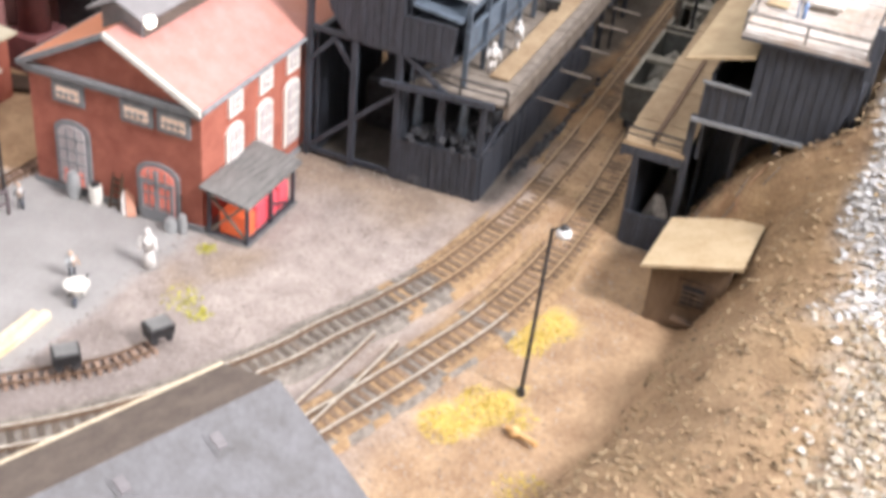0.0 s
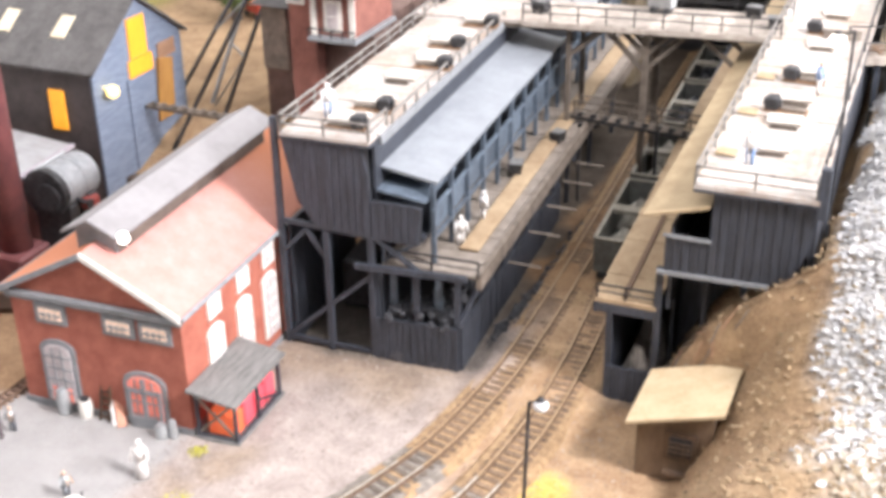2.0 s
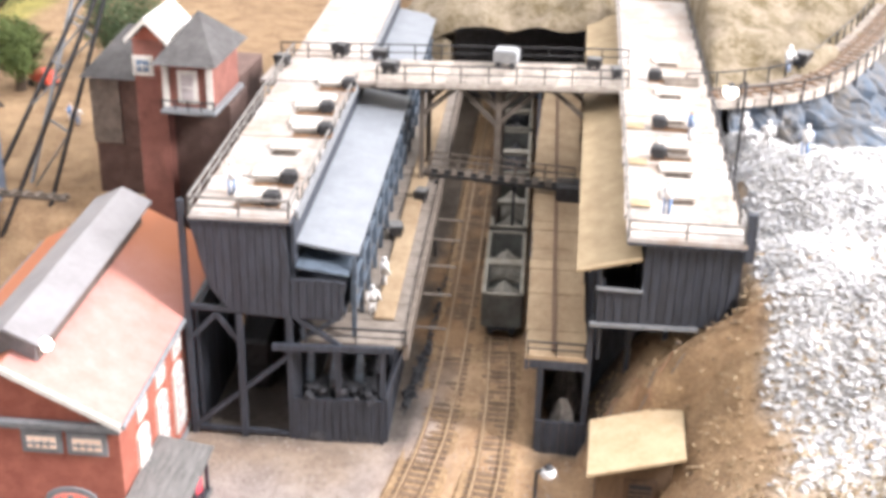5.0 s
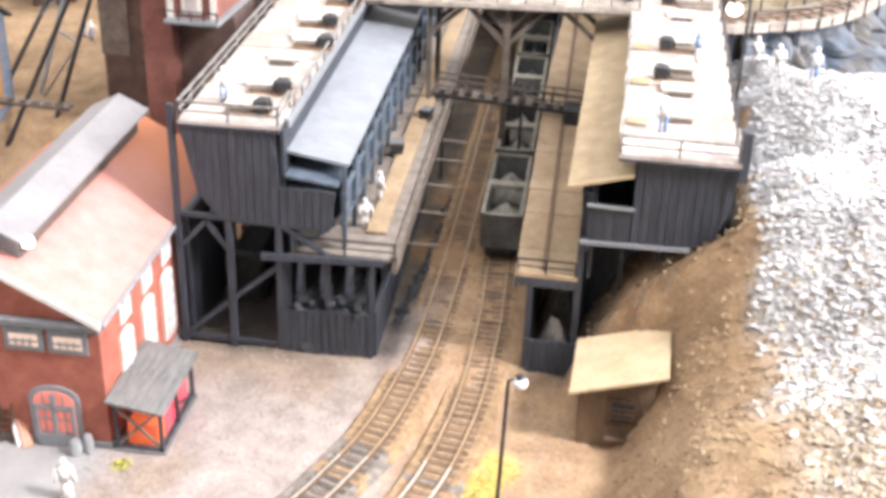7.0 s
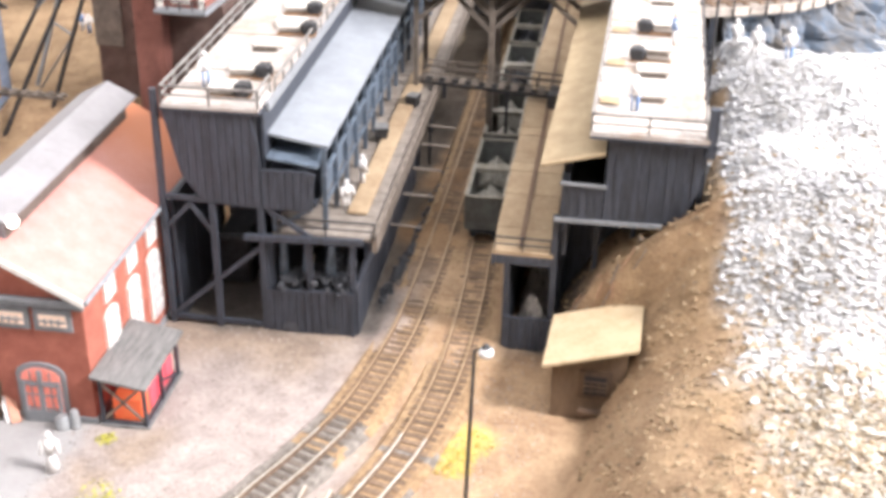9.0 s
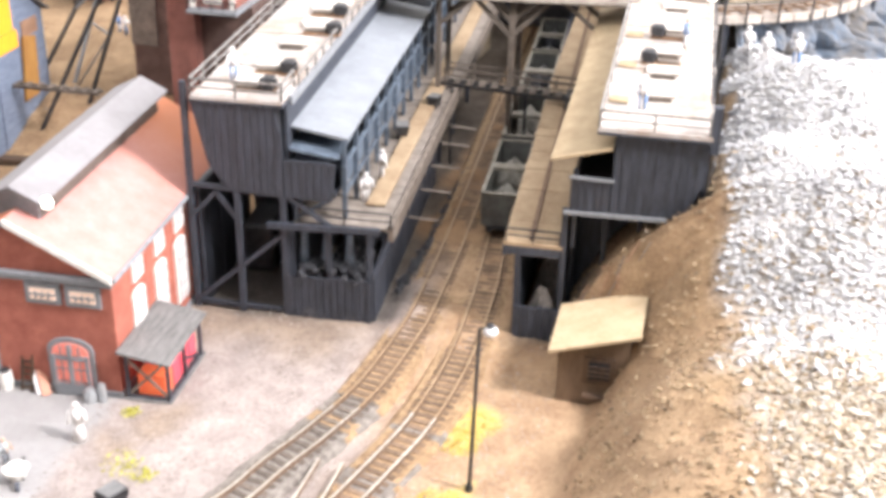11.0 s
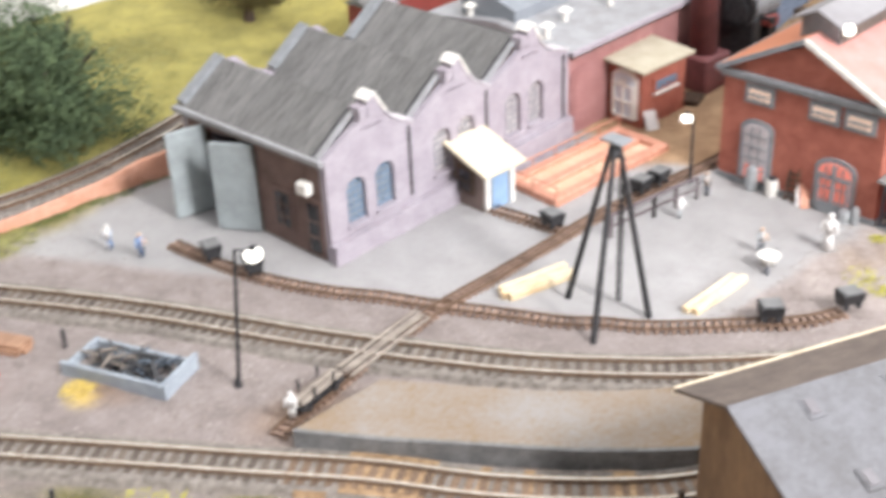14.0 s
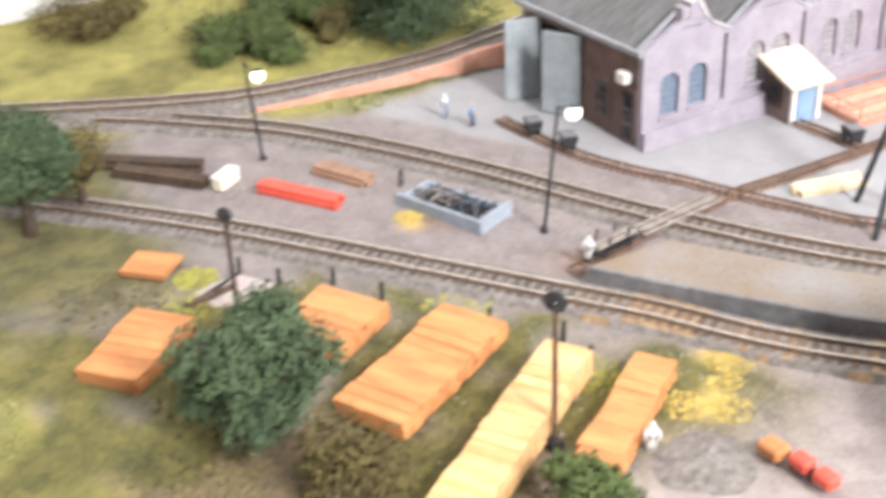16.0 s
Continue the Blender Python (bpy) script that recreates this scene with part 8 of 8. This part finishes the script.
# ---- rubble ----
def rubble(name, label, material, spots, seed, lo, hi):
    """Loose angular stones lying on the ground."""
    rnd = random.Random(seed)
    verts, faces = [], []
    base = [Vector(v).normalized() for v in ((1, 0, 0.3), (-0.8, 0.5, 0.2), (-0.6, -0.8, 0.1), (0.2, 0.3, 1), (0.1, -0.2, -0.9), (0.3, 0.9, -0.1))]
    tri = ((0, 5, 3), (5, 1, 3), (1, 2, 3), (2, 0, 3), (5, 0, 4), (1, 5, 4), (2, 1, 4), (0, 2, 4))
    for x0, x1, y0, y1, n, keep in spots:
        for _ in range(n):
            x, y = rnd.uniform(x0, x1), rnd.uniform(y0, y1)
            if not keep(x, y):
                continue
            s = lo + (hi - lo) * rnd.random() ** 2.2
            rot = Euler((rnd.gauss(0, 0.45), rnd.gauss(0, 0.45), rnd.uniform(0, 6.3))).to_matrix()
            c = Vector((x, y, height(x, y) + s * 0.25))
            k = len(verts)
            for v in base:
                w = rot @ Vector((v.x * s * 1.45, v.y * s * 0.95, v.z * s * 0.6)) * rnd.uniform(0.75, 1.25)
                verts.append(((c.x + w.x) * K, (c.y + w.y) * K, (c.z + w.z * 0.7) * K))
            faces += [(k + a, k + b, k + d) for a, b, d in tri]
    me = bpy.data.meshes.new(name)
    me.from_pydata(verts, [], faces)
    me.materials.append(M[material])
    tagged(new(name, me), label, "rubble", kind="stuff")


rnd_heap = random.Random(77)


def on_heap(x, y):
    return rnd_heap.random() < weights(x, y, 0)["scree"] ** 1.5 and not (y > 1.1 and x < 3.03)


def on_high(x, y):
    return on_heap(x, y) and rnd_heap.random() < ease(-0.3, 0.7, y + 0.5 * (x - 3.2))


def on_low(x, y):
    return rnd_heap.random() < ease(3.12, 3.55, x + 0.10 * y) * (1 - 0.85 * ease(-0.2, 0.8, y + 0.5 * (x - 3.2)))


rubble("pale_rubble", "pale broken rubble covering the waste heap", "stone_mix", [(2.8, 4.3, -0.5, 1.2, 16000, on_high), (3.0, 4.6, 1.0, 3.6, 22000, on_heap), (3.03, 4.8, 3.4, 5.2, 2500, on_heap)], 1, 0.006, 0.027)
rubble("mixed_rubble", "tan and grey stones on the lower waste heap", "stone_low", [(2.75, 4.3, -1.9, 1.0, 16000, on_low)], 8, 0.005, 0.026)
rubble("brown_rubble", "brown stones and clods on the earth bank", "stone_earth", [(2.25, 3.9, -2.2, 1.65, 7000, lambda x, y: height(x, y) > 0.05)], 2, 0.004, 0.019)
rubble("yard_pebbles", "scattered small pebbles on the gravel", "ballast_mix", [(-0.1, 2.3, -1.5, 1.1, 8000, lambda x, y: True), (-2.6, 0.6, -3.9, -2.2, 3500, lambda x, y: weights(x, y, 0)["yard"] < 0.3), (-4.0, 0.6, -5.0, -3.2, 3000, lambda x, y: weights(x, y, 0)["grass"] < 0.3)], 3, 0.003, 0.0075)


def spill(name, label, material, line, count, lo, hi, seed):
    """Lumps lying along an edge, from place to place."""
    rnd = random.Random(seed)
    bm = bm_new()
    for _ in range(count):
        i = rnd.randrange(len(line) - 1)
        p = Vector(line[i]).lerp(Vector(line[i + 1]), rnd.random())
        s = rnd.uniform(lo, hi)
        m = Matrix.Translation(p + Vector((rnd.gauss(0, 0.02), rnd.gauss(0, 0.05), s * 0.3))) @ Euler((rnd.uniform(0, 6), rnd.uniform(0, 6), rnd.uniform(0, 6))).to_matrix().to_4x4() @ Matrix.Diagonal((1, rnd.uniform(0.6, 1), rnd.uniform(0.5, 0.9), 1))
        bmesh.ops.create_icosphere(bm, subdivisions=1, radius=s, matrix=m)
    solid(name, bm, material, label, "coal", kind="stuff")


spill("coal_spill", "black coal lumps spilt along the platform edge", "coal", [(1.17, 1.5, 0.0), (1.19, 2.0, 0.0), (1.21, 2.9, 0.0), (1.20, 4.2, 0.0), (1.20, 2.4, 0.0), (1.18, 1.6, 0.0)], 420, 0.008, 0.03, 4)
spill("coal_spill", "glossy coal lumps lying in the timber bunker", "coal", [(0.66, 1.16, 0.30), (0.84, 1.25, 0.34), (1.04, 1.18, 0.30), (0.95, 1.5, 0.36), (0.8, 1.9, 0.34)], 220, 0.012, 0.034, 5)


# ---- distance and room ----
WAY = [(2.86, 3.83), (3.2, 3.97), (3.58, 4.2), (3.88, 4.62), (4.15, 5.2), (4.5, 6.05), (4.85, 7.0)]


def way_y(x):
    """How far back the curved way lies at x."""
    for (x0, y0), (x1, y1) in zip(WAY, WAY[1:]):
        if x <= x1:
            return y0 + (y1 - y0) * max(0.0, x - x0) / (x1 - x0)
    return 7.0


def rocks_behind():
    # cliff below the curved way
    pts = [(p, d) for p, d in curve_points(WAY, 0.03) if p.x > 3.04]
    bm = bm_new()
    rows = []
    for i, (p, d) in enumerate(pts):
        out = Vector((d.y, -d.x, 0))
        spread = min(1.0, i / 40)
        row = []
        for j in range(29):
            t = j / 28
            q = p + out * (0.10 + t * (0.10 + 0.72 * spread))
            q += out * (lumpy(i * 0.09, t * 1.6, 1.7, 0.22) + lumpy(i * 0.09, t * 3, 4.5, 0.10) + lumpy(i * 0.2, t * 8, 4.0, 0.035)) * min(1, 6 * t)
            row.append(bm.verts.new((q.x, q.y, 1.31 - 0.85 * t ** 0.85 + lumpy(i * 0.15, t * 4 + 9, 2, 0.06) * min(1, 5 * t))))
        rows.append(row)
    for a, b in zip(rows, rows[1:]):
        for j in range(28):
            bm.faces.new((a[j], a[j + 1], b[j + 1], b[j]))
    solid("rock_face", bm, "blue_rock", "blue-grey rock face behind the waste heap", "rock", kind="structure")
    # ochre hillside with the tunnel mouth between the decks
    bm = bm_new()
    rows = []
    for i in range(89):
        x = 0.3 + i * 0.06
        y0 = 6.2 if x < 2.97 else way_y(x) + 0.1
        z0 = 1.30 if x > 2.97 else 1.13 + lumpy(x, 0, 4, 0.05) - 0.5 * max(0.0, 0.90 - x) - 0.45 * max(0.0, x - 2.05) * (x < 2.3)
        row = []
        for j in range(40):
            y = y0 + (11.4 - y0) * (j / 39) ** 1.3
            up = 0.0 if j == 0 else 1.0
            row.append(bm.verts.new((x, y + up * lumpy(x, y, 3, 0.1), z0 + 0.34 * (y - y0) * (1 if x < 2.97 else 0.55) + up * (lumpy(x, y, 1.6, 0.22) + lumpy(x, y, 5, 0.09) + lumpy(x, y, 13, 0.03)))))
        rows.append(row)
    for a, b in zip(rows, rows[1:]):
        for j in range(39):
            bm.faces.new((a[j], b[j], b[j + 1], a[j + 1]))
    solid("hillside", bm, "hill", "ochre and grey modelled hillside above the tunnel", "hill", kind="structure", smooth=True)
    ob = thing("tunnel_mouth", "rough rock sides of a dark wide tunnel mouth", "tunnel", kind="structure")
    for x0, x1 in ((0.3, 0.78), (2.24, 2.96)):
        bm = bm_new()
        box(bm, x0, x1, 6.24, 6.7, -0.02, 0.98, 0.05)
        for v in bm.verts:
            v.co += Vector((lumpy(v.co.z, v.co.y, 3, 0.06), lumpy(v.co.x, v.co.z, 3, 0.05), 0))
        part("rock_side", bm, "hill", ob)
    # Black sheet deep in the bore stands in for the tunnel's darkness.
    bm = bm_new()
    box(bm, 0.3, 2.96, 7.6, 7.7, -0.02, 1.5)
    part("dark_sheet", bm, "coal", ob)
    ob = thing("curved_trestle", "curved grey trestle way with thin railing", "bridge")
    pts = curve_points(WAY, 0.12)
    for i, ((p, d), (q, _)) in enumerate(zip(pts, pts[1:])):
        bm = bm_new()
        beam(bm, (p.x, p.y, 1.33), (q.x, q.y, 1.33), 0.34, 0.03)
        part("deck_segment", bm, "plank_grey", ob)
        out = Vector((d.y, -d.x, 0))
        bm = bm_new()
        beam(bm, p + out * 0.18 + Vector((0, 0, 1.335)), q + out * 0.18 + Vector((0, 0, 1.335)), 0.02, 0.06)
        part("side_board", bm, "plank_pale", ob, "whitish dusty side board")
        bm = bm_new()
        beam(bm, p + Vector((0, 0, 1.35)) + d * 0.03 - out * 0.09, p + Vector((0, 0, 1.35)) + d * 0.03 + out * 0.09, 0.03, 0.012)
        part("sleeper", bm, "sleeper_brown", ob)
        for e in (-0.04, 0.04):
            bm = bm_new()
            beam(bm, p + out * e + Vector((0, 0, 1.362)), q + out * e + Vector((0, 0, 1.362)), 0.008, 0.012)
            part("rail", bm, "rail_rust", ob)
        if i % 2 == 0:
            for e in (-0.165, 0.195):
                bm = bm_new()
                beam(bm, p + out * e + Vector((0, 0, 1.29)), p + out * e + Vector((0, 0, 1.46)), 0.012)
                beam(bm, p + out * e + Vector((0, 0, 1.46)), q + out * e + (q - p) + Vector((0, 0, 1.46)), 0.009)
                part("railing", bm, "dark_iron", ob)
        if i % 4 == 1:
            bm = bm_new()
            beam(bm, p + out * 0.15 + Vector((0, 0, 0.5)), p + out * 0.15 + Vector((0, 0, 1.31)), 0.04)
            part("leg", bm, "black_wood", ob)
    tub((3.70, 4.67, 1.366), -28, "tubs on the curved way", 1.2)


rocks_behind()


def far_clutter():
    for x, y, turn, le, w in ((-2.10, 2.46, 6, 0.40, 0.10), (-2.05, 1.40, 80, 0.30, 0.16), (-1.95, 0.78, 20, 0.20, 0.20), (-2.1, 2.02, 8, 0.34, 0.12)):
        z = height(x, y)
        bm = bm_new()
        box(bm, -le / 2, le / 2, -w / 2, w / 2, -0.06, 0.035, 0.006)
        solid("old_timber", bm, "brown_wood", "dark old timbers lying on the sand", "timber", (x, y, z), turn, "timbers behind the powerhouse")
    ob = thing("red_lorry", "small red model lorry on the sand", "lorry", (-2.95, 5.75, height(-2.95, 5.75)), 60)
    bm = bm_new()
    box(bm, -0.07, 0.07, -0.16, 0.06, 0.05, 0.16, 0.012)
    part("body", bm, "red_paint", ob)
    bm = bm_new()
    box(bm, -0.065, 0.065, 0.062, 0.15, 0.04, 0.14, 0.02)
    part("cab", bm, "red_paint", ob)
    for x in (-0.07, 0.07):
        for y in (-0.1, 0.1):
            bm = bm_new()
            rod(bm, (x - 0.012, y, 0.03), (x + 0.012, y, 0.03), 0.032, n=12)
            part("wheel", bm, "dark_iron", ob)
    # Portal shape stands in for a small dark box on the slope.
    ob = thing("tunnel_portal", "small grey stone tunnel portal in the rock", "tunnel", (4.18, 4.45, 0.62))
    bm = bm_new()
    pierced(bm, [(-0.22, 0.0), (0.30, 0.0), (0.26, 0.34), (-0.20, 0.38)], [arch_line(0.0, 0.02, 0.26, 0.17)], "y", 0.0, 0.06)
    part("stone_face", bm, "concrete", ob)
    # Dark sheet behind the arch in place of a bore's shade.
    bm = bm_new()
    box(bm, -0.12, 0.12, 0.061, 0.07, 0.0, 0.3)
    part("bore_shade", bm, "dark_glass", ob)


far_clutter()


def red_wagon(at, turn):
    ob = thing("box_wagon", "oxide red box wagon on the hillside track", "wagon", at, turn, "red wagons")
    bm = bm_new()
    box(bm, -0.15, 0.15, -0.5, 0.5, 0.14, 0.38, 0.01)
    part("body", bm, "wagon_red", ob)
    bm = bm_new()
    prism(bm, [(-0.16, 0.381), (0.16, 0.381), (0.16, 0.39), (0, 0.44), (-0.16, 0.39)], "y", -0.52, 0.52)
    part("roof", bm, "roof_felt", ob)
    for y in (-0.3, 0.3):
        for s in (-1, 1):
            bm = bm_new()
            rod(bm, (s * 0.055, y, 0.12), (s * 0.07, y, 0.12), 0.045, n=12)
            part("wheel", bm, "dark_iron", ob)
    bm = bm_new()
    box(bm, -0.10, 0.10, -0.52, 0.52, 0.115, 0.139)
    part("underframe", bm, "dark_iron", ob)


red_wagon((-4.54, 0.35, 0), 2)
red_wagon((-4.60, 1.45, 0), 3)
for x, y in ((-5.1, 1.9), (-5.0, 1.1)):
    ob = thing("tram_shelter", "yellow painted wooden shelter beside the track", "shelter", (x, y, height(x, y)))
    bm = bm_new()
    box(bm, -0.2, 0.2, -0.3, 0.3, -0.02, 0.30, 0.01)
    part("wall", bm, "yellow", ob)
    bm = bm_new()
    box(bm, -0.24, 0.24, -0.34, 0.34, 0.301, 0.325)
    part("roof", bm, "roof_pale", ob)


def room():
    """The exhibition room round the layout."""
    for name, b in (("wall_west", (-6.8, -6.605, -30, 16, -7.3, 22)), ("wall_east", (26, 26.2, -30, 16, -7.3, 22)), ("wall_north", (-6.8, 26.2, 16, 16.2, -7.3, 22)), ("wall_south", (-6.8, 26.2, -30.2, -30, -7.3, 22))):
        bm = bm_new()
        box(bm, *b)
        solid(name, bm, "room", "plain off-white exhibition room wall", "wall", kind="structure")
    bm = bm_new()
    box(bm, -6.8, 26.2, -30.2, 16.2, 22, 22.3)
    solid("ceiling", bm, "room", "plain off-white room ceiling", "ceiling", kind="structure")


room()
bm = bm_new()
box(bm, -6.8, 26.2, -30.2, 16.2, -7.6, -7.301)
solid("floor", bm, "room_floor", "plain grey exhibition room floor", "floor", kind="structure")
